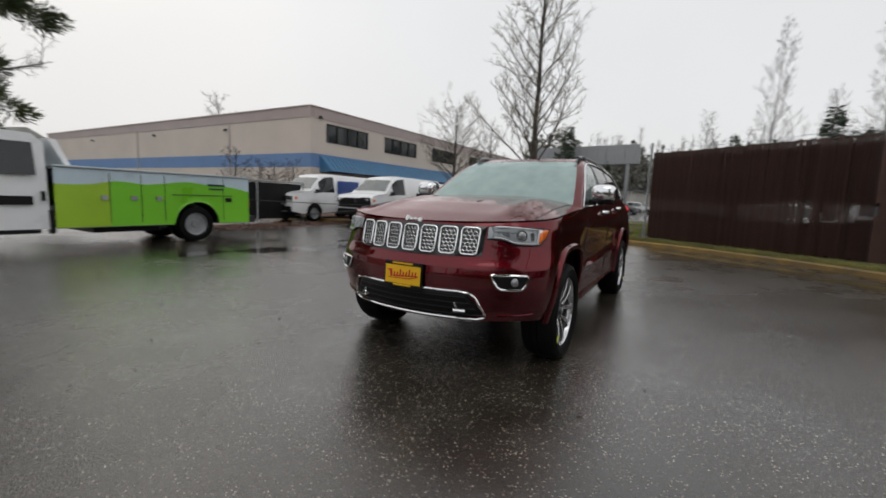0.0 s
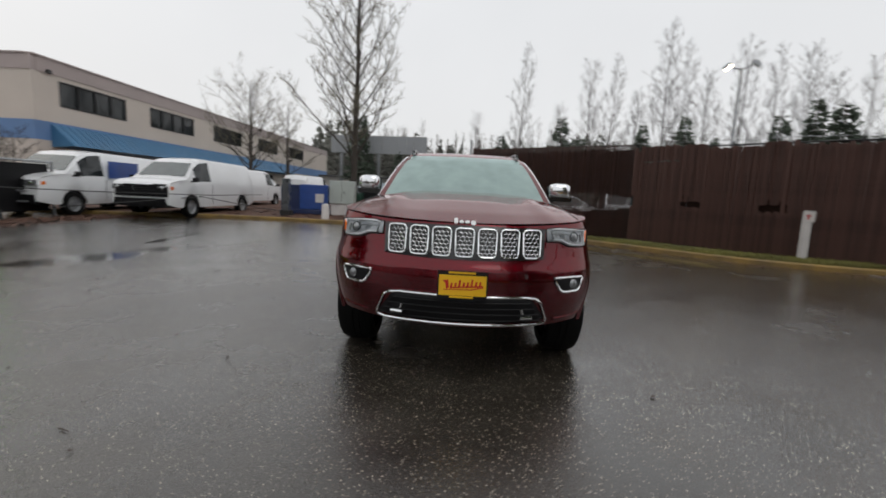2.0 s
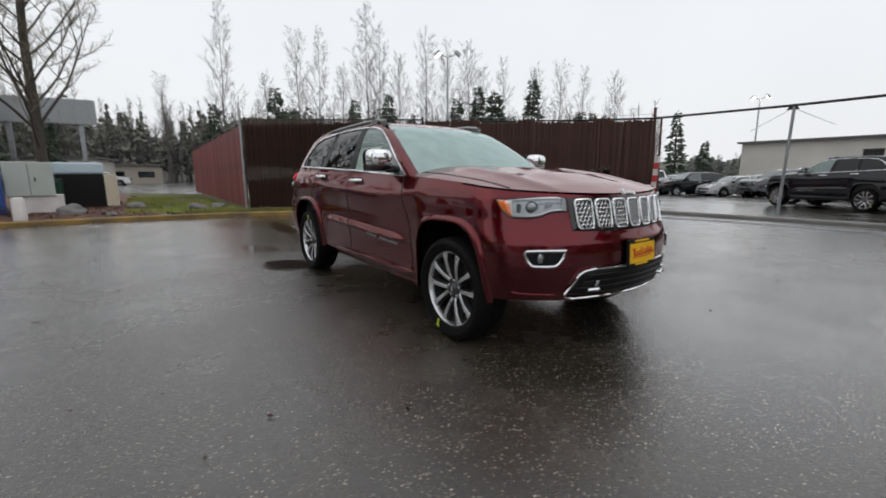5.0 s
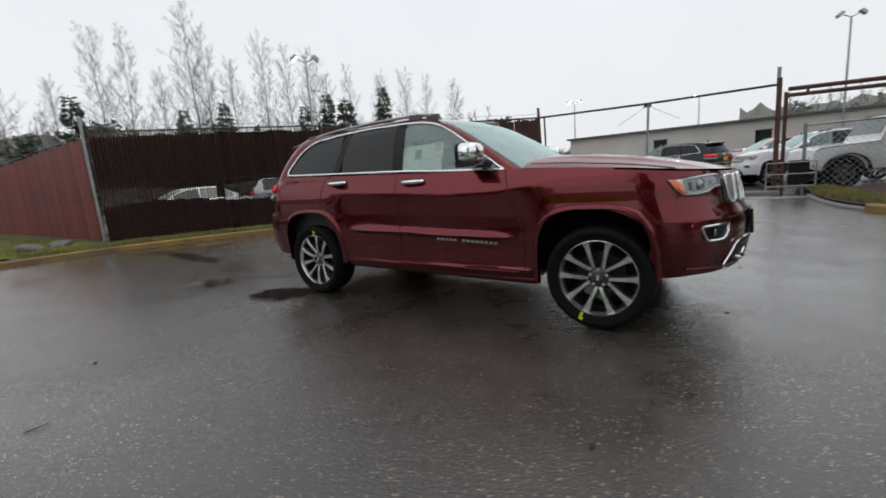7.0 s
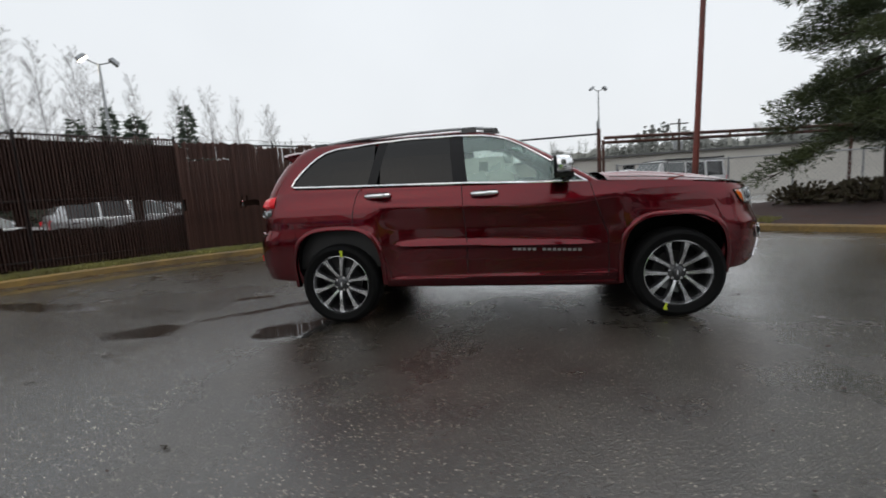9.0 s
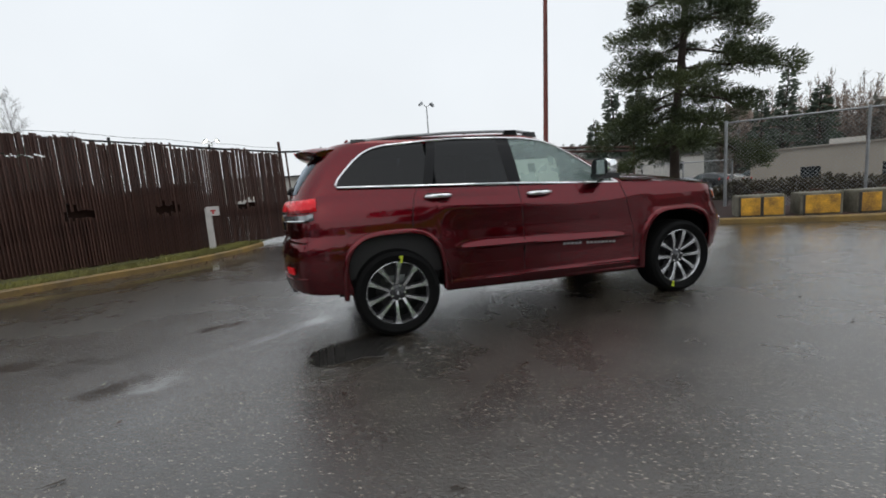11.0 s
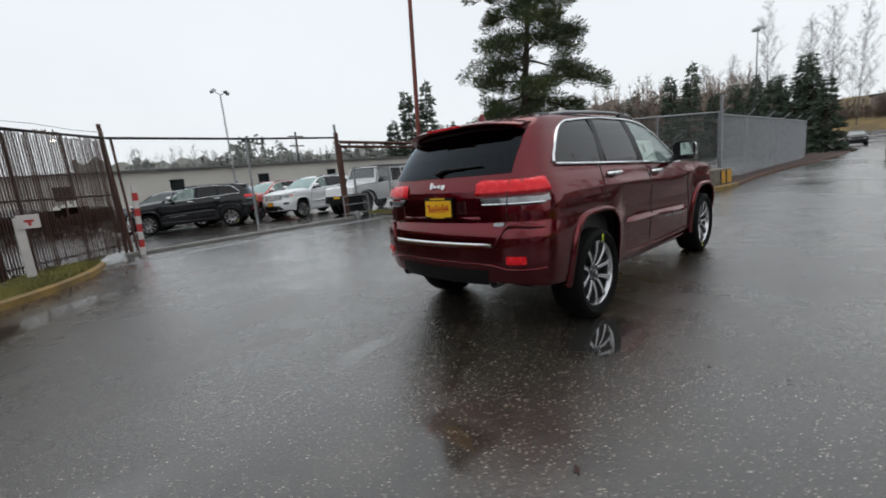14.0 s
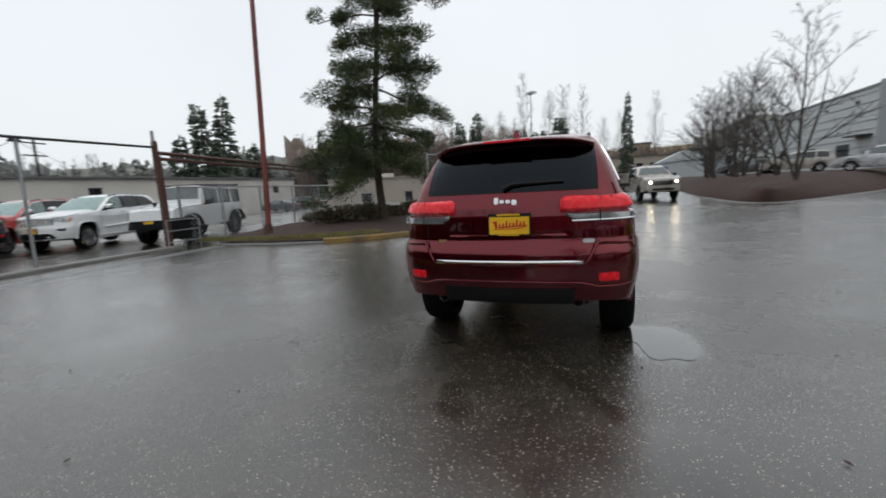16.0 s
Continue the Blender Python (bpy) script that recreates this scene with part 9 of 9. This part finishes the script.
def number_plate(parent, x, z, sign, tilt, y=0.0):
    """A dealer plate: dark frame, yellow board, red script and small print as plain shapes."""
    m = pose(x, y, z, 0, tilt, 0) if sign > 0 else pose(x, y, z, 0, tilt, 180)
    fr = part("plate_frame", Build().box((0, 0, 0), (0.02, 0.315, 0.170)), BLACK, parent, "black plate frame")
    fr.matrix_basis = m
    part("plate", Build().box((0.0115, 0, -0.004), (0.004, 0.295, 0.128)), PLATE_Y, fr, "yellow dealer plate")
    s = Build()
    s.prism([(-0.128, 0.025), (-0.09, 0.030), (-0.085, -0.018), (-0.10, -0.030), (-0.108, 0.012)], 0.0138, 0.0155, lambda a, c, h: (h, a, c))
    for i in range(8):
        a = -0.078 + i * 0.0255
        up = (0.026 if i in (2, 5) else 0.010) + 0.002 * i
        s.prism([(a, -0.024 + 0.002 * i), (a + 0.011, -0.024 + 0.002 * i), (a + 0.017, up), (a + 0.005, up)], 0.0138, 0.0155, lambda p, c, h: (h, p, c))
        s.prism([(a + 0.004, -0.024 + 0.002 * i), (a + 0.026, -0.022 + 0.002 * i), (a + 0.027, -0.013 + 0.002 * i), (a + 0.004, -0.015 + 0.002 * i)], 0.0136, 0.0153, lambda p, c, h: (h, p, c))
    s.prism([(-0.12, -0.034), (0.06, -0.030), (0.13, -0.012), (0.13, -0.008), (0.05, -0.025), (-0.12, -0.030)], 0.0138, 0.0155, lambda p, c, h: (h, p, c))
    part("red_script", s, PLATE_R, fr, "red script as plain strokes")
    for z, w in ((0.0755, 0.17), (-0.077, 0.15)):
        part("print_bar", Build().box((0.0108, -0.005, z), (0.003, w, 0.012)), PLATE_Y, fr)
    return fr


number_plate(suv, 2.357, 0.672, 1, -3)
# ---- tail ----
def corner_pt(s, y0, x1, u, z, lift):
    """A point on the level outline that runs from the tail round the corner to the side."""
    w = lerp(z, LZ, WZ)
    line = [Vector((rear_x(y, z), y)) for y in [y0 + (w - y0) * (1 - (1 - q / 40) ** 2.5) for q in range(41)]]
    line += [Vector((x, w)) for x in (-2.0, -1.9, -1.8, -1.7) if x > line[-1].x + 0.005]
    cut = [line[0]]
    for p in line[1:]:
        if p.x > x1 and p.y > 0.8:
            a = cut[-1]
            cut.append(a.lerp(p, min(1, max(0, (x1 - a.x) / (p.x - a.x)))))
            break
        cut.append(p)
    acc = [0.0]
    for i in range(1, len(cut)):
        acc.append(acc[-1] + (cut[i] - cut[i - 1]).length)
    g = u * acc[-1]
    i = max(1, min(len(cut) - 1, next((k for k in range(1, len(acc)) if acc[k] >= g), len(cut) - 1)))
    p = cut[i - 1].lerp(cut[i], (g - acc[i - 1]) / max(1e-6, acc[i] - acc[i - 1]))
    def along(h):
        h = min(max(h, 0.0), acc[-1])
        k = max(1, next((k for k in range(1, len(acc)) if acc[k] >= h - 1e-9), len(cut) - 1))
        return cut[k - 1].lerp(cut[k], (h - acc[k - 1]) / max(1e-6, acc[k] - acc[k - 1]))
    d = (along(g + 0.05) - along(g - 0.05)).normalized()
    p = p + Vector((-d.y, d.x)) * lift
    return Vector((p.x, s * p.y, z))


def corner_lens(s, y0, x1, low, high, lift):
    b = Build()
    us, vs = linspace(0, 1, 27), linspace(0, 1, 6)
    return b.grid(lambda u, v: corner_pt(s, y0, x1, u, low(u) + (high(u) - low(u)) * v, lift if 0.001 < v < 0.999 and 0.001 < u < 0.999 else lift * 0.15), us, vs)


for s in (1, -1):
    tl = part("tail_light", corner_lens(s, 0.395, -2.06, lambda u: 1.102 + 0.012 * u ** 6, lambda u: lerp(u, [0, 0.06, 1], [1.190, 1.214, 1.214]), 0.036), TAILRED, suv, "red tail light with a clear lower strip", smooth=50)
    part("clear_lens", corner_lens(s, 0.44, -2.09, lambda u: lerp(u, [0, 0.12, 0.85, 1], [1.07, 1.026, 1.022, 1.045]), lambda u: 1.098, 0.032), CLEARLENS, tl, "clear lower lens", smooth=50)
    part("chrome_strip", Build().tube([corner_pt(s, 0.47, -2.14, u, 1.040, 0.032) for u in linspace(0, 1, 16)], 0.0055, 5), CHROME, tl)
    part("lens_divider", Build().tube([on_rear(s * 0.655, z, 0.037) for z in (1.03, 1.1, 1.2)], 0.004, 4), SEAM, tl)
    part("reflector", fill_on(on_rear, rounded(s * 0.722, 0.634, 0.135, 0.060, 0.012), 0.008), TAILRED, suv, "red bumper reflector")
    part("exhaust_tip", Build().lathe([(0.034, -0.10), (0.043, -0.02), (0.043, 0.03), (0.037, 0.034), (0.034, 0.02), (0.030, -0.1)], pose(-2.305, s * 0.515, 0.450, 0, -90, 0), 20), ALLOY_DARK, suv, "round dark chrome exhaust tip", smooth=50)
    part("bumper_ledge", Build().tube([on_rear(s * y, z, 0.004) for y, z in ((0.57, 0.735), (0.605, 0.79), (0.632, 0.860), (0.66, 0.878), (0.80, 0.872), (0.880, 0.862))], [0.006, 0.012, 0.016, 0.018, 0.018, 0.010], 6), PAINT, suv, smooth=60)
    part("gate_gap", Build().tube([on_rear(s * y, z, 0.001) for y, z in ((0.66, 1.245), (0.655, 1.215), (0.645, 1.0), (0.635, 0.895), (0.62, 0.81), (0.59, 0.752), (0.55, 0.727), (0.2, 0.722), (0.0, 0.721))], 0.0035, 4), SEAM, suv)
part("bumper_chrome", patch(on_rear, ([(y, 0.731) for y in linspace(-0.545, 0.545, 15)], [(y, 0.758) for y in linspace(-0.553, 0.553, 15)]), 0.012, 3), CHROME, suv, "chrome bumper strip")
part("bumper_skirt", patch(on_rear, ([(y, 0.430) for y in linspace(-0.48, 0.48, 17)], [(y * 1.04, 0.552) for y in linspace(-0.48, 0.48, 17)]), 0.007, 4), BLACK, suv, "black rear valance", smooth=60)
part("lower_edge", Build().tube([on_rear(y, lerp(abs(y), [0.0, 0.55, 0.65, 0.78, 0.90], [0.602, 0.597, 0.566, 0.563, 0.572]), 0.004) for y in linspace(-0.885, 0.885, 31)], 0.009, 6), PAINT, suv, smooth=60)
part("gate_ledge", patch(on_rear, ([(y, 0.922) for y in linspace(-0.45, 0.45, 11)], [(y * 0.96, 0.950) for y in linspace(-0.45, 0.45, 11)]), 0.022, 3), PAINT, suv, smooth=40)
number_plate(suv, -2.374, 1.020, -1, -3, -0.034)
name_badge(suv, lambda y, z, l: on_rear(y, z, l), -0.008, 1.188, 0.185, 0.058, -1)
part("badge", fill_on(on_rear, rounded(-0.587, 0.892, 0.080, 0.030, 0.012), 0.004), GALV, suv, "small chrome badge")
part("badge", Build().box((rear_x(0.50, 0.900) - 0.002, 0.49, 0.900), (0.006, 0.10, 0.024)), CHROME, suv, "small chrome badge")

# ---- cabin ----
part("dashboard", Build().box((0.62, 0, 1.02), (0.42, 1.45, 0.22), taper=0.85), CABIN, suv)
part("cabin_floor", Build().box((-0.6, 0, 0.48), (2.9, 1.5, 0.10)), CABIN, suv)
for s in (1, -1):
    part("door_card", Build().box((-0.6, s * 0.80, 0.84), (2.8, 0.05, 0.66)), CABIN, suv)
for x, z, w in ((0.86, 0.85, 1.6), (-2.2, 0.9, 1.5)):
    part("cabin_bulkhead", Build().box((x, 0, z), (0.05, w, 0.6)), CABIN, suv)
for y in (0.40, -0.40):
    part("front_seat", soft_box("seat_tmp", (0.52, 0.52, 0.18), (0.0, y, 0.68), CABIN).data, CABIN, suv)
    part("seat_back", Build().add([(-0.18, y - 0.25, 0.7), (-0.18, y + 0.25, 0.7), (-0.40, y + 0.22, 1.28), (-0.40, y - 0.22, 1.28), (-0.32, y - 0.25, 0.7), (-0.32, y + 0.25, 0.7), (-0.50, y + 0.22, 1.28), (-0.50, y - 0.22, 1.28)],
         [(0, 1, 2, 3), (7, 6, 5, 4), (0, 3, 7, 4), (1, 5, 6, 2), (3, 2, 6, 7)]), CABIN, suv)
    part("headrest", Build().box((-0.46, y, 1.38), (0.10, 0.26, 0.17), taper=0.9), CABIN, suv)
    part("rear_headrest", Build().box((-1.42, y, 1.30), (0.10, 0.26, 0.16), taper=0.9), CABIN, suv)
for o in [o for o in bpy.data.objects if o.name.startswith("seat_tmp")]:
    bpy.data.objects.remove(o)
part("rear_bench", Build().box((-1.05, 0, 0.68), (0.5, 1.4, 0.2)).box((-1.36, 0, 0.95), (0.16, 1.4, 0.58)), CABIN, suv)
part("steering_wheel", Build().tube([(0.33 + 0.06 * math.cos(a), 0.40 + 0.185 * math.sin(a), 1.04 + 0.17 * math.cos(a)) for a in linspace(0, 2 * math.pi, 25)], 0.016, 6), CABIN, suv)
part("rear_view_mirror", Build().box((0.30, 0, 1.545), (0.03, 0.20, 0.05), taper=0.9), CABIN, suv)
part("headliner", Build().grid(lambda x, u: (x, u * 0.58, 1.655 - 0.03 * u * u), linspace(-1.9, 0.1, 8), linspace(-1, 1, 7)), PAPERGREY, suv)
def sheet(x, z):
    return (x, -(cab_side_y(x, z) - 0.012), z)
sh = part("window_sheet", Build().grid(sheet, linspace(-0.28, 0.17, 6), linspace(1.215, 1.44, 5)), PAPER, suv, "white printed sheet inside the window")
part("print_block", Build().grid(lambda x, z: (x, -(cab_side_y(x, z) - 0.009), z), linspace(-0.13, -0.055, 3), linspace(1.315, 1.40, 3)), PAPERGREY, sh)
for i in range(3):
    part("print_bar", Build().grid(lambda x, z: (x, -(cab_side_y(x, z) - 0.009), z), linspace(0.09, 0.155, 3), [1.415 - 0.02 * i, 1.423 - 0.02 * i]), PAPERGREY, sh)
part("screen_tag", Build().grid(lambda y, z: (cab_front_x(y, z, -0.012), y, z), linspace(0.42, 0.53, 4), linspace(1.575, 1.61, 3)), PAPER, suv, "small white sticker in the windscreen")


# ---- the same model in other colours in the car lot ----
def repaint(at, turn, paint, label):
    c = copy_thing(suv, pose(*at, 0, 0, turn))
    tagged(c, label, "car", "cars in the lot")
    todo = list(c.children)
    while todo:
        o = todo.pop()
        todo += list(o.children)
        if o.type == "MESH" and o.data.materials and o.data.materials[0] == PAINT:
            o.data = o.data.copy()
            o.data.materials[0] = paint
    return c


repaint((0.05, 17.05, ground_z(0, 17.05)), 152, BLACKPAINT, "black suv with chrome trim in the wet car lot")
repaint((4.62, 15.9, 0), 198, WHITEPAINT, "white suv with a yellow dealer plate in the lot")
repaint((3.65, 18.35, ground_z(3, 18.35)), 198, REDPAINT, "bright red suv in the row of parked cars")
